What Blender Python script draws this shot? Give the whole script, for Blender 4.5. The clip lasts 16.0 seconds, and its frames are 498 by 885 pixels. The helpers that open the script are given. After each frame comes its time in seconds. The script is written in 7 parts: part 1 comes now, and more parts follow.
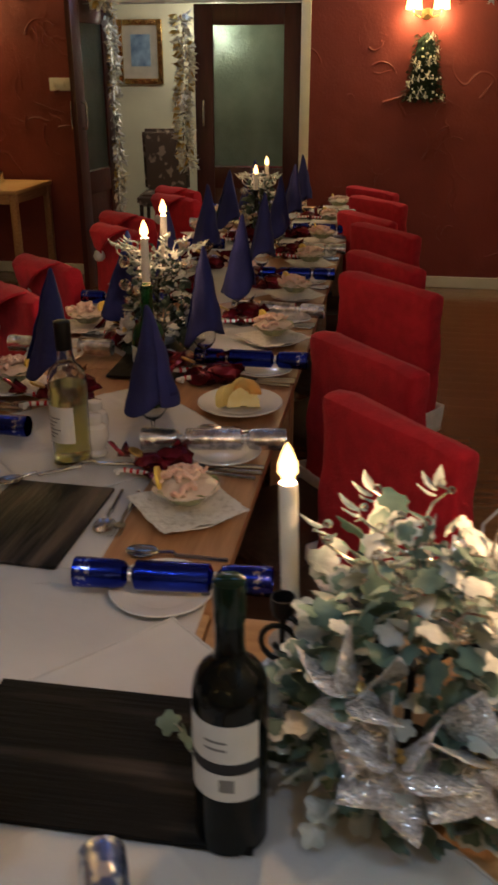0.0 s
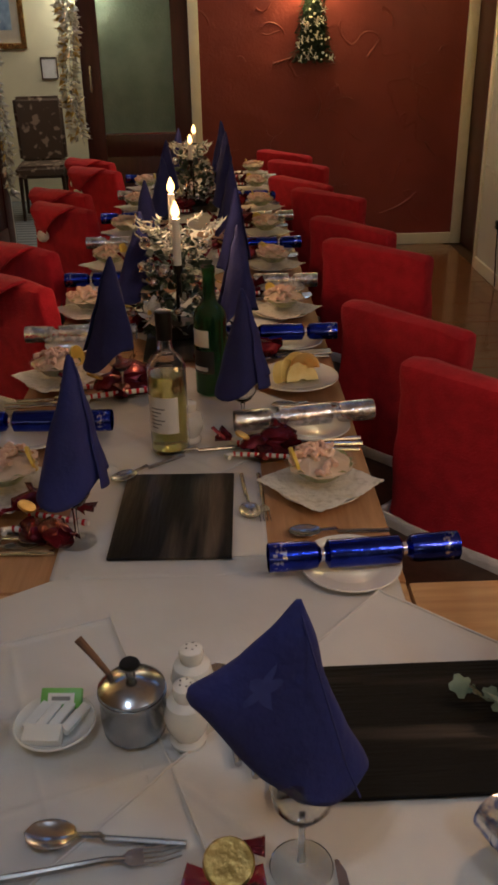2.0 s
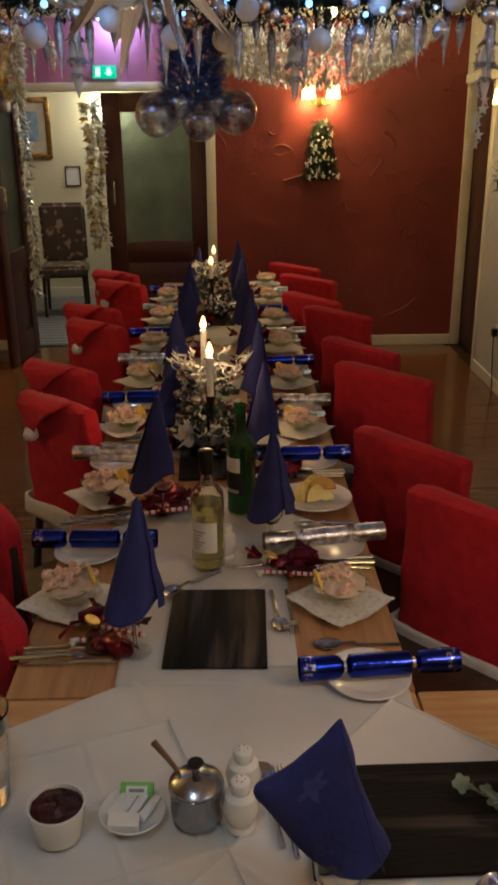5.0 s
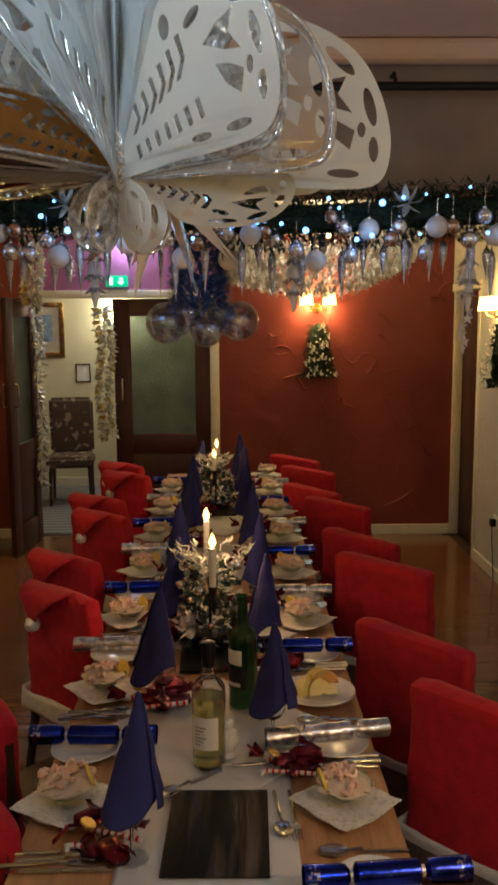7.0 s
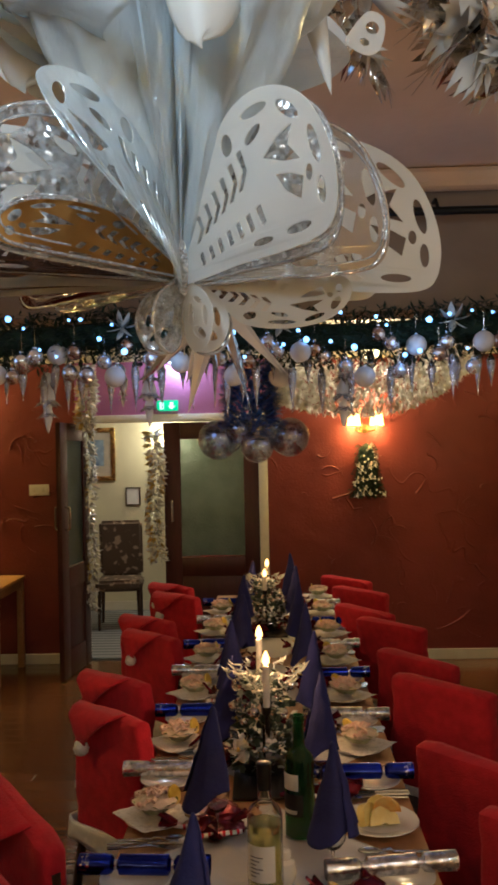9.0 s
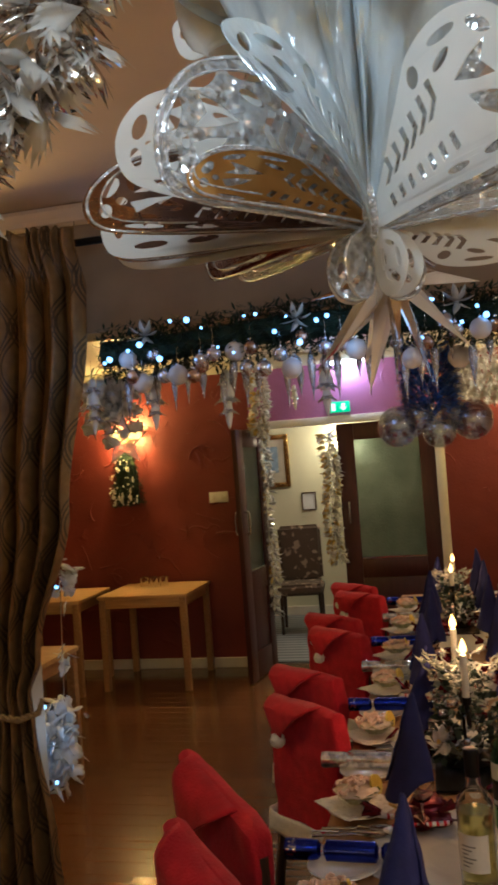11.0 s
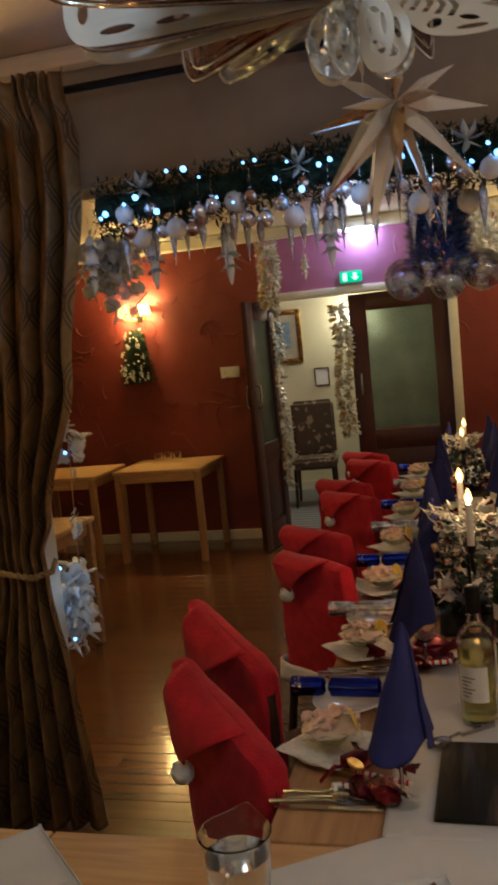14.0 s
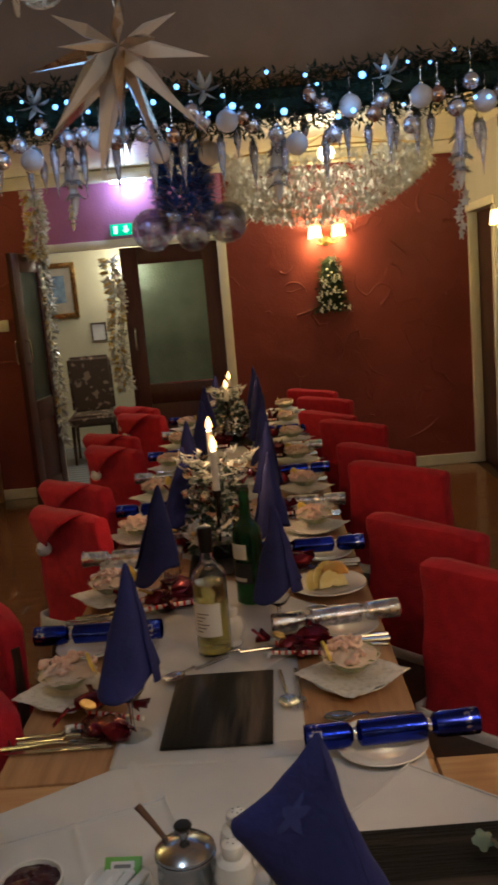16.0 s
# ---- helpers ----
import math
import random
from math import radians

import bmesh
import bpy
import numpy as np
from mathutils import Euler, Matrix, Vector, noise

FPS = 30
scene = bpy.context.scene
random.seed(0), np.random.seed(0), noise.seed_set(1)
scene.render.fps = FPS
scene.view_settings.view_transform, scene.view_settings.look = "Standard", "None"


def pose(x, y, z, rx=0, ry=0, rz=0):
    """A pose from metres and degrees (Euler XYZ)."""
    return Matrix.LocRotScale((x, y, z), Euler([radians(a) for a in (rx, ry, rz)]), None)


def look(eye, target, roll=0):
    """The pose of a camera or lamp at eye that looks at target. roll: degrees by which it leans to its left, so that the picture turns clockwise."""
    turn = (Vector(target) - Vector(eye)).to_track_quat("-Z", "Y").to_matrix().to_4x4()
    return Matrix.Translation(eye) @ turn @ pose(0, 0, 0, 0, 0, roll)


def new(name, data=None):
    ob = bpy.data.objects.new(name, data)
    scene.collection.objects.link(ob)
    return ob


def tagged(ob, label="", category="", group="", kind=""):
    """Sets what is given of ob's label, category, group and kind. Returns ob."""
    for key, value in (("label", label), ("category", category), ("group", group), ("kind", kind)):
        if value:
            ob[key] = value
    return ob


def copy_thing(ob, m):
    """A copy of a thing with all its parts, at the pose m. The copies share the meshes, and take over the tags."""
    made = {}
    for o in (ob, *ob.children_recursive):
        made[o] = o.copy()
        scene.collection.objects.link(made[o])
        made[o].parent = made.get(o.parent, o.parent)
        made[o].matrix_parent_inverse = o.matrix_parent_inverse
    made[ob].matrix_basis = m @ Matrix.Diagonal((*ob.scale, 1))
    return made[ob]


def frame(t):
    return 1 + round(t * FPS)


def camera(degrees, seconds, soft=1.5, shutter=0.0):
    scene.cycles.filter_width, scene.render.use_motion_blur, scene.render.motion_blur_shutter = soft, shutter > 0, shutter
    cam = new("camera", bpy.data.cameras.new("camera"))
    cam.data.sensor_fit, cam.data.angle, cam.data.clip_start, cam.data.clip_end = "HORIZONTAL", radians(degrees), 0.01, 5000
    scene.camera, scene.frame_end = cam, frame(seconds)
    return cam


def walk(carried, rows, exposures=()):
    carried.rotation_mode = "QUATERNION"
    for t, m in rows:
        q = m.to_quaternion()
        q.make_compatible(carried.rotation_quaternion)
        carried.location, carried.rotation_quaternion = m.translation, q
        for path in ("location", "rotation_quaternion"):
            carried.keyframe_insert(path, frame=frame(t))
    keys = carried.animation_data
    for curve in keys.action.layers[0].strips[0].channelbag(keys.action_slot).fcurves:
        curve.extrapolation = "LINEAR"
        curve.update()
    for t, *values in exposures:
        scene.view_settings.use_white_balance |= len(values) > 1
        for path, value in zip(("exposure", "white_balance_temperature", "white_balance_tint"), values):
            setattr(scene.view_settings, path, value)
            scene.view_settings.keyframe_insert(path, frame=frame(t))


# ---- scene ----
cam = camera(32.5, 16.0, soft=3.0, shutter=0.4)
PATH = [
    (0, (0.087, -0.114, 1.514), (-0.216, 1.698, 0.724), -0.0),
    (0.5, (-0.086, -0.069, 1.509), (-0.331, 1.749, 0.711), -1.0),
    (1, (-0.24, -0.031, 1.522), (-0.356, 1.788, 0.699), -0.4),
    (1.5, (-0.371, -0.09, 1.53), (-0.392, 1.717, 0.673), -1.2),
    (2, (-0.428, -0.172, 1.56), (-0.39, 1.628, 0.69), -1.1),
    (2.5, (-0.412, -0.261, 1.6), (-0.397, 1.536, 0.722), -2.6),
    (3, (-0.409, -0.351, 1.659), (-0.359, 1.447, 0.785), -3.5),
    (3.5, (-0.461, -0.38, 1.702), (-0.403, 1.419, 0.829), -2.5),
    (4, (-0.497, -0.381, 1.734), (-0.468, 1.431, 0.888), -0.9),
    (6.5, (-0.499, -0.435, 1.807), (-0.452, 1.527, 1.421), -0.4),
    (7, (-0.502, -0.449, 1.806), (-0.459, 1.53, 1.524), -0.4),
    (7.5, (-0.505, -0.458, 1.805), (-0.469, 1.533, 1.622), -0.4),
    (8, (-0.508, -0.46, 1.803), (-0.477, 1.539, 1.729), -0.4),
    (10.5, (-0.542, -0.455, 1.717), (-0.895, 1.513, 1.763), -3.6),
    (11, (-0.555, -0.45, 1.711), (-1.008, 1.497, 1.762), -4.2),
    (11.5, (-0.577, -0.44, 1.711), (-1.113, 1.486, 1.767), -4.2),
    (12, (-0.591, -0.429, 1.7), (-1.206, 1.474, 1.742), -4.3),
    (12.5, (-0.585, -0.422, 1.684), (-1.222, 1.474, 1.687), -4.5),
    (13, (-0.568, -0.421, 1.662), (-1.183, 1.481, 1.61), -4.7),
    (13.5, (-0.548, -0.418, 1.642), (-1.121, 1.494, 1.51), -5.2),
    (14, (-0.533, -0.411, 1.62), (-1.042, 1.511, 1.406), -5.5),
    (14.5, (-0.504, -0.409, 1.599), (-0.902, 1.532, 1.325), -5.7),
    (15, (-0.466, -0.411, 1.595), (-0.729, 1.546, 1.276), -5.6),
    (15.5, (-0.431, -0.41, 1.59), (-0.587, 1.554, 1.248), -5.4),
    (16, (-0.404, -0.416, 1.588), (-0.442, 1.552, 1.233), -4.9),
]
walk(cam, [(t, look(eye, target, roll)) for t, eye, target, roll in PATH], exposures=[(0.0, -0.04, 5050, 9), (0.6, -0.02, 5100, 11), (3.5, -0.06, 5200, 10), (7.0, -0.02, 5600, 7.5), (8.0, 0.05, 5650, 8), (9.5, 0.14, 5500, 8), (11.0, 0.18, 5500, 8), (12.0, 0.04, 5600, 8.5), (12.6, 0.02, 5650, 8.5), (13.5, -0.02, 5550, 7.5), (14.5, -0.03, 5300, 7), (16.0, -0.06, 5200, 7)])

# ---- world and lamps ----
world = bpy.data.worlds.new("night")
scene.world = world
world.use_nodes = True
world.node_tree.nodes["Background"].inputs[0].default_value = (0.012, 0.014, 0.02, 1)
world.node_tree.nodes["Background"].inputs[1].default_value = 0.3


def lamp(name, where, watts, colour, radius=0.05, kind="POINT", target=None, size=0.3):
    data = bpy.data.lights.new(name, kind)
    data.energy, data.color = watts, colour
    ob = new(name, data)
    if kind == "AREA":
        data.shape, data.size = "DISK", size
        ob.matrix_world = look(where, target)
    else:
        data.shadow_soft_size = radius
        ob.location = where
    return ob


WARM, CANDLE, COOL, NEUTRAL = (1.0, 0.66, 0.19), (1.0, 0.52, 0.20), (0.62, 0.78, 1.0), (1.0, 0.80, 0.60)

# ---- materials ----
def mat(name, a, b=None, rough=0.5, metal=0.0, scale=8.0, bump=0.0, bump_scale=40.0, stretch=(1, 1, 1), vary=0.0, transmit=0.0, ior=1.45,
        glow=None, power=0.0, sheen=0.0, rough2=None, coat=0.0, alpha=1.0, contrast=(0.35, 0.65), detail=6.0, thin=0.0):
    m = bpy.data.materials.new(name)
    m.use_nodes = True
    nt = m.node_tree
    n, link = nt.nodes, nt.links.new
    p = n["Principled BSDF"]
    p.inputs["Roughness"].default_value, p.inputs["Metallic"].default_value = rough, metal
    p.inputs["Transmission Weight"].default_value, p.inputs["IOR"].default_value = transmit, ior
    p.inputs["Sheen Weight"].default_value, p.inputs["Coat Weight"].default_value = sheen, coat
    p.inputs["Alpha"].default_value = alpha
    if thin:
        p.inputs["Subsurface Weight"].default_value = thin
        p.inputs["Subsurface Radius"].default_value = (0.02, 0.02, 0.02)
    b = b or tuple(c * 0.8 for c in a)
    tc, mp, tx, ramp = n.new("ShaderNodeTexCoord"), n.new("ShaderNodeMapping"), n.new("ShaderNodeTexNoise"), n.new("ShaderNodeValToRGB")
    mp.inputs["Scale"].default_value = stretch
    tx.inputs["Scale"].default_value, tx.inputs["Detail"].default_value = scale, detail
    link(tc.outputs["Object"], mp.inputs["Vector"])
    link(mp.outputs["Vector"], tx.inputs["Vector"])
    link(tx.outputs["Fac"], ramp.inputs["Fac"])
    ramp.color_ramp.elements[0].position, ramp.color_ramp.elements[1].position = contrast
    ramp.color_ramp.elements[0].color, ramp.color_ramp.elements[1].color = (*b, 1), (*a, 1)
    colour = ramp.outputs["Color"]
    if vary:
        info, mul, hsv = n.new("ShaderNodeObjectInfo"), n.new("ShaderNodeMapRange"), n.new("ShaderNodeHueSaturation")
        mul.inputs["To Min"].default_value, mul.inputs["To Max"].default_value = 1 - vary, 1 + vary
        link(info.outputs["Random"], mul.inputs["Value"])
        link(mul.outputs["Result"], hsv.inputs["Value"])
        link(colour, hsv.inputs["Color"])
        colour = hsv.outputs["Color"]
    link(colour, p.inputs["Base Color"])
    if rough2 is not None:
        rr = n.new("ShaderNodeMapRange")
        rr.inputs["To Min"].default_value, rr.inputs["To Max"].default_value = rough, rough2
        link(tx.outputs["Fac"], rr.inputs["Value"])
        link(rr.outputs["Result"], p.inputs["Roughness"])
    if bump:
        t2, bp = n.new("ShaderNodeTexNoise"), n.new("ShaderNodeBump")
        t2.inputs["Scale"].default_value, t2.inputs["Detail"].default_value = bump_scale, 5
        link(mp.outputs["Vector"], t2.inputs["Vector"])
        bp.inputs["Strength"].default_value, bp.inputs["Distance"].default_value = bump, 0.01
        link(t2.outputs["Fac"], bp.inputs["Height"])
        link(bp.outputs["Normal"], p.inputs["Normal"])
        if coat:
            link(bp.outputs["Normal"], p.inputs["Coat Normal"])
    if glow:
        p.inputs["Emission Color"].default_value, p.inputs["Emission Strength"].default_value = (*glow, 1), power
    return m


def glitter(name, colour, alpha=1.0, cells=520):
    """Fine silver flakes, each tilted its own way."""
    m = mat(name, colour, tuple(c * 0.7 for c in colour), rough=0.2, metal=0.55, scale=300, alpha=alpha)
    n, link = m.node_tree.nodes, m.node_tree.links.new
    tc, geo, cell = n.new("ShaderNodeTexCoord"), n.new("ShaderNodeNewGeometry"), n.new("ShaderNodeTexVoronoi")
    cell.inputs["Scale"].default_value = cells
    link(tc.outputs["Object"], cell.inputs["Vector"])
    sub_, tilt, unit = n.new("ShaderNodeVectorMath"), n.new("ShaderNodeVectorMath"), n.new("ShaderNodeVectorMath")
    sub_.operation, tilt.operation, unit.operation = "SUBTRACT", "MULTIPLY_ADD", "NORMALIZE"
    sub_.inputs[1].default_value = (0.5, 0.5, 0.5)
    link(cell.outputs["Color"], sub_.inputs[0])
    tilt.inputs[1].default_value = (1.3, 1.3, 1.3)
    link(sub_.outputs["Vector"], tilt.inputs[0])
    link(geo.outputs["Normal"], tilt.inputs[2])
    link(tilt.outputs["Vector"], unit.inputs[0])
    link(unit.outputs["Vector"], n["Principled BSDF"].inputs["Normal"])
    return m


def sheet(m, amount, colour):
    """Lets light through a thin sheet: the gloss above, a share of diffuse light from behind."""
    n, link = m.node_tree.nodes, m.node_tree.links.new
    out, p = n["Material Output"], n["Principled BSDF"]
    through_, mix = n.new("ShaderNodeBsdfTranslucent"), n.new("ShaderNodeMixShader")
    through_.inputs["Color"].default_value = (*colour, 1)
    mix.inputs[0].default_value = amount
    link(p.outputs[0], mix.inputs[1])
    link(through_.outputs[0], mix.inputs[2])
    link(mix.outputs[0], out.inputs["Surface"])
    return m


def plaster(name, a, b, rough=0.55):
    """Painted plaster with trowelled swirls."""
    m = mat(name, a, b, rough=rough, scale=2.2, contrast=(0.3, 0.7))
    n, link = m.node_tree.nodes, m.node_tree.links.new
    p = n["Principled BSDF"]
    tc = n.new("ShaderNodeTexCoord")
    warp, mixv, vor, fine, add, bp = (n.new("ShaderNodeTexNoise"), n.new("ShaderNodeVectorMath"), n.new("ShaderNodeTexNoise"),
                                      n.new("ShaderNodeTexNoise"), n.new("ShaderNodeMath"), n.new("ShaderNodeBump"))
    warp.inputs["Scale"].default_value = 1.6
    mixv.operation = "MULTIPLY_ADD"
    mixv.inputs[1].default_value = (0.9, 0.9, 0.9)
    link(tc.outputs["Object"], warp.inputs["Vector"])
    link(warp.outputs["Color"], mixv.inputs[0])
    link(tc.outputs["Object"], mixv.inputs[2])
    vor.inputs["Scale"].default_value, vor.inputs["Detail"].default_value = 2.4, 1.5
    link(mixv.outputs["Vector"], vor.inputs["Vector"])
    fine.inputs["Scale"].default_value = 60
    link(tc.outputs["Object"], fine.inputs["Vector"])
    add.operation = "MULTIPLY_ADD"
    add.inputs[1].default_value = 0.12
    link(fine.outputs["Fac"], add.inputs[0])
    link(vor.outputs["Fac"], add.inputs[2])
    ridge, gap, part_, mask, both, total = (n.new("ShaderNodeMath"), n.new("ShaderNodeMath"), n.new("ShaderNodeMapRange"), n.new("ShaderNodeTexNoise"), n.new("ShaderNodeMath"), n.new("ShaderNodeMath"))
    ridge.operation, gap.operation, both.operation, total.operation = "SUBTRACT", "ABSOLUTE", "MULTIPLY", "MULTIPLY_ADD"
    ridge.inputs[1].default_value = 0.5
    link(vor.outputs["Fac"], ridge.inputs[0])
    link(ridge.outputs[0], gap.inputs[0])
    part_.inputs["From Max"].default_value, part_.inputs["To Min"].default_value, part_.inputs["To Max"].default_value = 0.016, 1.0, 0.0
    link(gap.outputs[0], part_.inputs["Value"])
    mask.inputs["Scale"].default_value, mask.inputs["Detail"].default_value = 2.6, 1.0
    link(tc.outputs["Object"], mask.inputs["Vector"])
    cut = n.new("ShaderNodeMapRange")
    cut.inputs["From Min"].default_value, cut.inputs["From Max"].default_value = 0.52, 0.60
    link(mask.outputs["Fac"], cut.inputs["Value"])
    link(part_.outputs["Result"], both.inputs[0])
    link(cut.outputs["Result"], both.inputs[1])
    total.inputs[1].default_value = 0.28
    link(both.outputs[0], total.inputs[0])
    link(add.outputs["Value"], total.inputs[2])
    bp.inputs["Strength"].default_value, bp.inputs["Distance"].default_value = 0.6, 0.03
    link(total.outputs[0], bp.inputs["Height"])
    link(bp.outputs["Normal"], p.inputs["Normal"])
    return m


def curtain_cloth():
    """Gold-brown woven cloth with triple wavy lines down its length; the map gives metres of cloth."""
    m = mat("curtain_cloth", (0.215, 0.122, 0.042), (0.155, 0.085, 0.028), rough=0.5, scale=30, bump=0.2, bump_scale=300)
    n, link = m.node_tree.nodes, m.node_tree.links.new
    p = n["Principled BSDF"]

    def calc(op, a, b=0.0):
        q = n.new("ShaderNodeMath")
        q.operation = op
        for k, v in ((0, a), (1, b)):
            if isinstance(v, (int, float)):
                q.inputs[k].default_value = v
            else:
                link(v, q.inputs[k])
        return q.outputs[0]
    tc, sep, mix = n.new("ShaderNodeTexCoord"), n.new("ShaderNodeSeparateXYZ"), n.new("ShaderNodeMix")
    link(tc.outputs["UV"], sep.inputs[0])
    sway = calc("MULTIPLY", calc("SINE", calc("MULTIPLY", sep.outputs[1], math.tau / 0.27)), 0.026)
    masks = []
    for side, shift in ((1, 0.0), (-1, 0.055)):
        d = calc("ADD", calc("ADD", sep.outputs[0], calc("MULTIPLY", sway, side)), shift)
        off = calc("SUBTRACT", calc("MULTIPLY", calc("FRACT", calc("DIVIDE", d, 0.118)), 0.118), 0.059)
        line = calc("GREATER_THAN", calc("COSINE", calc("MULTIPLY", off, math.tau / 0.0125)), 0.0)
        masks.append(calc("MULTIPLY", line, calc("LESS_THAN", calc("ABSOLUTE", off), 0.0190)))
    mask = calc("MULTIPLY", calc("MAXIMUM", masks[0], masks[1]), 0.85)
    mix.data_type = "RGBA"
    old = p.inputs["Base Color"].links[0].from_socket
    link(mask, mix.inputs[0])
    link(old, mix.inputs[6])
    mix.inputs[7].default_value = (0.040, 0.021, 0.008, 1)
    link(mix.outputs[2], p.inputs["Base Color"])
    return m


def striped(name, a, b, scale, axis="X", rough=0.9):
    m = mat(name, a, b, rough=rough, scale=60, bump=0.3, bump_scale=200)
    n, link = m.node_tree.nodes, m.node_tree.links.new
    tc, wave, ramp = n.new("ShaderNodeTexCoord"), n.new("ShaderNodeTexWave"), n.new("ShaderNodeValToRGB")
    wave.bands_direction = axis
    wave.inputs["Scale"].default_value, wave.inputs["Distortion"].default_value = scale, 0.6
    link(tc.outputs["Object"], wave.inputs["Vector"])
    link(wave.outputs["Fac"], ramp.inputs["Fac"])
    ramp.color_ramp.elements[0].color, ramp.color_ramp.elements[1].color = (*b, 1), (*a, 1)
    link(ramp.outputs["Color"], n["Principled BSDF"].inputs["Base Color"])
    return m


RED_WALL = plaster("red_plaster", (0.200, 0.032, 0.024), (0.152, 0.024, 0.018))
MAUVE = plaster("mauve_plaster", (0.42, 0.16, 0.34), (0.36, 0.13, 0.29))
CREAM_WALL = plaster("cream_plaster", (0.58, 0.52, 0.37), (0.50, 0.45, 0.32))
GREY_WALL = plaster("pale_plaster", (0.52, 0.50, 0.46), (0.45, 0.43, 0.40))
LOBBY_WALL = mat("lobby_paint", (0.68, 0.66, 0.46), (0.62, 0.60, 0.42), rough=0.7, scale=3)
CEILING = mat("ceiling_paint", (0.72, 0.54, 0.40), (0.65, 0.48, 0.35), rough=0.85, scale=4, bump=0.15, bump_scale=30)
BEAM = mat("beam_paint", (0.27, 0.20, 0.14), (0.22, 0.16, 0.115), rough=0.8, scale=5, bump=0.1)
CREAM_TRIM = mat("cream_gloss", (0.72, 0.68, 0.56), (0.66, 0.62, 0.50), rough=0.35, scale=10)
WHITE_TRIM = mat("white_gloss", (0.80, 0.80, 0.78), (0.72, 0.72, 0.70), rough=0.35, scale=10)
MAROON = mat("maroon_gloss", (0.060, 0.012, 0.012), (0.045, 0.009, 0.009), rough=0.38, scale=6, stretch=(8, 8, 1), bump=0.08)
PLANK = mat("oak_boards", (0.185, 0.076, 0.026), (0.112, 0.045, 0.015), rough=0.20, rough2=0.30, scale=3.5, stretch=(0.6, 7, 7), vary=0.14, bump=0.02, bump_scale=30, coat=0.7, contrast=(0.2, 0.8))
PLANK.node_tree.nodes["Principled BSDF"].inputs["Coat Roughness"].default_value = 0.11
PLANK_BASE = mat("board_joint", (0.05, 0.025, 0.012), rough=0.6)
CARPET = striped("striped_carpet", (0.30, 0.31, 0.32), (0.12, 0.14, 0.17), 3.0, "Y")
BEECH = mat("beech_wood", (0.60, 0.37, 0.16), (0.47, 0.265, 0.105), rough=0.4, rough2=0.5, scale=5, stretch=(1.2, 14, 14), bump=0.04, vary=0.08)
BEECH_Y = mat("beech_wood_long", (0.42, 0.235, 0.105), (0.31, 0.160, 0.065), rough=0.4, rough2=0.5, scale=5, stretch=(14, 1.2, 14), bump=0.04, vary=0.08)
DARK_WOOD = mat("dark_wood", (0.06, 0.032, 0.018), (0.035, 0.018, 0.01), rough=0.4, scale=8, stretch=(6, 6, 1))
RED_FELT = mat("red_felt", (0.50, 0.009, 0.020), (0.37, 0.006, 0.015), rough=0.95, scale=25, bump=0.35, bump_scale=160, sheen=0.05, vary=0.08)
WHITE_FELT = mat("white_felt", (0.78, 0.76, 0.72), (0.68, 0.66, 0.62), rough=0.95, scale=40, bump=0.5, bump_scale=220)
LINEN = mat("white_linen", (0.60, 0.595, 0.585), (0.50, 0.495, 0.485), rough=0.85, scale=3.0, bump=0.30, bump_scale=16)
NAVY = mat("navy_paper", (0.024, 0.028, 0.155), (0.017, 0.020, 0.11), rough=0.85, scale=12, bump=0.25, bump_scale=90, vary=0.1)
CHINA = mat("white_china", (0.74, 0.73, 0.70), (0.70, 0.69, 0.66), rough=0.12, scale=5, coat=0.4)
DOILY = mat("paper_doily", (0.74, 0.71, 0.65), (0.54, 0.50, 0.44), rough=0.9, scale=70, contrast=(0.30, 0.50), bump=0.6, bump_scale=120)
STEEL = mat("polished_steel", (0.52, 0.53, 0.55), (0.42, 0.43, 0.45), rough=0.20, metal=1.0, scale=20)
DISH_GLASS = mat("dish_glass", (0.90, 0.92, 0.92), (0.86, 0.88, 0.88), rough=0.04, alpha=0.07, coat=1.0)
GLASS = mat("clear_glass", (0.97, 0.98, 0.97), (0.97, 0.98, 0.97), rough=0.02, transmit=1.0, ior=1.45)
FROST = mat("obscure_glass", (0.25, 0.31, 0.28), (0.14, 0.18, 0.16), rough=0.28, transmit=0.86, ior=1.3, scale=4, bump=0.5, bump_scale=55, rough2=0.36)
SLATE = mat("slate_board", (0.088, 0.070, 0.054), (0.005, 0.0045, 0.004), rough=0.68, rough2=0.8, scale=2.6, stretch=(0.45, 8.0, 1), bump=0.4, bump_scale=22, contrast=(0.54, 0.76), detail=10)
SLATE_Y = mat("slate_board_long", (0.10, 0.075, 0.055), (0.010, 0.009, 0.008), rough=0.4, rough2=0.55, scale=4.2, stretch=(5, 0.5, 1), bump=0.25, bump_scale=26, contrast=(0.50, 0.72))
for slab in (SLATE, SLATE_Y):
    slab.node_tree.nodes["Principled BSDF"].inputs["Specular IOR Level"].default_value = 0.2
BLUE_FOIL = mat("blue_foil", (0.028, 0.048, 0.44), (0.014, 0.024, 0.26), rough=0.18, metal=1.0, scale=18, bump=0.2, bump_scale=35)
SILVER_FOIL = mat("silver_foil", (0.90, 0.90, 0.91), (0.70, 0.70, 0.72), rough=0.2, metal=0.88, scale=24, bump=0.35, bump_scale=35)
GOLD_FOIL = mat("gold_foil", (0.66, 0.48, 0.16), (0.46, 0.31, 0.08), rough=0.36, metal=1.0, scale=30, bump=0.3, bump_scale=60)
RED_FOIL = mat("red_foil", (0.20, 0.012, 0.024), (0.045, 0.004, 0.010), rough=0.2, metal=0.55, scale=30, bump=0.5, bump_scale=40)
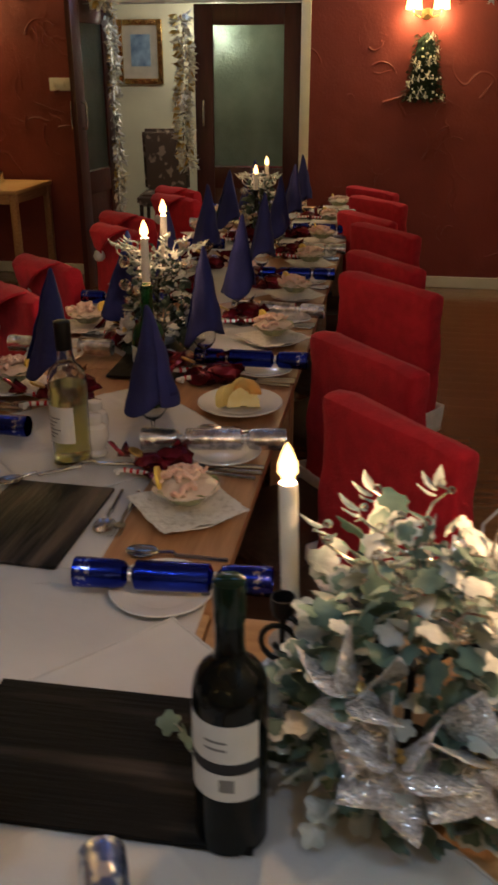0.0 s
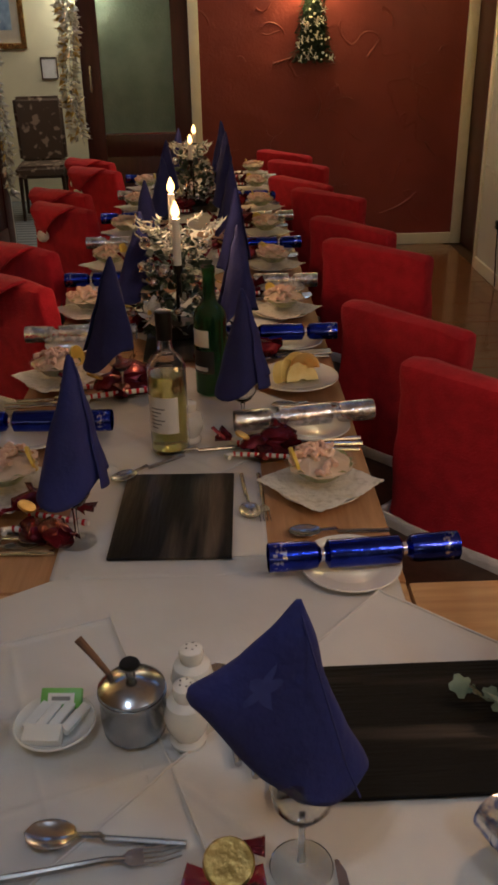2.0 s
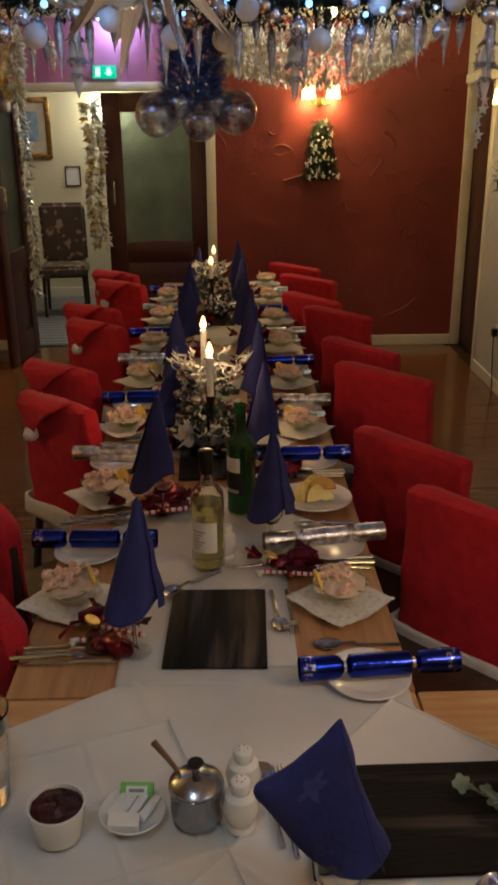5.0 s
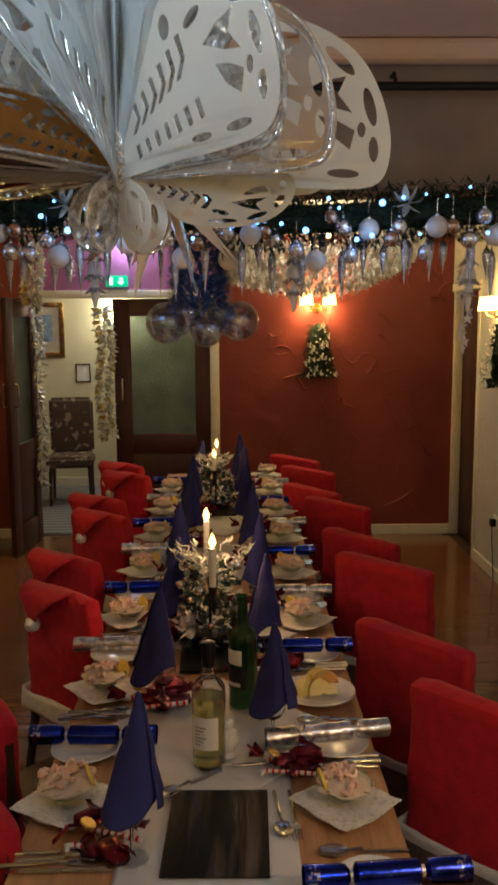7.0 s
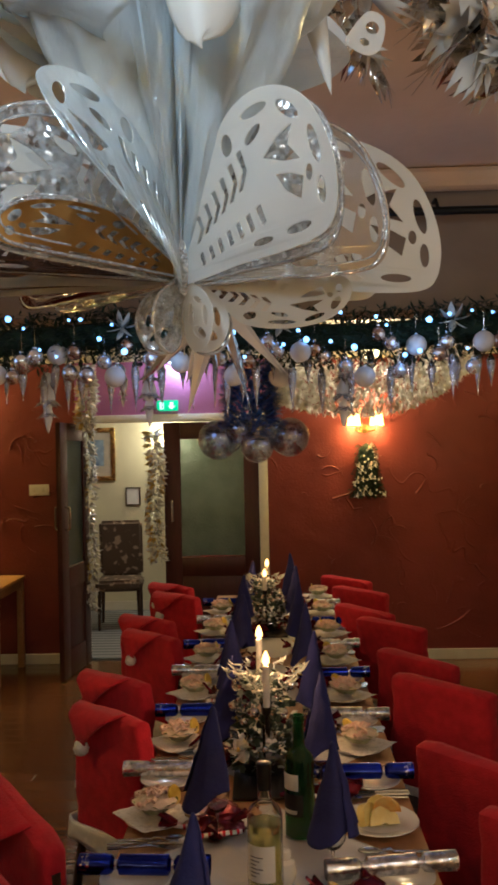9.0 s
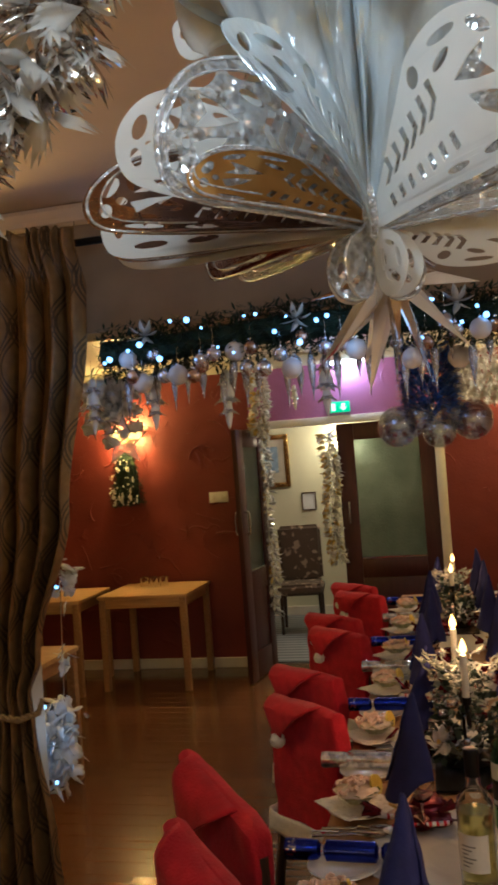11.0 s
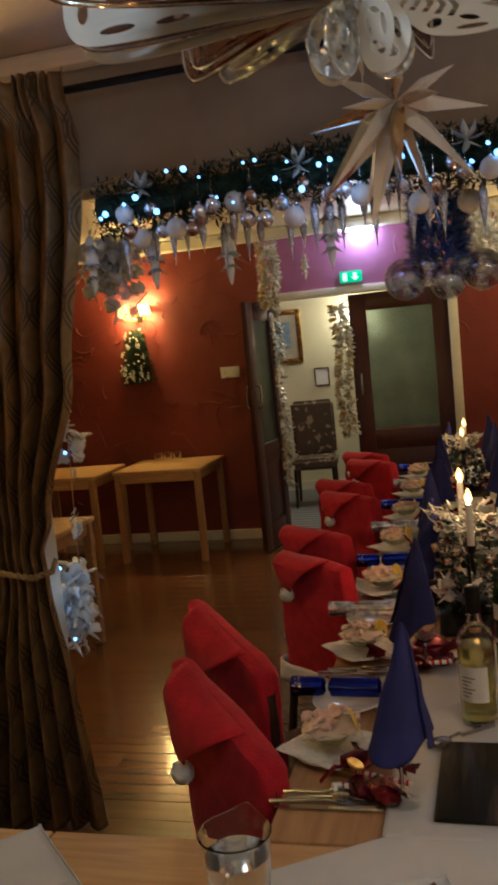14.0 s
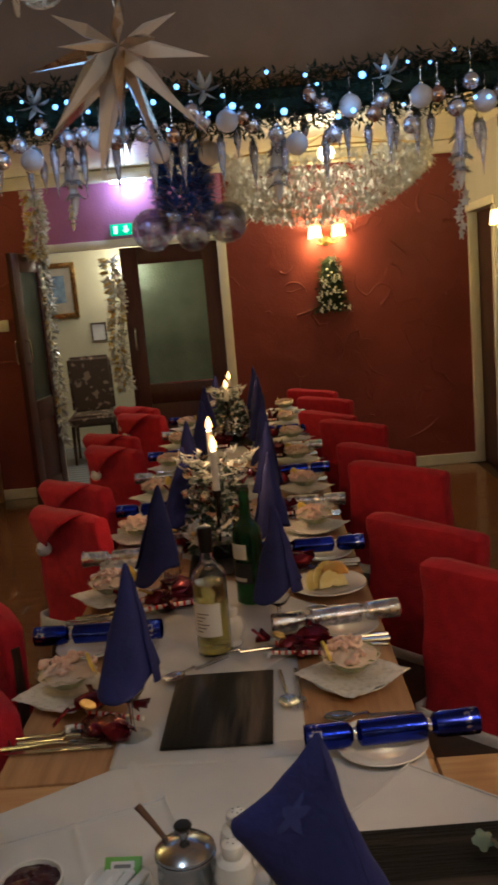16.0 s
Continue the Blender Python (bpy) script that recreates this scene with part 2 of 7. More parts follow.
WAX = mat("candle_wax", (0.84, 0.80, 0.72), (0.80, 0.76, 0.68), rough=0.4, thin=0.3, scale=10)
FLAME = mat("flame", (1, 0.6, 0.2), glow=(1.0, 0.50, 0.13), power=6.5)
BLACK_IRON = mat("black_iron", (0.015, 0.014, 0.013), rough=0.45, metal=0.6)

# ---- builders ----
def box(bm, x, y, z, sx, sy, sz, bevel=0.0, m=None):
    """A box by its centre and sizes."""
    r = bmesh.ops.create_cube(bm, size=1.0, matrix=(m or Matrix()) @ Matrix.Translation((x, y, z)) @ Matrix.Diagonal((sx, sy, sz, 1)))
    if bevel:
        edges = list({e for v in r["verts"] for e in v.link_edges})
        bmesh.ops.bevel(bm, geom=edges, offset=bevel, segments=2, affect="EDGES", profile=0.5)
    return bm


def span(bm, x0, x1, y0, y1, z0, z1, bevel=0.0):
    return box(bm, (x0 + x1) / 2, (y0 + y1) / 2, (z0 + z1) / 2, x1 - x0, y1 - y0, z1 - z0, bevel)


def lathe(bm, profile, segs=24, m=None, close=False):
    """A turned shape about z from (radius, height) pairs."""
    m = m or Matrix()
    rings = []
    for r, z in profile:
        if r < 1e-5:
            rings.append([bm.verts.new(m @ Vector((0, 0, z)))])
        else:
            rings.append([bm.verts.new(m @ Vector((r * math.cos(k * math.tau / segs), r * math.sin(k * math.tau / segs), z))) for k in range(segs)])
    for a, b in zip(rings, rings[1:]):
        for k in range(segs):
            j = (k + 1) % segs
            if len(a) == 1 and len(b) == 1:
                continue
            if len(a) == 1:
                bm.faces.new((a[0], b[j], b[k]))
            elif len(b) == 1:
                bm.faces.new((a[k], a[j], b[0]))
            else:
                bm.faces.new((a[k], a[j], b[j], b[k]))
    return bm


def tube(bm, pts, r, segs=8, taper=None):
    """A round bar along points."""
    pts = [Vector(p) for p in pts]
    rings = []
    side = None
    for i, p in enumerate(pts):
        d = (pts[min(i + 1, len(pts) - 1)] - pts[max(i - 1, 0)]).normalized()
        if side is None or abs(side.dot(d)) > 0.95:
            side = d.orthogonal().normalized()
        side = (side - d * side.dot(d)).normalized()
        up = d.cross(side)
        rad = r * (1 if taper is None else 1 + (taper - 1) * i / (len(pts) - 1))
        rings.append([bm.verts.new(p + (side * math.cos(k * math.tau / segs) + up * math.sin(k * math.tau / segs)) * rad) for k in range(segs)])
    for a, b in zip(rings, rings[1:]):
        for k in range(segs):
            bm.faces.new((a[k], a[(k + 1) % segs], b[(k + 1) % segs], b[k]))
    bm.faces.new(rings[0][::-1])
    bm.faces.new(rings[-1])
    return bm


def grid(bm, nu, nv, f, wrap=False):
    """A sheet of (nu + 1) x (nv + 1) points f(u, v), u and v from 0 to 1."""
    rows = [[bm.verts.new(f(i / nu, j / nv)) for i in range(nu if wrap else nu + 1)] for j in range(nv + 1)]
    for a, b in zip(rows, rows[1:]):
        for i in range(nu):
            k = (i + 1) % nu if wrap else i + 1
            bm.faces.new((a[i], a[k], b[k], b[i]))
    return bm


def flat_poly(bm, pts, thick, m=None):
    """A flat plate from an outline in x, y, with a thickness."""
    m = m or Matrix()
    top = [bm.verts.new(m @ Vector((x, y, thick / 2))) for x, y in pts]
    bot = [bm.verts.new(m @ Vector((x, y, -thick / 2))) for x, y in pts]
    bm.faces.new(top)
    bm.faces.new(bot[::-1])
    for i in range(len(pts)):
        j = (i + 1) % len(pts)
        bm.faces.new((top[i], bot[i], bot[j], top[j]))
    return bm


def part(name, bm, material, parent=None, label="", smooth=True, angle=40, solid=0.0):
    """Links a bmesh as one mesh object under a thing or a part."""
    bmesh.ops.recalc_face_normals(bm, faces=bm.faces)
    me = bpy.data.meshes.new(name)
    bm.to_mesh(me)
    bm.free()
    if smooth:
        me.shade_smooth()
        me.set_sharp_from_angle(angle=radians(angle))
    me.materials.append(material)
    ob = new(name, me)
    if parent is not None:
        ob.parent = parent
    if label:
        ob["label"] = label
    if solid:
        s = ob.modifiers.new("thickness", "SOLIDIFY")
        s.thickness, s.offset = solid, 0.0
    return ob


def thing(name, m, label, category, group="", kind=""):
    ob = new(name)
    ob.empty_display_size = 0.05
    ob.matrix_basis = m
    return tagged(ob, label, category, group, kind)


def B():
    return bmesh.new()


def wob(p, s, a, seed=0.0):
    """A small smooth push for cloth and worn shapes."""
    q = Vector(p) * s + Vector((seed, seed * 1.7, seed * 0.6))
    return noise.noise_vector(q) * a


def structure(name, bm, material, label="", category="", smooth=False):
    return tagged(part(name, bm, material, None, label, smooth), label, category, "", "structure")

# ---- the room ----
FAR, RIGHT, TOP, NEAR_TOP = 6.622, 1.34, 2.60, 2.64
DOOR_L, DOOR_R, HEAD = -2.12, -0.66, 2.0

floor = structure("floor", span(B(), -5.2, 2.2, -3.2, 6.78, -0.1, -0.012), PLANK_BASE, "brown varnished floorboards of the dining room", "floor")
w = B()
span(w, -5.2, DOOR_L - 0.07, FAR, FAR + 0.15, 0, TOP)
span(w, DOOR_R + 0.07, RIGHT + 0.20, FAR, FAR + 0.15, 0, TOP)
wall_north = structure("wall_north", w, RED_WALL, "deep red wall with swirled plaster", "wall")
ridge = B()
rr_ = random.Random(31)
for k in range(190):
    x0, z0 = rr_.uniform(-4.6, 1.25), rr_.uniform(0.35, 2.4)
    if DOOR_L - 0.3 < x0 < DOOR_R + 0.3:
        continue
    a0, bend, ln = rr_.uniform(0, 6.28), rr_.uniform(-1.6, 1.6), rr_.uniform(0.06, 0.26)
    pts = [(x0 + ln * q * math.cos(a0 + bend * q), FAR - 0.0005, min(2.48, z0 + ln * q * math.sin(a0 + bend * q))) for q in [i / 8 for i in range(9)]]
    tube(ridge, pts, rr_.uniform(0.005, 0.014), 6, 0.25)
tagged(part("plaster_ridges", ridge, RED_WALL, wall_north), kind="stuff")
structure("wall_over_door", span(B(), DOOR_L - 0.07, DOOR_R + 0.07, FAR, FAR + 0.15, HEAD + 0.06, TOP), MAUVE, "mauve plastered wall above the double door", "wall")
structure("cornice", span(B(), -5.06, RIGHT, FAR - 0.06, FAR - 0.001, 2.50, 2.595, 0.015), CREAM_TRIM, "cream painted cornice", "cornice")
w = B()
span(w, RIGHT, RIGHT + 0.14, -3.2, 5.87, 0, 2.66)
span(w, RIGHT, RIGHT + 0.14, 5.87, FAR, 2.03, 2.66)
structure("wall_east", w, GREY_WALL, "pale textured plaster wall", "wall")
structure("wall_west", span(B(), -5.2, -5.06, -3.2, FAR, 0, 2.66), RED_WALL, "deep red plastered wall", "wall")
structure("wall_south", span(B(), -5.06, RIGHT, -3.2, -3.06, 0, 2.66), CREAM_WALL, "cream textured plaster wall", "wall")
structure("wall_divide", span(B(), -5.06, -2.08, 2.28, 2.46, 0, 2.66), CREAM_WALL, "cream textured plaster wall beside the wide opening", "wall")
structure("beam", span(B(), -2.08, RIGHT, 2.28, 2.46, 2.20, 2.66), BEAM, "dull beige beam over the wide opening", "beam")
structure("ceiling", span(B(), -5.06, RIGHT, -3.06, 2.28, NEAR_TOP, 2.72), CEILING, "pinkish beige painted ceiling", "ceiling")
structure("ceiling_dining", span(B(), -5.06, RIGHT, 2.46, FAR, TOP, 2.72), CREAM_TRIM, "cream painted ceiling", "ceiling")
structure("cornice_beam", span(B(), -5.06, RIGHT, 2.215, 2.279, 2.57, 2.639, 0.02), CEILING, "beige moulded cornice above the curtain rail", "cornice")
b = B()
span(b, -5.06, DOOR_L - 0.075, FAR - 0.018, FAR - 0.001, 0, 0.085, 0.004)
span(b, DOOR_R + 0.075, RIGHT + 0.004, FAR - 0.018, FAR - 0.001, 0, 0.085, 0.004)
structure("baseboard", b, CREAM_TRIM, "cream painted skirting board", "baseboard")
structure("baseboard_east", span(B(), RIGHT - 0.018, RIGHT - 0.001, -3.0, 5.808, 0, 0.085, 0.004), CREAM_TRIM, "cream painted skirting board", "baseboard")

# white frame of the double door
d = thing("door_frame", pose(0, 0, 0), "white painted frame round the double door", "door frame", kind="structure")
part("jamb", span(B(), DOOR_L - 0.07, DOOR_L, FAR - 0.015, FAR + 0.16, 0, HEAD, 0.004), WHITE_TRIM, d)
part("jamb", span(B(), DOOR_R, DOOR_R + 0.07, FAR - 0.015, FAR + 0.16, 0, HEAD, 0.004), CREAM_TRIM, d)
part("head", span(B(), DOOR_L - 0.07, DOOR_R + 0.07, FAR - 0.018, FAR + 0.163, HEAD, HEAD + 0.06, 0.004), WHITE_TRIM, d)


def door_leaf(name, m, width, label):
    """A maroon leaf, hinged at x = 0 and reaching to x = width, with obscure glass above and a panel below."""
    t = thing(name, m, label, "door", kind="structure")
    gl0, gl1, gz0, gz1 = 0.13, width - 0.14, 0.86, 1.85
    f = B()
    span(f, 0.004, gl0, -0.02, 0.02, 0.01, 1.99, 0.003)
    span(f, gl1, width, -0.02, 0.02, 0.01, 1.99, 0.003)
    span(f, gl0, gl1, -0.019, 0.019, gz1, 1.99, 0.003)
    span(f, gl0, gl1, -0.019, 0.019, 0.70, gz0, 0.003)
    span(f, gl0, gl1, -0.019, 0.019, 0.01, 0.22, 0.003)
    part("leaf_frame", f, MAROON, t)
    part("panel", span(B(), gl0, gl1, -0.010, 0.010, 0.22, 0.70, 0.002), MAROON, t)
    g = part("pane", span(B(), gl0, gl1, -0.004, 0.004, gz0, gz1), FROST, t, "mottled obscure glass pane", smooth=False)
    bead = B()
    for s in (-1, 1):
        span(bead, gl0, gl1, s * 0.012 - 0.003, s * 0.012 + 0.003, gz0, gz0 + 0.012)
    part("glazing_bead", bead, STEEL, t, "thin bright bead under the glass")
    for s in (-1, 1):
        h = B()
        x = width - 0.07
        tube(h, [(x, s * 0.02, 1.16), (x, s * 0.055, 1.165), (x, s * 0.06, 1.19), (x, s * 0.06, 1.31), (x, s * 0.055, 1.335), (x, s * 0.02, 1.34)], 0.009, 10)
        part("pull_handle", h, STEEL, t, "bright metal pull handle")
    return t


door_leaf("door_1", pose(DOOR_R - 0.002, FAR + 0.085, 0, 0, 0, 180), 0.80, "closed maroon door leaf with obscure glass")
door_leaf("door_2", pose(DOOR_L + 0.012, FAR + 0.02, 0, 0, 0, -97), 0.62, "maroon door leaf standing wide open")

# doorway in the east wall
d = thing("door_frame_east", pose(0, 0, 0), "cream painted architrave round the side door", "door frame", kind="structure")
part("architrave", span(B(), RIGHT + 0.006, RIGHT + 0.084, FAR - 0.024, FAR - 0.0005, 0, 2.03, 0.004), CREAM_TRIM, d)
part("architrave", span(B(), RIGHT - 0.014, RIGHT + 0.084, 5.81, 5.869, 0, 2.02, 0.004), CREAM_TRIM, d)
part("architrave", span(B(), RIGHT - 0.016, RIGHT - 0.001, 5.81, 6.597, 2.03, 2.09, 0.004), CREAM_TRIM, d)
d = thing("door_3", pose(RIGHT + 0.088, 0, 0), "closed dark red flush side door", "door", kind="structure")
part("leaf", span(B(), 0, 0.04, 5.872, 6.620, 0.006, 2.028, 0.003), MAROON, d)

# lobby beyond the double door
structure("floor_lobby", span(B(), -4.0, 0.4, 6.78, 9.1, -0.1, 0.0), CARPET, "grey and blue striped carpet of the lobby", "carpet")
w = B()
span(w, -4.0, 0.4, 8.95, 9.05, 0, 2.5)
span(w, -4.1, -4.0, 6.78, 9.05, 0, 2.5)
span(w, 0.4, 0.5, 6.78, 9.05, 0, 2.5)
structure("wall_lobby", w, LOBBY_WALL, "pale yellow lobby wall", "wall")
structure("ceiling_lobby", span(B(), -4.1, 0.5, 6.775, 9.05, 2.5, 2.58), CEILING, "pale lobby ceiling", "ceiling")
structure("baseboard_lobby", span(B(), -4.0, 0.4, 8.93, 8.949, 0, 0.1, 0.004), CREAM_TRIM, "cream skirting board in the lobby", "baseboard")

# ---- tables and chairs ----
def table(m, sx, sy, label, group, wood, h=0.75):
    t = thing("table", m, label, "table", group)
    part("tabletop", span(B(), -sx / 2, sx / 2, -sy / 2, sy / 2, h - 0.028, h, 0.004), wood, t)
    a = 0.05
    for s in (-1, 1):
        part("apron", span(B(), -sx / 2 + 0.06, sx / 2 - 0.06, s * (sy / 2 - 0.035) - 0.01, s * (sy / 2 - 0.035) + 0.01, h - 0.10, h - 0.028, 0.002), BEECH, t)
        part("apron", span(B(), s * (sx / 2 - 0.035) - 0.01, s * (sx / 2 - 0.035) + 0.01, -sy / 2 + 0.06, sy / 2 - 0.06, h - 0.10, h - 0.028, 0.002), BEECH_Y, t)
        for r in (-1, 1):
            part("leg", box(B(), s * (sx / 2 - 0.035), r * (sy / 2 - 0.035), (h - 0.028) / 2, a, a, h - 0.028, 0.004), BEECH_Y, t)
    return t


TX, TY0, TLEN = -0.547, 0.972, 1.12
for k in range(4):
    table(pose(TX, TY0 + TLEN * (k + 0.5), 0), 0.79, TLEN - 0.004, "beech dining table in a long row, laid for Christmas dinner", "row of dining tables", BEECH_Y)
for x in (-1.952, -0.752, 0.448):
    table(pose(x, 0.595, 0), 1.196, 0.745, "beech dining table set across the end of the row", "top tables", BEECH)
table(pose(-2.985, 6.22, 0), 0.74, 0.70, "small bare beech side table against the red wall", "side tables", BEECH)
table(pose(-3.80, 6.05, 0, 0, 0, 2), 0.70, 0.70, "small bare beech side table against the red wall", "side tables", BEECH)
table(pose(-3.10, 3.75, 0), 0.80, 0.70, "small bare beech table near the curtain", "side tables", BEECH)


def hat_chair(m, tip=1, seed=0.0, fold=True, peak=0.0, w2=0.195):
    """A chair with a felt hat pulled over its back. Its back stands on y = 0, and it faces +y."""
    t = thing("dining_chair", m, "dining chair wearing a red felt hat cover with pompom", "chair", "chairs along the table")
    th, z0, z1 = 0.035, 0.47, 0.878

    def outline(u, grow=0.0):
        a = u * math.tau
        c, s = math.cos(a), math.sin(a)
        e = 0.28
        return (w2 + grow) * math.copysign(abs(c) ** e, c), (th + grow) * math.copysign(abs(s) ** e, s)

    def height(x):
        k = max(0.0, -x * tip / w2)
        r = max(0.0, x * tip / w2)
        if peak > 0:
            q = x * tip / w2
            return z1 - 0.036 + 0.088 * ((1 - q) / 2) ** 1.7 - 0.03 * r ** 4
        if fold:
            return z1 - 0.012 * peak + (0.022 + 0.055 * peak) * k ** 1.6 - (0.022 + 0.045 * peak) * r ** 2.2
        return z1 + 0.008 * k ** 2 - 0.016 * r ** 3

    def cover(u, v):
        x, y = outline(u)
        if v > 0.88:
            q = (v - 0.88) / 0.12
            y *= math.cos(q * math.pi / 2) * 0.98
            x *= 1 - 0.10 * q ** 2
            z = z0 + (height(x) - z0) * (0.955 + 0.045 * math.sin(q * math.pi / 2))
        else:
            z = z0 + (height(x) - z0) * v / 0.88 * 0.955
        lean = -tip * 0.065 * peak * v ** 3 * max(0.0, -x * tip / w2) ** 1.5 if peak > 0 else 0.0
        p = Vector((x * (1 + 0.05 * (1 - v)) + lean, y * (1 + 0.35 * (1 - v) * abs(math.sin(u * math.tau))), z))
        return p + wob(p, 9, 0.010, seed) + wob(p, 24, 0.003, seed)
    part("cover", grid(B(), 44, 22, cover, True), RED_FELT, t)

    def hem(u, v):
        x, y = outline(u, 0.012)
        p = Vector((x * 1.06, y * 1.4, z0 - 0.055 + 0.075 * v))
        return p + wob(p, 9, 0.010, seed) + wob(p, 40, 0.003, seed)
    part("hem", grid(B(), 44, 4, hem, True), WHITE_FELT, t, "white felt hem", solid=0.008)
    if fold:
        def flap(u, v):
            x0 = tip * (-w2 * 0.96 + u * w2 * 1.45)
            x = x0 * (1 - v) + tip * (-0.085 - 0.040 * max(0.0, peak)) * v + tip * 0.02 * math.sin(u * math.pi) * v
            z = (height(x0) + 0.004) * (1 - v) + (0.765 - 0.040 * max(0.0, peak)) * v - 0.035 * math.sin(u * 3.1) * v * (1 - v)
            y = -0.012 - (th + 0.022) * min(1.0, v * 5) ** 0.6 - 0.012 * math.sin(v * 3.14)
            p = Vector((x, y, z))
            return p + wob(p, 12, 0.006, seed)
        part("hat_tip", grid(B(), 14, 14, flap), RED_FELT, t, "folded tip of the felt hat", solid=0.007)
        pm = B()
        bmesh.ops.create_icosphere(pm, subdivisions=3, radius=0.026)
        for v in pm.verts:
            v.co = v.co * (1 + 0.22 * noise.noise(v.co * 120)) + Vector((tip * (-0.088 - 0.030 * max(0.0, peak)), -th - 0.035, 0.752 - 0.047 * max(0.0, peak)))
        part("pompom", pm, WHITE_FELT, t, "white fluffy pompom")
    part("seat", span(B(), -0.20, 0.20, 0.03, 0.42, 0.42, 0.46, 0.015), DARK_WOOD, t)
    for x in (-0.18, 0.18):
        part("leg", tube(B(), [(x, 0.39, 0.42), (x * 1.05, 0.40, 0.0)], 0.017, 8, 0.8), DARK_WOOD, t)
        part("leg", tube(B(), [(x * 0.9, 0.0, 0.76), (x, 0.0, 0.44), (x * 1.06, -0.07, 0.0)], 0.017, 8, 0.9), DARK_WOOD, t)
    return t


for k, (x, y) in enumerate(((-1.075, 1.25), (-1.185, 1.70))):
    hat_chair(pose(x, y, 0, 0, 0, -46), 1, 0.7 * k, True, 1.0, 0.172)
CHAIR_L, CHAIR_R = hat_chair(pose(-1.095, 2.45, 0, 0, 0, -43), 1, 0.0, True, -0.45, 0.178), hat_chair(pose(0.118, 1.525, 0, 0, 0, 135), -1, 3.0, False)
for x, y, a in ((-1.165, 2.90, -38), (-1.13, 3.66, -41), (-1.21, 4.05, -36), (-1.14, 4.76, -38), (-1.215, 5.12, -38)):
    copy_thing(CHAIR_L, pose(x, y, 0, 0, 0, a))
for x, y, a in ((0.041, 1.989, 134), (0.0615, 3.173, 133), (0.047, 3.874, 138), (-0.05, 4.25, 133), (-0.012, 4.868, 140), (-0.06, 5.33, 139)):
    copy_thing(CHAIR_R, pose(x, y, 0, 0, 0, a))
# this cover stands a little taller and looser than the rest
copy_thing(CHAIR_R, pose(0.084, 2.73, 0, 0, 0, 140) @ Matrix.Diagonal((1.04, 1.04, 1.012, 1)))

# ---- what lies on the tables ----
TT = 0.751
rs = random.Random(11)
PRAWN = mat("prawns", (0.80, 0.62, 0.48), (0.72, 0.45, 0.34), rough=0.35, scale=40, bump=0.3, bump_scale=120)
SAUCE = mat("prawn_sauce", (0.74, 0.62, 0.48), (0.66, 0.52, 0.38), rough=0.25, scale=30, bump=0.3, bump_scale=60)
LETTUCE = mat("lettuce", (0.40, 0.42, 0.18), (0.18, 0.21, 0.07), rough=0.45, scale=30, bump=0.4, bump_scale=80)
LEMON = mat("lemon", (0.80, 0.62, 0.10), (0.70, 0.50, 0.06), rough=0.35, scale=40, bump=0.2, bump_scale=200)
ORANGE = mat("orange_flesh", (0.78, 0.36, 0.05), (0.66, 0.46, 0.14), rough=0.35, scale=25, bump=0.2, bump_scale=120)
BOTTLE_GREEN = mat("green_glass", (0.03, 0.24, 0.06), (0.03, 0.22, 0.06), rough=0.03, transmit=0.9, ior=1.5)
BOTTLE_DARK = mat("dark_bottle", (0.006, 0.007, 0.006), (0.005, 0.006, 0.005), rough=0.06, ior=1.3)
WINE = mat("white_wine", (0.80, 0.78, 0.28), (0.78, 0.76, 0.26), rough=0.03, transmit=0.9, ior=1.34)
PAPER = mat("label_paper", (0.74, 0.74, 0.72), (0.68, 0.68, 0.66), rough=0.6, scale=20)
INK = mat("grey_ink", (0.25, 0.25, 0.25), rough=0.6)
BLACK_LABEL = mat("black_label", (0.02, 0.02, 0.022), rough=0.5)
CANE_WHITE = mat("candy_white", (0.80, 0.78, 0.76), rough=0.2)
CANE_RED = mat("candy_red", (0.55, 0.02, 0.03), rough=0.2)
JAM = mat("cranberry_sauce", (0.045, 0.002, 0.006), (0.02, 0.001, 0.003), rough=0.3, scale=30, bump=0.5, bump_scale=60)
GREEN_PACK = mat("green_wrapper", (0.25, 0.55, 0.12), (0.16, 0.42, 0.08), rough=0.3)


def slip_cloth(x, y, side, turn, seed):
    t = thing("slip_cloth", pose(x, y, TT, 0, 0, turn), "white linen slip cloth laid cornerwise on the table", "tablecloth", "slip cloths")

    def f(u, v):
        p = Vector(((u - 0.5) * side, (v - 0.5) * side, 0.0))
        h = 0.0012 + 0.0016 * (noise.noise(p * 7 + Vector((seed, 0, 0))) + 0.5)
        for c in (-0.25, 0.0, 0.25):
            h += 0.0022 * math.exp(-((p.x - c * side) / 0.006) ** 2) + 0.0022 * math.exp(-((p.y - c * side) / 0.006) ** 2)
        return p + Vector((0, 0, max(h, 0.0006)))
    part("cloth", grid(B(), 64, 64, f), LINEN, t, solid=0.001)


def table_cloth(name, x0, x1, y0, y1, seed, z):
    t = thing(name, pose(0, 0, z), "white linen cloth with sharp fold lines", "tablecloth", "slip cloths")

    def f(u, v):
        p = Vector((x0 + (x1 - x0) * u, y0 + (y1 - y0) * v, 0))
        return p + Vector((0, 0, 0.001 + 0.0015 * (noise.noise(p * 6 + Vector((seed, 0, 0))) + 0.6)))
    part("cloth", grid(B(), 40, 60, f), LINEN, t, solid=0.001)


for k, y in enumerate((1.62, 2.42, 3.22, 4.02, 4.82)):
    slip_cloth(TX + 0.005, y, 0.50, 45 + rs.uniform(-3, 3), k * 2.1)


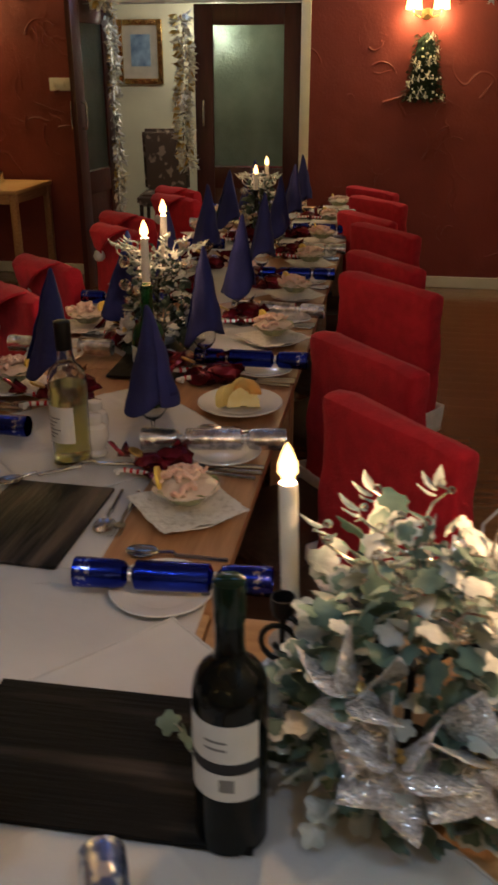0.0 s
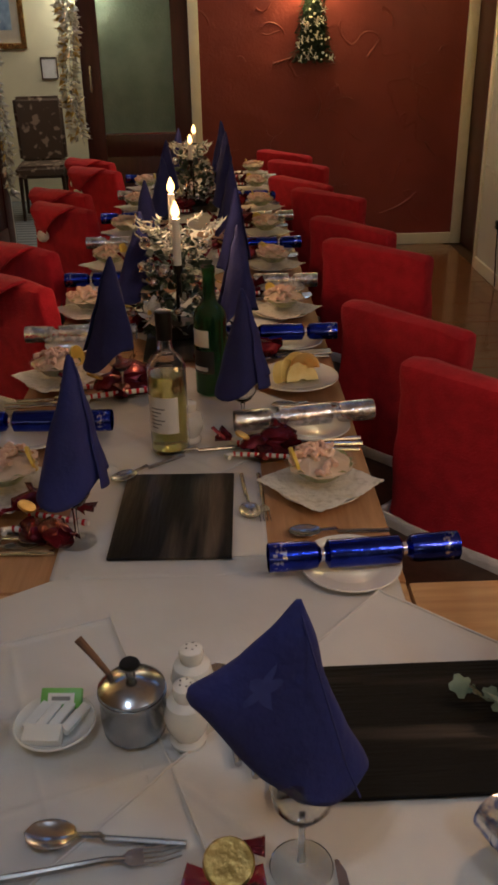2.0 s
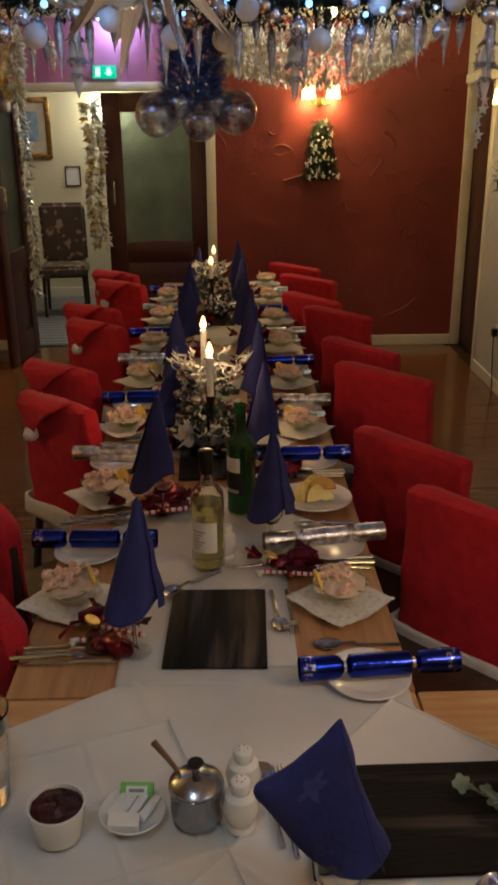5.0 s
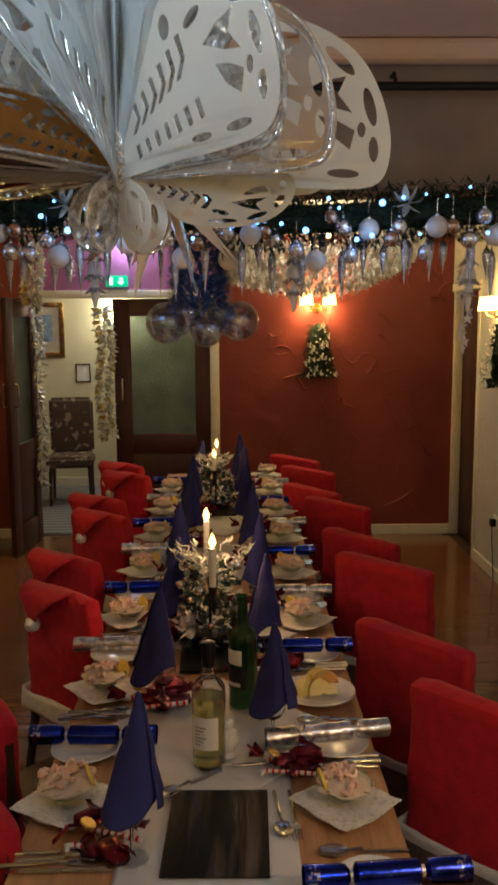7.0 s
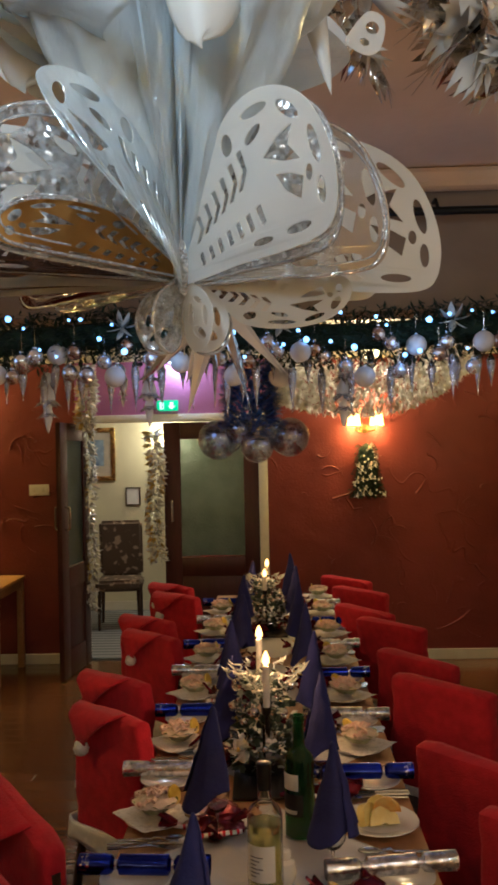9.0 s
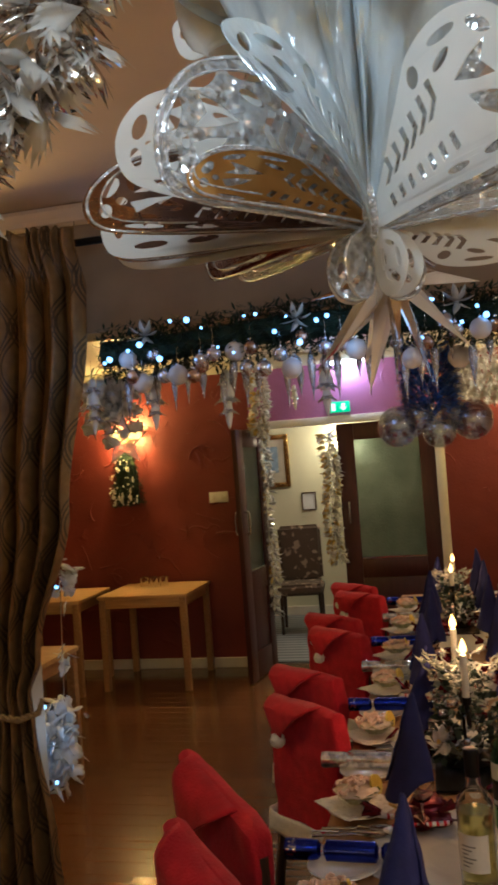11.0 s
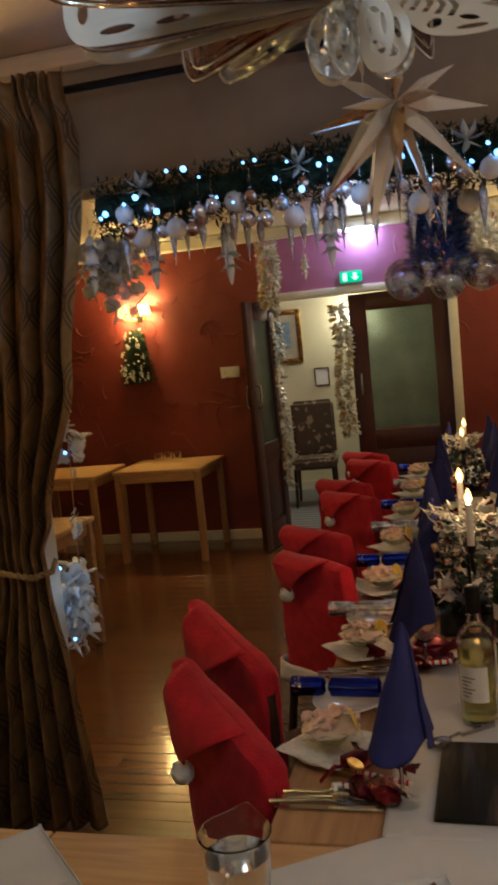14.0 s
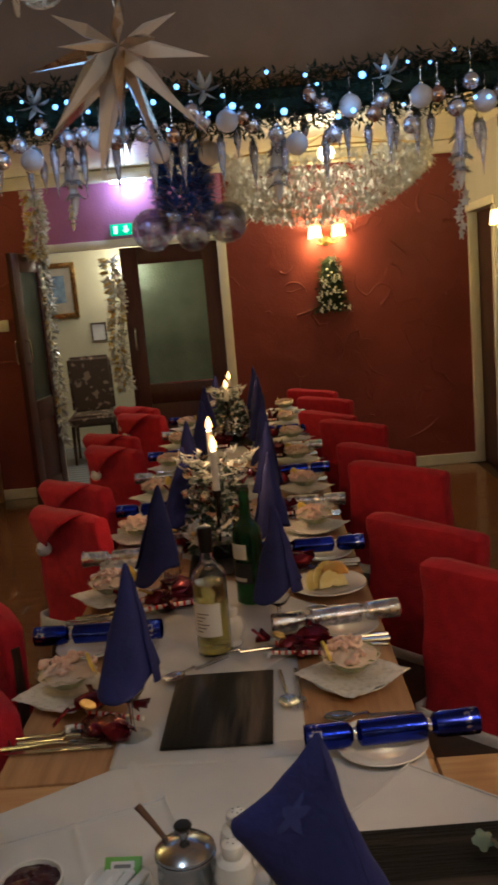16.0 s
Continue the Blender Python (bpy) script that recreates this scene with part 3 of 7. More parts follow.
def head_cloth(corner, side, turn, z, seed):
    """A square cloth whose far corner lies at the given place; it hangs over the near edge of the table."""
    t = thing("slip_cloth", pose(0, 0, 0), "white linen slip cloth with raised fold lines", "tablecloth", "slip cloths")
    rot = pose(corner[0], corner[1], 0, 0, 0, turn)

    def f(u, v):
        q = Vector((-u * side, -v * side, 0))
        p = rot @ q
        h = 0.0006 + 0.0012 * (noise.noise(q * 8 + Vector((seed, 0, 0))) + 0.5)
        h += 0.0040 * math.exp(-(v * side / 0.006) ** 2) + 0.0034 * math.exp(-(u * side / 0.006) ** 2)
        for c in (0.25, 0.5, 0.75):
            h += 0.0024 * math.exp(-((u - c) * side / 0.005) ** 2) + 0.0024 * math.exp(-((v - c) * side / 0.005) ** 2)
        if p.y < 0.222:
            return Vector((p.x, 0.214 - z * 0.8 + 0.004 * math.sin(p.x * 30), TT + z + h - (0.222 - p.y)))
        return Vector((p.x, p.y, TT + z + h))
    part("cloth", grid(B(), 170, 170, f), LINEN, t, solid=0.0008)
    for along in (lambda q: f(q, 0.003), lambda q: f(0.003, q)):
        line = [along(i / 80) + Vector((0, 0, 0.0012)) for i in range(81)]
        part("hem", tube(B(), [p for p in line if p.y > 0.224], 0.0021, 6), LINEN, t, "rolled hem")


cloth_m = thing("tablecloth", pose(0, 0, 0), "large white linen cloth over the end of the row", "tablecloth")


def wide_cloth(u, v):
    y = 0.10 + 0.955 * v
    left = -1.09 + (y - 0.77) * 1.576 if y > 0.77 else -1.09 + (0.77 - y) * 0.62
    x = left + (-0.165 - left) * u
    h = 0.0006 + 0.0012 * (noise.noise(Vector((x * 7, y * 7, 4.0))) + 0.5)
    h += 0.003 * math.exp(-((x + y * 0.35 + 0.34) / 0.005) ** 2) + 0.003 * math.exp(-((y - 0.62) / 0.005) ** 2)
    if y < 0.222:
        return Vector((x, 0.214 + 0.004 * math.sin(x * 30), TT + h - (0.222 - y)))
    return Vector((x, y, TT + h))


part("cloth", grid(B(), 190, 220, wide_cloth), LINEN, cloth_m, solid=0.0008)
head_cloth((-1.99, 0.965), 0.80, 45, 0.0, 44)
head_cloth((-1.38, 0.968), 0.80, 45, 0.0015, 47)
head_cloth((-0.62, 0.89), 0.62, 20, 0.003, 53)
head_cloth((-0.205, 0.937), 0.95, 48, 0.0045, 50)


def side_plate(m, label="plain white china side plate under a cracker", r=0.085):
    t = thing("side_plate", m, label, "plate", "side plates")
    part("plate", lathe(B(), [(0, 0.003), (r * 0.55, 0.003), (r * 0.62, 0.006), (r * 0.92, 0.013), (r, 0.016), (r * 0.985, 0.018), (r * 0.9, 0.016), (r * 0.62, 0.010), (r * 0.55, 0.0075), (0, 0.0075)], 40), CHINA, t)
    return t


def doily(m, seed=0.0):
    t = thing("paper_napkin", m, "square lacy white paper doily under a bowl", "doily", "paper doilies")

    def f(u, v):
        s = 0.174
        p = Vector(((u - 0.5) * s, (v - 0.5) * s, 0))
        r = p.length / (s * 0.5)
        edge = 0.003 * math.sin(u * 60) * (abs(v - 0.5) > 0.49) + 0.003 * math.sin(v * 60) * (abs(u - 0.5) > 0.49)
        return p * (1 + edge * 4) + Vector((0, 0, 0.010 * max(0, r - 0.6) + 0.005 * noise.noise(p * 26 + Vector((seed, 0, 0)))))
    part("sheet", grid(B(), 28, 28, f), DOILY, t, solid=0.0008)
    return t


def cocktail(m, seed):
    """A stemless glass bowl with prawn cocktail and a slice of lemon."""
    r = random.Random(seed)
    t = thing("glass_bowl", m, "small clear glass bowl filled with prawn cocktail", "bowl", "starter bowls")
    part("glass", lathe(B(), [(0, 0.002), (0.030, 0.0), (0.033, 0.004), (0.051, 0.015), (0.063, 0.032), (0.0685, 0.043), (0.066, 0.043), (0.060, 0.032), (0.048, 0.017), (0.028, 0.007), (0, 0.007)], 32), DISH_GLASS, t)

    def fill(u, v):
        a, q = u * math.tau, v
        rr = 0.0625 * q
        p = Vector((rr * math.cos(a), rr * math.sin(a), 0.037 + 0.016 * (1 - q * q)))
        return p + wob(p, 60, 0.006, seed)
    part("sauce", grid(B(), 28, 8, fill, True), SAUCE, t, "pale pink cocktail sauce")
    lt = B()
    grid(lt, 48, 5, lambda u, v: Vector(((0.029 + 0.031 * v + 0.003 * math.sin(u * 88) * v) * math.cos(u * math.tau), (0.029 + 0.031 * v + 0.003 * math.sin(u * 88) * v) * math.sin(u * math.tau), 0.009 + 0.032 * v + 0.004 * math.sin(u * 60 + 1) * v)), True)
    part("lettuce", lt, LETTUCE, t, "shredded green lettuce")
    for k in range(24):
        a, q, base = r.uniform(0.0, 5.2), 0.054 * math.sqrt(r.random()), r.uniform(0, 6)
        pts = [(q * math.cos(a) + 0.010 * math.cos(base + i * 0.7), q * math.sin(a) + 0.010 * math.sin(base + i * 0.7), 0.057 + 0.008 * r.random() - 4.0 * q * q + 0.003 * math.sin(i + base)) for i in range(6)]
        part("prawn", tube(B(), pts, 0.0066, 6, 0.5), PRAWN, t)
    return t


def lemon_slice(m):
    t = thing("lemon_slice", m, "yellow lemon slice on the rim of a bowl", "lemon", "lemon slices")
    pts = [(0.026 * math.cos(a * math.pi / 12), 0.026 * math.sin(a * math.pi / 12)) for a in range(24)]
    part("rind", flat_poly(B(), pts, 0.006), LEMON, t)
    return t


def cracker(m, foil, label, seed):
    """A paper cracker lying along x."""
    r = random.Random(seed)
    t = thing("christmas_cracker", m, label, "cracker", "christmas crackers")
    turn = pose(0, 0, 0, 0, 90, 0)
    R = 0.0235

    def sleeve(z0, z1, flare0, flare1):
        return [(R * flare0 * 0.9, z0), (R * flare0, z0 + 0.002), (R, z0 + 0.012), (R, z1 - 0.012), (R * flare1, z1 - 0.002), (R * flare1 * 0.9, z1)]
    part("barrel", lathe(B(), [(0.4 * R, -0.066), (R, -0.058), (R * 1.01, 0.0), (R, 0.058), (0.4 * R, 0.066)], 26, turn), foil, t)
    for s in (-1, 1):
        prof = [(0.45 * R, 0.070), (R * 0.9, 0.078), (R, 0.09), (R * 1.03, 0.156), (R * 0.97, 0.157), (R * 0.94, 0.09)]
        part("end", lathe(B(), [(a, s * z) for a, z in prof], 26, turn), foil, t)
        part("tie", lathe(B(), [(0.42 * R, s * 0.062), (0.5 * R, s * 0.066), (0.5 * R, s * 0.070), (0.42 * R, s * 0.074)], 16, turn), SILVER_FOIL, t, "thin silver tie")
        band = lathe(B(), [(R * 1.036, s * 0.128), (R * 1.04, s * 0.130), (R * 1.045, s * 0.150), (R * 1.04, s * 0.152)], 26, turn)
        part("patterned_band", band, FOIL_BAND if foil is BLUE_FOIL else foil, t, "printed foil band with pale stars" if foil is BLUE_FOIL else "")
    return t


FOIL_BAND = mat("starred_foil", (0.55, 0.60, 0.85), (0.03, 0.045, 0.45), rough=0.22, metal=1.0, scale=130, contrast=(0.56, 0.64), detail=1)


def spoon(m, ln=0.18, mtl=None):
    t = thing("spoon", m, "polished steel spoon laid on the table", "spoon", "cutlery")
    part("bowl", grid(B(), 12, 10, lambda u, v: Vector((0.021 * (2 * u - 1) * math.sqrt(max(0.0, 1 - (2 * v - 1) ** 2)) * 0.95, ln / 2 - 0.03 + 0.03 * (2 * v - 1), 0.004 - 0.006 * (1 - (2 * u - 1) ** 2) * (1 - (2 * v - 1) ** 2) + 0.006))), STEEL, t, solid=0.0014)
    part("handle", tube(B(), [(0, ln / 2 - 0.058, 0.010), (0, ln / 2 - 0.085, 0.012), (0, 0, 0.006), (0, -ln / 2, 0.004)], 0.0032, 8, 1.5), STEEL, t)
    return t


def knife(m, ln=0.21):
    t = thing("knife", m, "polished steel table knife laid for dinner", "knife", "cutlery")
    blade = [(-0.001, 0.0), (0.010, 0.0), (0.011, 0.06), (0.009, 0.09), (0.003, 0.105), (-0.001, 0.105)]
    part("blade", flat_poly(B(), blade, 0.0016, pose(0, 0, 0.004)), STEEL, t)
    part("handle", tube(B(), [(0.004, 0.0, 0.005), (0.004, -0.03, 0.005), (0.004, -0.10, 0.005)], 0.0045, 8, 1.3), STEEL, t)
    return t


def fork(m, ln=0.19):
    t = thing("fork", m, "polished steel table fork laid for dinner", "fork", "cutlery")
    part("handle", tube(B(), [(0, 0.03, 0.006), (0, 0.01, 0.009), (0, -0.05, 0.006), (0, -0.10, 0.004)], 0.003, 8, 1.6), STEEL, t)
    part("neck", flat_poly(B(), [(-0.011, 0.05), (-0.010, 0.035), (-0.003, 0.026), (0.003, 0.026), (0.010, 0.035), (0.011, 0.05)], 0.002, pose(0, 0, 0.006)), STEEL, t)
    for k in range(4):
        x = -0.0095 + 0.0063 * k
        part("tine", tube(B(), [(x, 0.048, 0.006), (x, 0.07, 0.0045), (x, 0.09, 0.009)], 0.0014, 6, 0.6), STEEL, t)
    return t


def sweets(m, seed):
    """A little parcel of foiled sweets in red wrapping."""
    r = random.Random(seed)
    t = thing("sweet_parcel", m, "shiny red parcel of foil-wrapped Christmas sweets", "sweets", "sweet parcels")
    for k in range(5):
        w_ = B()
        c = Vector((r.uniform(-0.035, 0.035), r.uniform(-0.045, 0.045), 0.014 + 0.010 * (k % 3)))
        bmesh.ops.create_icosphere(w_, subdivisions=2, radius=0.020, matrix=Matrix.Translation(c) @ pose(0, 0, 0, 0, 0, r.uniform(0, 180)) @ Matrix.Diagonal((1.7, 0.9, 0.7, 1)))
        for v in w_.verts:
            v.co += wob(v.co, 70, 0.008, seed + k)
            v.co.z = max(v.co.z, 0.001)
        part("wrapped_sweet", w_, RED_FOIL, t)
    for k in range(6):
        a = r.uniform(0, 6.28)
        c = Vector((0.04 * math.cos(a), 0.05 * math.sin(a), 0.03 + r.uniform(-0.01, 0.012)))
        m2 = Matrix.Translation(c) @ pose(0, 0, 0, r.uniform(-60, 60), r.uniform(-60, 60), math.degrees(a))
        part("wrapper_twist", grid(B(), 6, 4, lambda u, v: m2 @ Vector((0.034 * u, 0.020 * (v - 0.5) * (0.4 + 1.2 * u), 0.006 * math.sin(v * 12)))), RED_FOIL, t, solid=0.0006)
    part("chocolate_coin", lathe(B(), [(0, 0), (0.013, 0), (0.014, 0.002), (0.013, 0.004), (0, 0.004)], 24, pose(0.0, 0.02, 0.040, 25, 10, 0)), GOLD_FOIL, t, "gold foil coin")
    for s in (-1, 1):
        cane = [(s * 0.022, -0.065 + 0.012 * i, 0.016) for i in range(9)] + [(s * (0.022 + 0.008), 0.044, 0.016), (s * (0.022 + 0.016), 0.036, 0.016)]
        c = part("candy_cane", tube(B(), cane, 0.0042, 8), CANE_WHITE, t, "red and white striped candy cane")
        st = B()
        for i in range(8):
            y = -0.06 + 0.0125 * i
            tube(st, [(s * 0.022, y, 0.016), (s * 0.022, y + 0.005, 0.016)], 0.0046, 8)
        part("stripe", st, CANE_RED, c)
    return t


def wine_glass(m, label="clear stemmed wine glass holding a navy napkin", bowl=True):
    t = thing("wine_glass", m, label, "wine glass", "wine glasses")
    part("foot", lathe(B(), [(0, 0.0), (0.033, 0.0), (0.034, 0.002), (0.012, 0.006), (0.005, 0.012), (0, 0.012)], 32), GLASS, t)
    part("stem", lathe(B(), [(0.005, 0.011), (0.0036, 0.03), (0.0036, 0.06), (0.006, 0.074)], 16), GLASS, t)
    part("bowl", lathe(B(), [(0.0, 0.073), (0.006, 0.073), (0.020, 0.082), (0.031, 0.100), (0.034, 0.125), (0.030, 0.150), (0.029, 0.150), (0.033, 0.125), (0.030, 0.101), (0.019, 0.084), (0, 0.077)], 32), GLASS, t)
    return t


def cone_napkin(m, seed, flare=0.0):
    """A paper napkin folded to a pointed cone that stands in a glass."""
    t = thing("paper_napkin", m, "navy blue paper napkin folded into a pointed cone", "napkin", "folded napkins")

    def f(u, v):
        a = u * math.tau
        r = 0.003 + 0.054 * v ** 0.95
        fold = 1 + 0.12 * math.sin(2 * a + seed) * v + 0.05 * math.sin(5 * a + seed * 2) * v
        x, y = r * fold * math.cos(a), r * fold * 0.92 * math.sin(a)
        z = 0.24 * (1 - v) + 0.016 * math.sin(a * 2 + 1.0 + seed) * v
        x -= flare * max(0.0, -math.cos(a)) ** 3 * 4 * v * max(0.0, 1.25 - v)
        z += flare * max(0.0, -math.cos(a)) ** 3 * 1.6 * v
        p = Vector((x + 0.022 * (1 - v), y, z + 0.020 * math.cos(a) * v))
        return p + wob(p, 18, 0.005, seed)
    part("cone", grid(B(), 48, 26, f, True), NAVY, t, solid=0.0012)

    def g(u, v):
        a = -0.9 + 1.8 * u + seed
        r = 0.006 + 0.056 * v ** 0.95
        p = Vector((r * math.cos(a) * 1.03 + 0.022 * (1 - v), r * 0.96 * math.sin(a), 0.235 * (1 - v) + 0.03 * abs(u - 0.5) * v))
        return p + wob(p, 18, 0.005, seed)
    part("outer_fold", grid(B(), 12, 20, g), NAVY, t, solid=0.0012)
    return t


def bottle(m, kind):
    glass = {"white": GLASS, "open": GLASS, "green": BOTTLE_GREEN, "red": BOTTLE_DARK}[kind]
    label = {"open": "opened clear bottle of white wine with dark neck sleeve", "white": "clear bottle of white wine with a pale label", "green": "green glass wine bottle with a small pale label",
             "red": "dark red wine bottle with white and black labels"}[kind]
    t = thing("wine_bottle", m, label, "bottle", "wine bottles")
    R, H = 0.0375, 0.305
    outer = [(0, 0.004), (R * 0.8, 0.0), (R, 0.006), (R, 0.180), (R * 0.985, 0.190), (R * 0.92, 0.201), (R * 0.76, 0.211), (R * 0.55, 0.218), (0.0158, 0.225), (0.0142, 0.236), (0.0136, 0.288), (0.0150, 0.290), (0.0150, H)]
    inner = [(0.0118, H), (0.0110, 0.238), (0.0132, 0.223), (R * 0.70, 0.208), (R * 0.86, 0.199), (R * 0.925, 0.188), (R * 0.935, 0.180), (R * 0.935, 0.010), (0, 0.014)]
    part("glass", lathe(B(), outer + inner if kind != "red" else outer + [(0, H)], 36), glass, t)
    if kind in ("white", "open"):
        part("wine", lathe(B(), [(0, 0.0155), (R * 0.92, 0.0115), (R * 0.92, 0.176), (0, 0.176)], 36), WINE, t, "pale yellow wine")
    cap = {"white": BLACK_IRON, "open": BLACK_IRON, "green": BOTTLE_GREEN, "red": mat("green_capsule", (0.002, 0.014, 0.006), rough=0.12)}[kind]
    if kind == "open":
        part("neck_sleeve", lathe(B(), [(0.0143, 0.250), (0.0162, 0.251), (0.0162, 0.279), (0.0143, 0.280)], 24), cap, t, "dark foil sleeve left by the screw cap")
    elif kind != "green":
        part("capsule", lathe(B(), [(0.0143, 0.262 if kind == "red" else 0.248), (0.0150, 0.264 if kind == "red" else 0.250), (0.0157, H - 0.012), (0.0157, H + 0.001), (0.012, H + 0.003), (0, H + 0.003)], 24), cap, t, "dark foil capsule")

    def band(z0, z1, a0, a1, mt, name, rr=1.012, parent=t, lb=""):
        return part(name, grid(B(), 20, 2, lambda u, v: Vector((R * rr * math.cos(a0 + (a1 - a0) * u), R * rr * math.sin(a0 + (a1 - a0) * u), z0 + (z1 - z0) * v))), mt, parent, lb)
    if kind in ("white", "open"):
        lb = band(0.055, 0.135, -2.9, -1.1, PAPER, "label", lb="pale paper label")
        for k in range(6):
            band(0.066 + 0.0085 * k, 0.069 + 0.0085 * k, -2.6, -2.6 + 0.4 + 0.2 * (k % 3), INK, "printed_line", 1.020, lb)
    elif kind == "green":
        band(0.125, 0.165, -2.6, -1.3, PAPER, "label", lb="white neck-side label")
        lb = band(0.060, 0.115, -2.6, -1.0, BLACK_LABEL, "label", lb="dark label with a pale edge")
        band(0.066, 0.076, -2.5, -1.4, PAPER, "printed_line", 1.020, lb)
    else:
        lb = band(0.125, 0.170, -3.2, -0.6, PAPER, "label", lb="white upper label")
        for k in range(2):
            band(0.140 + 0.009 * k, 0.143 + 0.009 * k, -2.1, -1.5, INK, "printed_line", 1.020, lb)
        band(0.112, 0.1245, -3.2, -0.6, BLACK_LABEL, "label", lb="black middle band")
        lb = band(0.078, 0.1115, -3.2, -0.6, PAPER, "label", lb="pale lower label with a dark hill")
        band(0.090, 0.106, -1.7, -1.3, INK, "printed_hill", 1.020, lb)
    return t


def slate(m, sx, sy, mt, label):
    t = thing("slate_mat", m, label, "table mat", "slate mats")
    bm = span(B(), -sx / 2, sx / 2, -sy / 2, sy / 2, 0, 0.007, 0.001)
    part("board", bm, mt, t)
    return t


slate(pose(-0.537, 1.195, TT + 0.004, 0, 0, -1.5), 0.212, 0.30, SLATE_Y, "dark slate table mat with streaked surface")
slate(pose(-0.562, 2.18, TT + 0.004, 0, 0, 1.5), 0.212, 0.34, SLATE_Y, "dark slate table mat under the flowers")
slate(pose(-0.575, 4.27, TT + 0.004, 0, 0, -1), 0.212, 0.34, SLATE_Y, "dark slate table mat under the flowers")
slate(pose(-0.205, 0.64, TT + 0.010, 0, 0, 0.5), 0.375, 0.225, SLATE, "dark riven slate board with brown streaks")

# settings down both sides of the long table
SP, DO = side_plate(pose(-0.24, 1.005, TT)), doily(pose(-0.262, 1.272, TT + 0.019, 0, 0, 40))
RY = [1.272 + 0.568 * k for k in range(8)]
LY = [1.295 + 0.578 * k for k in range(7)]
RC = [0.998, 1.548, 2.125, 2.68, 3.245, 3.785, 4.345, 4.90]
LC = [1.556, 2.16, 2.745, 3.312, 3.822, 4.42, 4.97]
CB = cracker(pose(-0.22, RC[0], TT + 0.041, 0, 0, 4.0), BLUE_FOIL, "metallic blue Christmas cracker lying across a side plate", 1)
SILVER_CARD = mat("silver_cracker_foil", (0.92, 0.92, 0.94), (0.42, 0.43, 0.47), rough=0.16, metal=0.92, scale=38, contrast=(0.42, 0.60), bump=0.5, bump_scale=45)
CS = cracker(pose(-0.268, RC[1], TT + 0.041, 0, 0, 9), SILVER_CARD, "shiny silver Christmas cracker lying across a side plate", 2)
for k, y in enumerate(RC):
    if k:
        copy_thing(SP, pose(-0.25, y + 0.005, TT))
    if k > 1:
        copy_thing(CS if k % 2 else CB, pose(-0.283 + rs.uniform(-0.015, 0.012), y, TT + 0.041, rs.uniform(0, 90), 0, rs.uniform(-4, 5)))
for k, y in enumerate(LC):
    copy_thing(SP, pose(-0.868, y - 0.01, TT))
    copy_thing(CS if k % 2 else CB, pose(-0.84 + rs.uniform(-0.01, 0.01), y, TT + 0.041, rs.uniform(0, 90), 0, rs.uniform(-4, 4)))
BOWLS = [cocktail(pose(-0.262, RY[0], TT + 0.026), 3), cocktail(pose(-0.866, LY[0], TT + 0.026), 8)]
LEM = lemon_slice(pose(-0.262 - 0.050, RY[0] - 0.005, TT + 0.074, 75, 0, 100))
for k, y in enumerate(RY):
    copy_thing(SP, pose(-0.262, y, TT) @ Matrix.Scale(1.25 if k == 1 else 1.0, 4))
    if k == 1:
        continue
    if k:
        copy_thing(DO, pose(-0.258, y, TT + 0.019, 0, 0, 40 + rs.uniform(-12, 12)))
        copy_thing(BOWLS[k % 2], pose(-0.258, y - 0.008, TT + 0.026, 0, 0, rs.uniform(-60, 60)))
        copy_thing(LEM, pose(-0.258 - 0.035, y + 0.034, TT + 0.074, 75, 0, rs.uniform(60, 140)))
for k, y in enumerate(LY):
    copy_thing(SP, pose(-0.866, y, TT))
    copy_thing(DO, pose(-0.866, y, TT + 0.019, 0, 0, 50 + rs.uniform(-12, 12)))
    if k:
        copy_thing(BOWLS[(k + 1) % 2], pose(-0.866, y - 0.008, TT + 0.026, 0, 0, rs.uniform(-60, 60)))
    copy_thing(LEM, pose(-0.866 + 0.050, y + 0.012, TT + 0.073, 72, 0, rs.uniform(60, 120)))

# melon and orange on the second plate
t = thing("fruit_starter", pose(-0.256, RY[1], TT + 0.011) @ Matrix.Scale(1.2, 4), "orange and melon wedges piled on a white plate", "fruit")
MELON = mat("melon_flesh", (0.84, 0.74, 0.30), (0.78, 0.62, 0.18), rough=0.3, scale=30, bump=0.2, bump_scale=120)
for dx, dy, a, lift in ((-0.024, 0.006, 55, 0.0), (0.004, -0.012, 12, 0.0), (-0.004, 0.016, -40, 0.012)):
    arc = [(0.034 * math.cos(math.pi * i / 14), 0.040 * math.sin(math.pi * i / 14)) for i in range(15)] + [(0.008 * math.cos(math.pi * i / 8), 0.004 * math.sin(math.pi * i / 8)) for i in range(8, -1, -1)]
    part("melon_wedge", flat_poly(B(), arc, 0.022, pose(dx, dy, lift, 66, 0, a)), MELON, t)
slice_ = grid(B(), 20, 4, lambda u, v: Vector((0.030 * (0.15 + 0.85 * v) * math.cos(u * 5.6) + 0.012, 0.022 * (u - 0.5) - 0.004, 0.031 + 0.030 * (0.15 + 0.85 * v) * math.sin(u * 5.6))))
part("orange_slice", slice_, ORANGE, t, "twisted slice of orange", solid=0.004)

table_cloth("tablecloth", -0.735, -0.372, 1.0, 1.72, 3.3, TT - 0.0006)

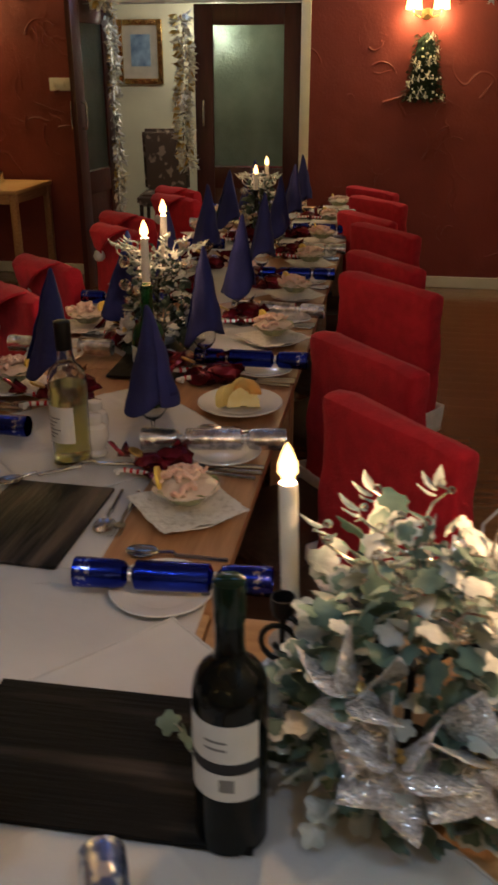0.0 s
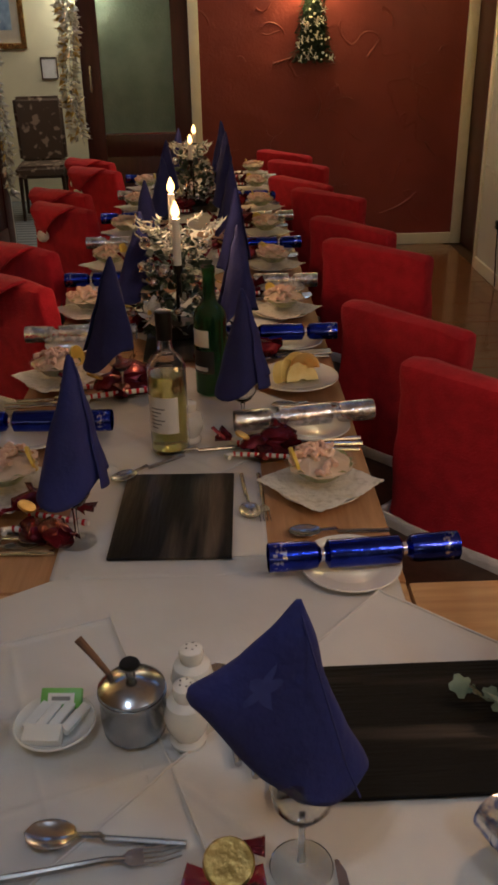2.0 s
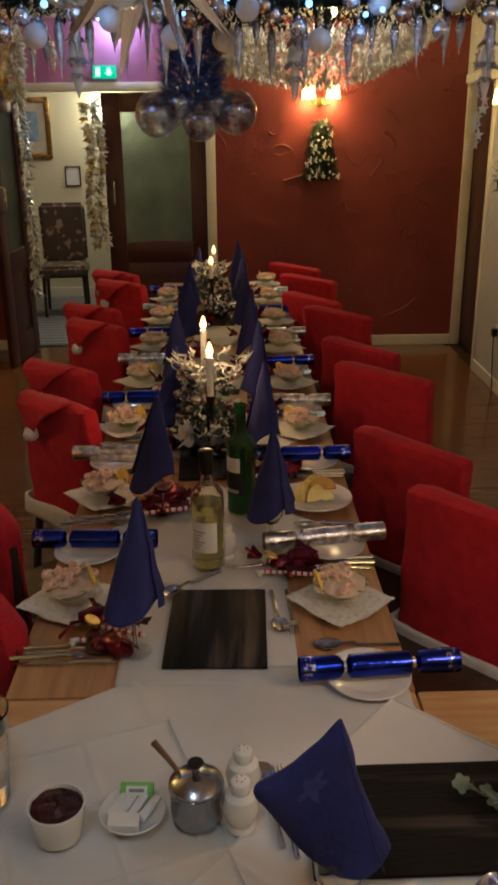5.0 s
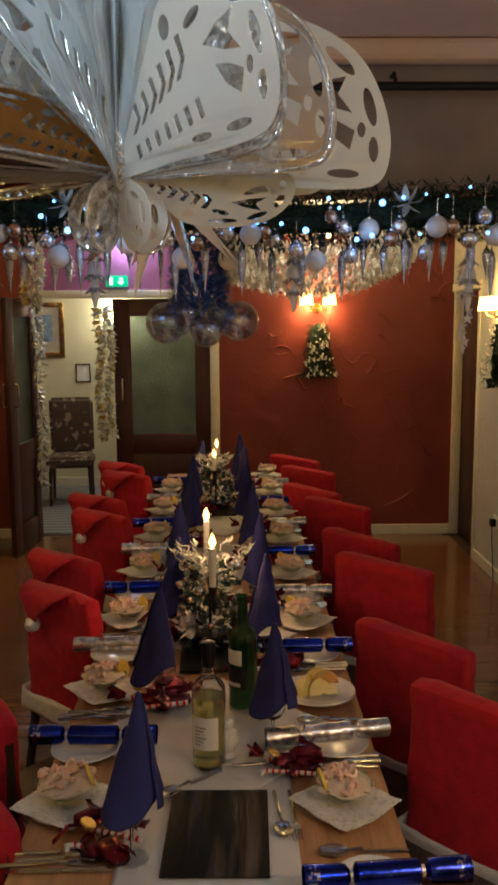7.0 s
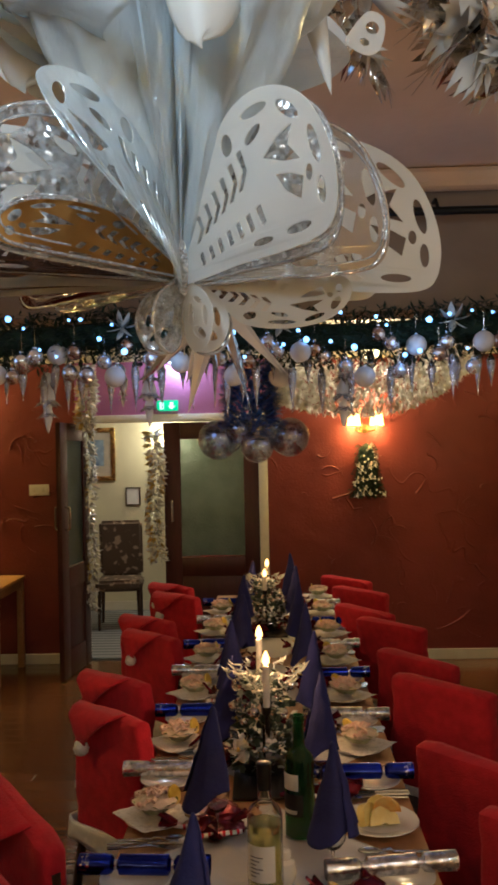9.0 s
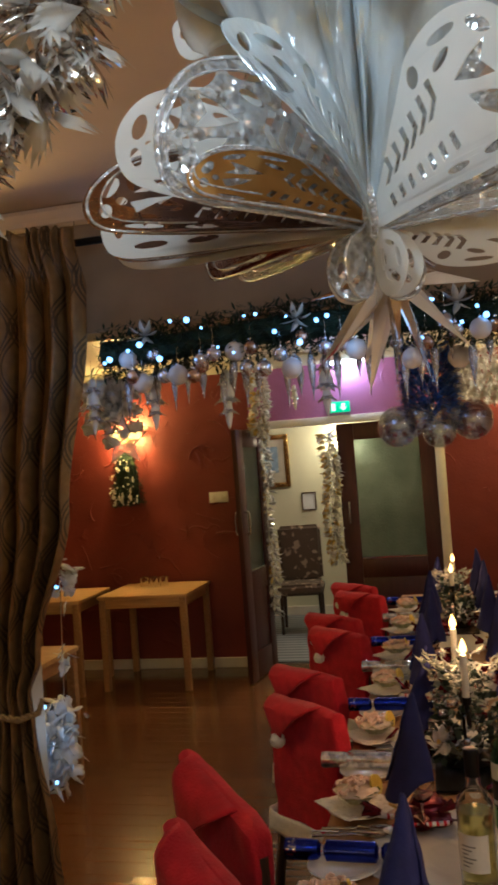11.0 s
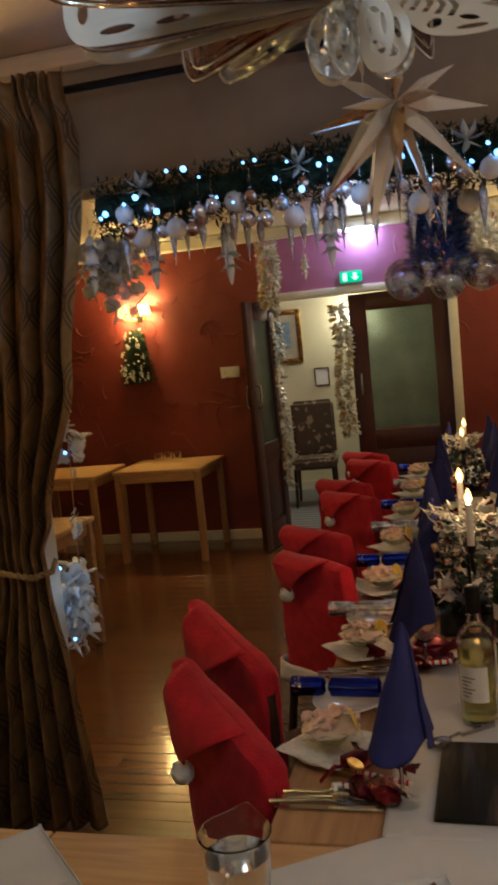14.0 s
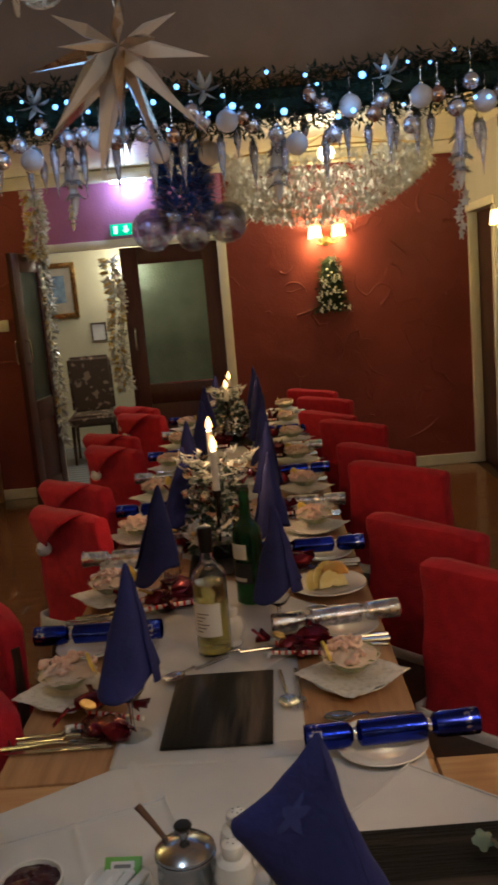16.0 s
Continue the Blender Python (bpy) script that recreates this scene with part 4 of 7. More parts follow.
# glasses, napkins, cutlery and sweets
NAP = [cone_napkin(pose(-0.705, 1.115, 0.862), 0.4), cone_napkin(pose(-0.715, 1.765, 0.862), 2.2)]
WG = wine_glass(pose(-0.705, 1.115, TT))
LG = [1.115, 1.765, 2.30, 2.88, 3.45, 4.03, 4.60]
RG = [1.555, 2.085, 2.64, 3.20, 3.78, 4.35, 4.90]
for k, y in enumerate(LG):
    x = -0.70 + rs.uniform(-0.012, 0.012)
    if k:
        copy_thing(WG, pose(x, y, TT))
    if k > 1:
        copy_thing(NAP[k % 2], pose(x, y, 0.862, rs.uniform(-4, 4), rs.uniform(-4, 4), rs.uniform(-40, 40)))
for k, y in enumerate(RG):
    x = -0.405 - 0.006 * k + rs.uniform(-0.008, 0.008)
    copy_thing(WG, pose(x, y, TT))
    copy_thing(NAP[k % 2], pose(x, y, 0.862, rs.uniform(-4, 4), rs.uniform(-4, 4), rs.uniform(-40, 40)) @ Matrix.Diagonal((0.98, 0.98, 0.92 if k == 0 else 1.02, 1)))
KN, FK, SPN = knife(pose(-0.84, 1.075, TT, 0, 0, 90)), fork(pose(-0.86, 1.10, TT, 0, 0, -88)), spoon(pose(-0.85, 1.135, TT, 0, 0, -90))
SW = [sweets(pose(-0.775, 1.15, TT, 0, 0, 70) @ Matrix.Scale(1.25, 4), 4), sweets(pose(-0.385, 1.43, TT, 0, 0, 80) @ Matrix.Scale(1.2, 4), 9)]
copy_thing(SPN, pose(-0.84, 1.112, TT + 0.004, 0, 0, -86))
for k in range(1, 7):
    y = LY[k] + 0.0
    copy_thing(KN, pose(-0.87, y - 0.135, TT + 0.001, 0, 0, 90 + rs.uniform(-3, 3)))
    copy_thing(FK, pose(-0.87, y - 0.155, TT + 0.001, 0, 0, -90 + rs.uniform(-3, 3)))
    copy_thing(SPN, pose(-0.86, y - 0.115, TT + 0.001, 0, 0, -90 + rs.uniform(-3, 3)))
    copy_thing(SW[k % 2], pose(-0.72 + rs.uniform(-0.02, 0.02), y - 0.10, TT, 0, 0, rs.uniform(40, 110)) @ Matrix.Scale(1.25, 4))
for k in range(8):
    y = RY[k]
    copy_thing(KN, pose(-0.25, y + 0.195, TT + 0.001, 0, 0, 90 + rs.uniform(-3, 3)))
    copy_thing(KN, pose(-0.25, y + 0.215, TT + 0.001, 0, 0, 90 + rs.uniform(-3, 3)))
    copy_thing(FK, pose(-0.26, y + 0.175, TT + 0.001, 0, 0, 90 + rs.uniform(-3, 3)))
    copy_thing(SPN, pose(-0.245, y - 0.155, TT + 0.001, 0, 0, 90 + rs.uniform(-3, 3)))
    if 0 < k < 7:
        copy_thing(SW[(k + 1) % 2], pose(-0.42 + rs.uniform(-0.02, 0.02), y + 0.19, TT, 0, 0, rs.uniform(50, 120)) @ Matrix.Scale(1.2, 4))
copy_thing(SPN, pose(-0.405, 1.255, TT, 0, 0, 185))
copy_thing(FK, pose(-0.375, 1.245, TT, 0, 0, 182))
copy_thing(SPN, pose(-0.60, 1.378, TT + 0.004, 0, 0, 130))
copy_thing(SPN, pose(-0.50, 1.45, TT + 0.004, 0, 0, 100))

bottle(pose(-0.560, 1.472, TT + 0.003, 0, 0, 6) @ Matrix.Diagonal((1.08, 1.08, 1.0, 1)), "white")
bottle(pose(-0.474, 1.79, TT + 0.003, 0, 0, -22) @ Matrix.Diagonal((1.06, 1.06, 1.03, 1)), "green")
bottle(pose(-0.045, 0.562, TT + 0.006) @ Matrix.Diagonal((1.04, 1.04, 1.045, 1)), "red")
bottle(pose(-1.382, 0.712, TT + 0.006), "open")

# the near table
copy_thing(WG, pose(-0.368, 0.447, TT + 0.008))
t = thing("paper_napkin", pose(-0.374, 0.452, 0.877), "navy blue paper napkin with one corner flared out", "napkin", "folded napkins")


def edge(v, pts):
    for (v0, x0), (v1, x1) in zip(pts, pts[1:]):
        if v <= v1:
            return x0 + (x1 - x0) * (v - v0) / (v1 - v0)
    return pts[-1][1]


def flared(u, v):
    left = edge(v, ((0, -0.002), (0.30, -0.058), (0.47, -0.104), (0.52, -0.106), (0.72, -0.068), (0.90, -0.040), (1.0, -0.012)))
    right = edge(v, ((0, 0.002), (0.35, 0.026), (0.7, 0.056), (0.90, 0.074), (0.96, 0.066), (1.0, 0.046)))
    a = u * math.tau
    q = 0.5 - 0.5 * math.cos(a)
    x = left + (right - left) * q
    y = -math.sin(a) * 0.040 * v ** 0.8
    z = 0.224 * (1 - v) + 0.012 * math.sin(q * 3.1) * v
    p = Vector((x, y, z))
    return p + wob(p, 16, 0.006, 3.0)


part("cone", grid(B(), 56, 30, flared, True), NAVY, t, solid=0.0012)
part("crease", tube(B(), [(0.0, -0.002, 0.222), (0.02, -0.026, 0.15), (0.045, -0.034, 0.055), (0.06, -0.030, 0.01)], 0.0012, 5), NAVY, t)
STAR_PRINT = mat("pale_navy_print", (0.050, 0.058, 0.215), (0.034, 0.040, 0.178), rough=0.85, scale=60)


def printed_star(u, v):
    """A five-pointed star laid on the front of the flared napkin."""
    a = u * math.tau
    k = abs(((u * 5) % 1.0) * 2 - 1)
    reach = 0.42 + 0.58 * k ** 1.2
    q, w = 0.46 + 0.17 * v * reach * math.sin(a), 0.40 - 0.12 * v * reach * math.cos(a)
    return flared(math.acos(1 - 2 * q) / math.tau, w) + Vector((0, -0.0016, 0.0004))


part("star_print", grid(B(), 60, 6, printed_star, True), STAR_PRINT, t, "faint pale star printed on the paper")
t = thing("sauce_pot", pose(-0.772, 0.625, TT + 0.008), "white china pot full of dark cranberry sauce", "pot")
part("pot", lathe(B(), [(0, 0), (0.030, 0), (0.036, 0.006), (0.043, 0.055), (0.044, 0.062), (0.041, 0.062), (0.039, 0.050), (0.0, 0.048)], 32), CHINA, t)
part("sauce", grid(B(), 24, 8, lambda u, v: Vector((0.0395 * v * math.cos(u * math.tau), 0.0395 * v * math.sin(u * math.tau), 0.056 + 0.006 * (1 - v * v) + 0.008 * noise.noise(Vector((v * 4 * math.cos(u * 6.28), v * 4 * math.sin(u * 6.28), 3))))), True), JAM, t, "dark red cranberry sauce")
t = thing("saucer", pose(-0.663, 0.655, TT + 0.008), "white saucer of sachets and wrapped portions", "saucer")
part("dish", lathe(B(), [(0, 0.004), (0.030, 0.003), (0.046, 0.012), (0.052, 0.018), (0.050, 0.020), (0.044, 0.015), (0.029, 0.007), (0, 0.007)], 36), CHINA, t)
for k, (dx, dy, a, mt, nm) in enumerate(((-0.024, 0.008, 66, PAPER, "sachet"), (-0.008, 0.010, 68, PAPER, "sachet"), (0.009, 0.010, 66, PAPER, "sachet"), (0.026, 0.002, 62, PAPER, "sachet"), (-0.010, -0.026, -4, CHINA, "wrapped_portion"), (0.004, 0.034, -3, GREEN_PACK, "green_sachet"))):
    s = (0.05, 0.013, 0.010) if nm == "sachet" else ((0.048, 0.024, 0.018) if nm == "wrapped_portion" else (0.054, 0.026, 0.008))
    o = part(nm, box(B(), 0, 0, 0, *s, 0.002, pose(dx, dy, 0.024 if nm == "green_sachet" else 0.019, 40 if nm == "green_sachet" else 14, 0, a)), mt, t)
    if nm == "green_sachet":
        part("printed_panel", box(B(), 0, -0.001, 0.0044, 0.034, 0.014, 0.0010, 0, pose(dx, dy, 0.024, 40, 0, a)), PAPER, o)
        part("printed_bar", box(B(), 0, -0.001, 0.0052, 0.024, 0.005, 0.0008, 0, pose(dx, dy, 0.024, 40, 0, a)), INK, o)
POT_STEEL = mat("pot_steel", (0.46, 0.48, 0.52), (0.36, 0.38, 0.42), rough=0.2, metal=1.0, scale=20, bump=0.06, bump_scale=30)
t = thing("mustard_pot", pose(-0.562, 0.655, TT + 0.008) @ Matrix.Diagonal((1.05, 1.05, 1.0, 1)), "polished steel condiment pot with a lid and spoon", "pot")
part("body", lathe(B(), [(0, 0), (0.033, 0), (0.038, 0.006), (0.040, 0.03), (0.039, 0.058), (0.041, 0.061), (0.041, 0.066), (0.037, 0.067), (0, 0.067)], 36), POT_STEEL, t)
lid = part("lid", lathe(B(), [(0.040, 0.067), (0.040, 0.071), (0.030, 0.080), (0.012, 0.085), (0.006, 0.087), (0.005, 0.096), (0.010, 0.103), (0, 0.103)], 36), POT_STEEL, t)
part("knob", lathe(B(), [(0, 0.102), (0.011, 0.102), (0.0125, 0.105), (0.011, 0.108), (0, 0.109)], 24), BLACK_IRON, lid, "dark flat knob")
part("spoon_handle", tube(B(), [(-0.024, 0.012, 0.074), (-0.045, 0.024, 0.098), (-0.064, 0.034, 0.118)], 0.0035, 8, 1.6), mat("dull_bronze", (0.17, 0.10, 0.07), (0.10, 0.06, 0.045), rough=0.4, metal=0.5, scale=30), t, "thin spoon handle rising from the lid")
shaker = None
for x, y in ((-0.494, 0.632), (-0.489, 0.700), (-0.518, 1.505), (-0.545, 1.585)):
    if shaker is None:
        shaker = thing("salt_shaker", pose(x, y, TT + 0.008), "white china salt shaker shaped like a small urn", "shaker", "salt and pepper")
        part("body", lathe(B(), [(0, 0), (0.022, 0), (0.023, 0.006), (0.018, 0.012), (0.026, 0.028), (0.029, 0.045), (0.024, 0.064), (0.014, 0.070), (0.015, 0.073), (0.0165, 0.082), (0.015, 0.089), (0.010, 0.0925), (0, 0.0935)], 32), CHINA, shaker)
        for k in range(5):
            part("hole", lathe(B(), [(0, 0.0), (0.0014, 0.0), (0, 0.0004)], 8, pose(0.007 * math.cos(k * 1.257), 0.007 * math.sin(k * 1.257), 0.0932)), BLACK_IRON, shaker)
    else:
        copy_thing(shaker, pose(x, y, TT + 0.008))
copy_thing(SPN, pose(-0.58, 0.485, TT + 0.009, 0, 0, 84))
copy_thing(FK, pose(-0.585, 0.455, TT + 0.009, 0, 0, -82))
copy_thing(SPN, pose(-0.372, 0.325, TT + 0.009, 0, 0, 4))
copy_thing(KN, pose(-0.328, 0.345, TT + 0.009, 0, 0, 2))
copy_thing(FK, pose(-0.749, 0.372, TT + 0.009, 0, 0, 0))
copy_thing(FK, pose(-0.782, 0.365, TT + 0.009, 0, 0, 3))
copy_thing(SPN, pose(-0.446, 0.675, TT + 0.009, 0, 0, 9))
copy_thing(FK, pose(-0.424, 0.665, TT + 0.009, 0, 0, 7))
copy_thing(SPN, pose(-0.405, 0.325, TT + 0.010, 0, 0, 2))
RED_TRAY = mat("red_tray_plastic", (0.30, 0.02, 0.04), (0.20, 0.01, 0.03), rough=0.12, scale=20, coat=0.5, transmit=0.25)
t = thing("sweet_parcel", pose(-0.452, 0.375, TT + 0.009, 0, 0, -3), "red tray of chocolates, candy canes and a gold coin", "sweets", "sweet parcels")
tray = B()
grid(tray, 4, 8, lambda u, v: Vector(((u - 0.5) * (0.125 - 0.045 * v), -0.085 + 0.15 * v, 0.006 + 0.012 * abs(2 * u - 1) ** 3)))
part("tray", tray, RED_TRAY, t, "clear red plastic tray", solid=0.002)
part("chocolate_coin", lathe(B(), [(0, 0), (0.025, 0), (0.027, 0.002), (0.025, 0.005), (0, 0.005)], 28, pose(0.005, 0.052, 0.034, 18, 4, 0)), GOLD_FOIL, t, "gold foil coin")
for dx, dy, mt, q in ((0.0, 0.005, RED_FOIL, 0.020), (0.004, -0.030, CANE_WHITE, 0.012), (-0.022, -0.012, BLUE_FOIL, 0.012), (0.020, -0.008, GOLD_FOIL, 0.012), (0.0, -0.050, RED_FOIL, 0.016), (0.034, 0.020, RED_FOIL, 0.014)):
    w_ = B()
    bmesh.ops.create_icosphere(w_, subdivisions=3, radius=q, matrix=Matrix.Translation((dx, dy, 0.022)) @ Matrix.Diagonal((0.9, 1.3, 0.8, 1)))
    for v in w_.verts:
        v.co += wob(v.co, 90, 0.005, dx * 100)
    part("wrapped_sweet", w_, mt, t)
for s_ in (-1, 1):
    cane = [(s_ * (0.012 + 0.0028 * i), 0.0 - 0.010 * i, 0.034) for i in range(9)]
    c = part("candy_cane", tube(B(), cane, 0.005, 8), CANE_WHITE, t, "red and white striped candy cane")
    st = B()
    for i in range(8):
        p0, p1 = Vector(cane[i]), Vector(cane[i + 1])
        tube(st, [p0, p0.lerp(p1, 0.45)], 0.0054, 8)
    part("stripe", st, CANE_RED, c)
part("wrapper_twist", grid(B(), 6, 4, lambda u, v: Vector((0.012 + 0.030 * u, 0.078 + 0.020 * (v - 0.5) * (0.5 + u), 0.030 + 0.006 * math.sin(v * 12)))), RED_FOIL, t, solid=0.0006)
copy_thing(SP, pose(-0.585, 0.285, TT + 0.008))
copy_thing(DO, pose(-0.585, 0.285, TT + 0.026, 0, 0, 38))
copy_thing(BOWLS[1], pose(-0.588, 0.282, TT + 0.033, 0, 0, 60))
copy_thing(LEM, pose(-0.538, 0.300, TT + 0.083, 68, 0, 80))
SILVER_PRINT = mat("printed_silver_foil", (0.86, 0.88, 0.92), (0.20, 0.26, 0.55), rough=0.2, metal=0.8, scale=46, contrast=(0.46, 0.56), bump=0.3, bump_scale=30)
cracker(pose(-0.100, 0.332, TT + 0.048, 0, 0, -67), SILVER_PRINT, "silver Christmas cracker printed with blue swirls", 5)
copy_thing(SP, pose(-0.092, 0.30, TT + 0.008))
WATER = mat("water", (0.96, 0.98, 0.97), (0.95, 0.97, 0.96), rough=0.01, transmit=1.0, ior=1.33)
t = thing("water_jug", pose(-0.905, 0.70, TT + 0.005), "clear glass jug with a looped handle, nearly full of water", "jug")
prof = [(0, 0.0), (0.036, 0.0), (0.040, 0.004), (0.043, 0.05), (0.048, 0.12), (0.0525, 0.172), (0.0545, 0.176), (0.0525, 0.178), (0.0495, 0.172), (0.0452, 0.12), (0.0402, 0.05), (0.036, 0.010), (0, 0.010)]
body = lathe(B(), prof, 44)
for v in body.verts:
    if v.co.z > 0.13:
        a_ = math.atan2(v.co.y, v.co.x)
        lip = math.exp(-((abs(a_) - 1.57) / 0.35) ** 2) if a_ > 0 else 0.0
        v.co += Vector((0, 0.016, 0.006)) * lip * (v.co.z - 0.13) / 0.048
part("body", body, GLASS, t)
part("water", lathe(B(), [(0, 0.0105), (0.0355, 0.0105), (0.0398, 0.05), (0.0448, 0.12), (0.0472, 0.143), (0, 0.143)], 40), WATER, t, "clear water")
part("handle", tube(B(), [(0.006, -0.048, 0.150), (0.008, -0.066, 0.154), (0.010, -0.080, 0.140), (0.010, -0.082, 0.105), (0.009, -0.072, 0.075), (0.006, -0.042, 0.058)], 0.0058, 10), GLASS, t, "looped glass handle")

# ---- candles and flowers ----
LEAF_GREEN = mat("ivy_green", (0.17, 0.25, 0.20), (0.075, 0.125, 0.10), rough=0.5, scale=20, bump=0.2, bump_scale=60)
LEAF_DARK = mat("dark_ivy", (0.045, 0.075, 0.055), (0.018, 0.034, 0.026), rough=0.45, scale=20, bump=0.2, bump_scale=60)
LEAF_PALE = mat("frosted_leaf", (0.62, 0.62, 0.58), (0.34, 0.39, 0.35), rough=0.6, scale=25, bump=0.3, bump_scale=80)
SILVER_PETAL = glitter("glitter_silver", (0.95, 0.95, 0.97))
THIN_FOIL = mat("thin_foil", (0.80, 0.77, 0.74), (0.62, 0.58, 0.54), rough=0.12, metal=1.0, scale=14, bump=0.3, bump_scale=40)
BEAD = mat("clear_bead", (0.9, 0.9, 0.92), (0.9, 0.9, 0.92), rough=0.03, transmit=1.0, ior=1.5)
WIRE = mat("silver_wire", (0.7, 0.66, 0.62), rough=0.25, metal=1.0)


def leaf(bm, m, ln, wd, curl=0.3, n=4):
    """A pointed leaf along +y from the origin of m."""
    rows = []
    for j in range(n + 1):
        v = j / n
        w_ = wd * math.sin(math.pi * min(1, 0.12 + 0.88 * v)) * (1 - 0.2 * v)
        z = curl * ln * v * v
        rows.append([bm.verts.new(m @ Vector((s * w_ / 2, ln * v, z - abs(s) * 0.15 * w_))) for s in (-1, 0, 1)])
    for a, b in zip(rows, rows[1:]):
        for i in range(2):
            bm.faces.new((a[i], a[i + 1], b[i + 1], b[i]))


def lobed(bm, m, s):
    """An ivy leaf with five points."""
    c = bm.verts.new(m @ Vector((0, 0.3 * s, 0.06 * s)))
    vs = []
    for i in range(15):
        a = math.tau * (i + 0.5) / 15
        q = 0.40 + 0.085 * math.cos(5 * a) + 0.09 * math.cos(a)
        x, y = q * math.sin(a), 0.36 + q * math.cos(a)
        vs.append(bm.verts.new(m @ Vector((x * s, y * s, -0.20 * s * abs(x) - 0.10 * s * y * y))))
    for i in range(len(vs)):
        bm.faces.new((c, vs[i], vs[(i + 1) % len(vs)]))


def aim(p, d, spin=0.0):
    """A pose at p whose +y runs along d."""
    return Matrix.Translation(p) @ Vector(d).to_track_quat("Y", "Z").to_matrix().to_4x4() @ pose(0, 0, 0, 0, spin, 0)


sp = B()
bmesh.ops.create_icosphere(sp, subdivisions=2, radius=0.005)
BEAD_ME = bpy.data.meshes.new("bead")
sp.to_mesh(BEAD_ME)
sp.free()
BEAD_ME.shade_smooth()
BEAD_ME.materials.append(BEAD)


def candelabra(m, seed, height=1.0, az=1.0, n=420, flowers=10, fat=1.0):
    """A low black iron holder along x, with a mound of frosted ivy, silver petals and beaded wires."""
    r = random.Random(seed)
    t = thing("flower_arrangement", m, "frosted ivy and silver poinsettias round a black iron candle holder", "flowers", "table flowers")
    part("base", lathe(B(), [(0, 0), (0.075, 0), (0.078, 0.006), (0.06, 0.02), (0.05, 0.035), (0, 0.035)], 28), BLACK_IRON, t, "low black iron base")
    for s in (-1, 1):
        arm = [(0, 0, 0.03), (0, 0, 0.16 * az)] + [(s * 0.148 * q, 0, 0.16 * az + 0.05 * math.sin(q * 3.1)) for q in (0.25, 0.5, 0.75, 1.0)] + [(s * 0.148, 0, 0.222 * az)]
        part("arm", tube(B(), arm, 0.005, 8), BLACK_IRON, t)
        scroll = []
        for k in range(26):
            a = k * 0.42
            q = 0.036 * (1 - k / 34)
            scroll.append((s * (0.148 + q * math.cos(a + 1.5)), -0.004, 0.178 * az + q * math.sin(a + 1.5)))
        part("scroll", tube(B(), scroll, 0.0036, 6), BLACK_IRON, t, "curled iron scroll under a candle")
        part("cup", lathe(B(), [(0, 0.215), (0.011, 0.215), (0.013, 0.222), (0.0145, 0.238), (0.0125, 0.238), (0.0115, 0.224), (0, 0.224)], 20, pose(s * 0.148, 0, 0.222 * (az - 1))), BLACK_IRON, t)
    pale, green, silver = B(), B(), B()
    for k in range(n):
        a, e = r.uniform(0, 6.28), math.asin(r.random())
        rad = r.uniform(0.07, 0.118)
        p = Vector((fat * rad * math.cos(a) * math.cos(e) * 1.05, fat * rad * math.sin(a) * math.cos(e), 0.022 + 0.30 * height * math.sin(e) * rad / 0.118))
        d = Vector((math.cos(a), math.sin(a), r.uniform(-0.5, 0.8)))
        m_, s_ = aim(p, d, r.uniform(-70, 70)), r.uniform(0.022, 0.042) * (1.15 if fat > 1 else 1.0)
        if k % 4 == 0 and fat <= 1:
            leaf(green, m_, s_ * 1.1, s_ * 0.6)
        else:
            lobed(pale if (k % 8 == 1 if fat <= 1 else k % 4 in (1, 2)) else silver if fat <= 1 and k % 6 == 3 else green, m_, s_)
            if k % 4 == 1 and fat > 1:
                lobed(green, m_ @ Matrix.Translation((0, 0.12 * s_, 0.0016)), s_ * 0.72)
    part("frosted_leaves", pale, LEAF_PALE, t, "pale frosted ivy leaves")["kind"] = "stuff"
    part("green_leaves", green, LEAF_GREEN if fat > 1 else LEAF_DARK, t, "dull green ivy leaves")["kind"] = "stuff"
    if fat <= 1:
        part("silver_leaves", silver, THIN_FOIL, t, "dark shining silver leaves")["kind"] = "stuff"
        for k in range(22):
            a, zz, q = k * 2.4, r.uniform(0.05, 0.27 * height), r.uniform(0.010, 0.019)
            b_ = B()
            bmesh.ops.create_icosphere(b_, subdivisions=3, radius=q, matrix=Matrix.Translation((fat * 0.128 * math.cos(a) * (1.1 - zz), fat * 0.128 * math.sin(a) * (1.1 - zz), zz)))
            part("glass_ball", b_, (BEAD, THIN_FOIL)[k % 2], t, ("clear glass ball", "mirrored silver ball")[k % 2])
    for k in range(flowers):
        a = k * 2.4 + r.uniform(-0.2, 0.2)
        zz = 0.055 + (0.045 if fat > 1 else 0.028) * height * (k % 4)
        c = Vector((fat * (0.132 - 0.012 * (k % 4)) * math.cos(a), fat * (0.132 - 0.012 * (k % 4)) * math.sin(a), zz))
        out = Vector((math.cos(a), math.sin(a), 0.25))
        f = B()
        for j in range(6):
            b_ = j * 1.047
            side = out.orthogonal().normalized()
            up = out.cross(side).normalized()
            d = side * math.cos(b_) + up * math.sin(b_) + out.normalized() * 0.35
            leaf(f, aim(c, d, r.uniform(-30, 30)), r.uniform(0.052, 0.072) * fat, (0.050 if fat <= 1 else 0.060) * fat, 0.15, 6)
        o = part("poinsettia", f, SILVER_PETAL, t, "glittering silver poinsettia", solid=0.0008)
        hb = B()
        for j in range(4):
            bmesh.ops.create_icosphere(hb, subdivisions=1, radius=0.005, matrix=Matrix.Translation(c + out.normalized() * 0.010 + Vector((r.uniform(-.008, .008), r.uniform(-.008, .008), r.uniform(-.008, .008)))))
        part("stamen", hb, GOLD_FOIL, o)
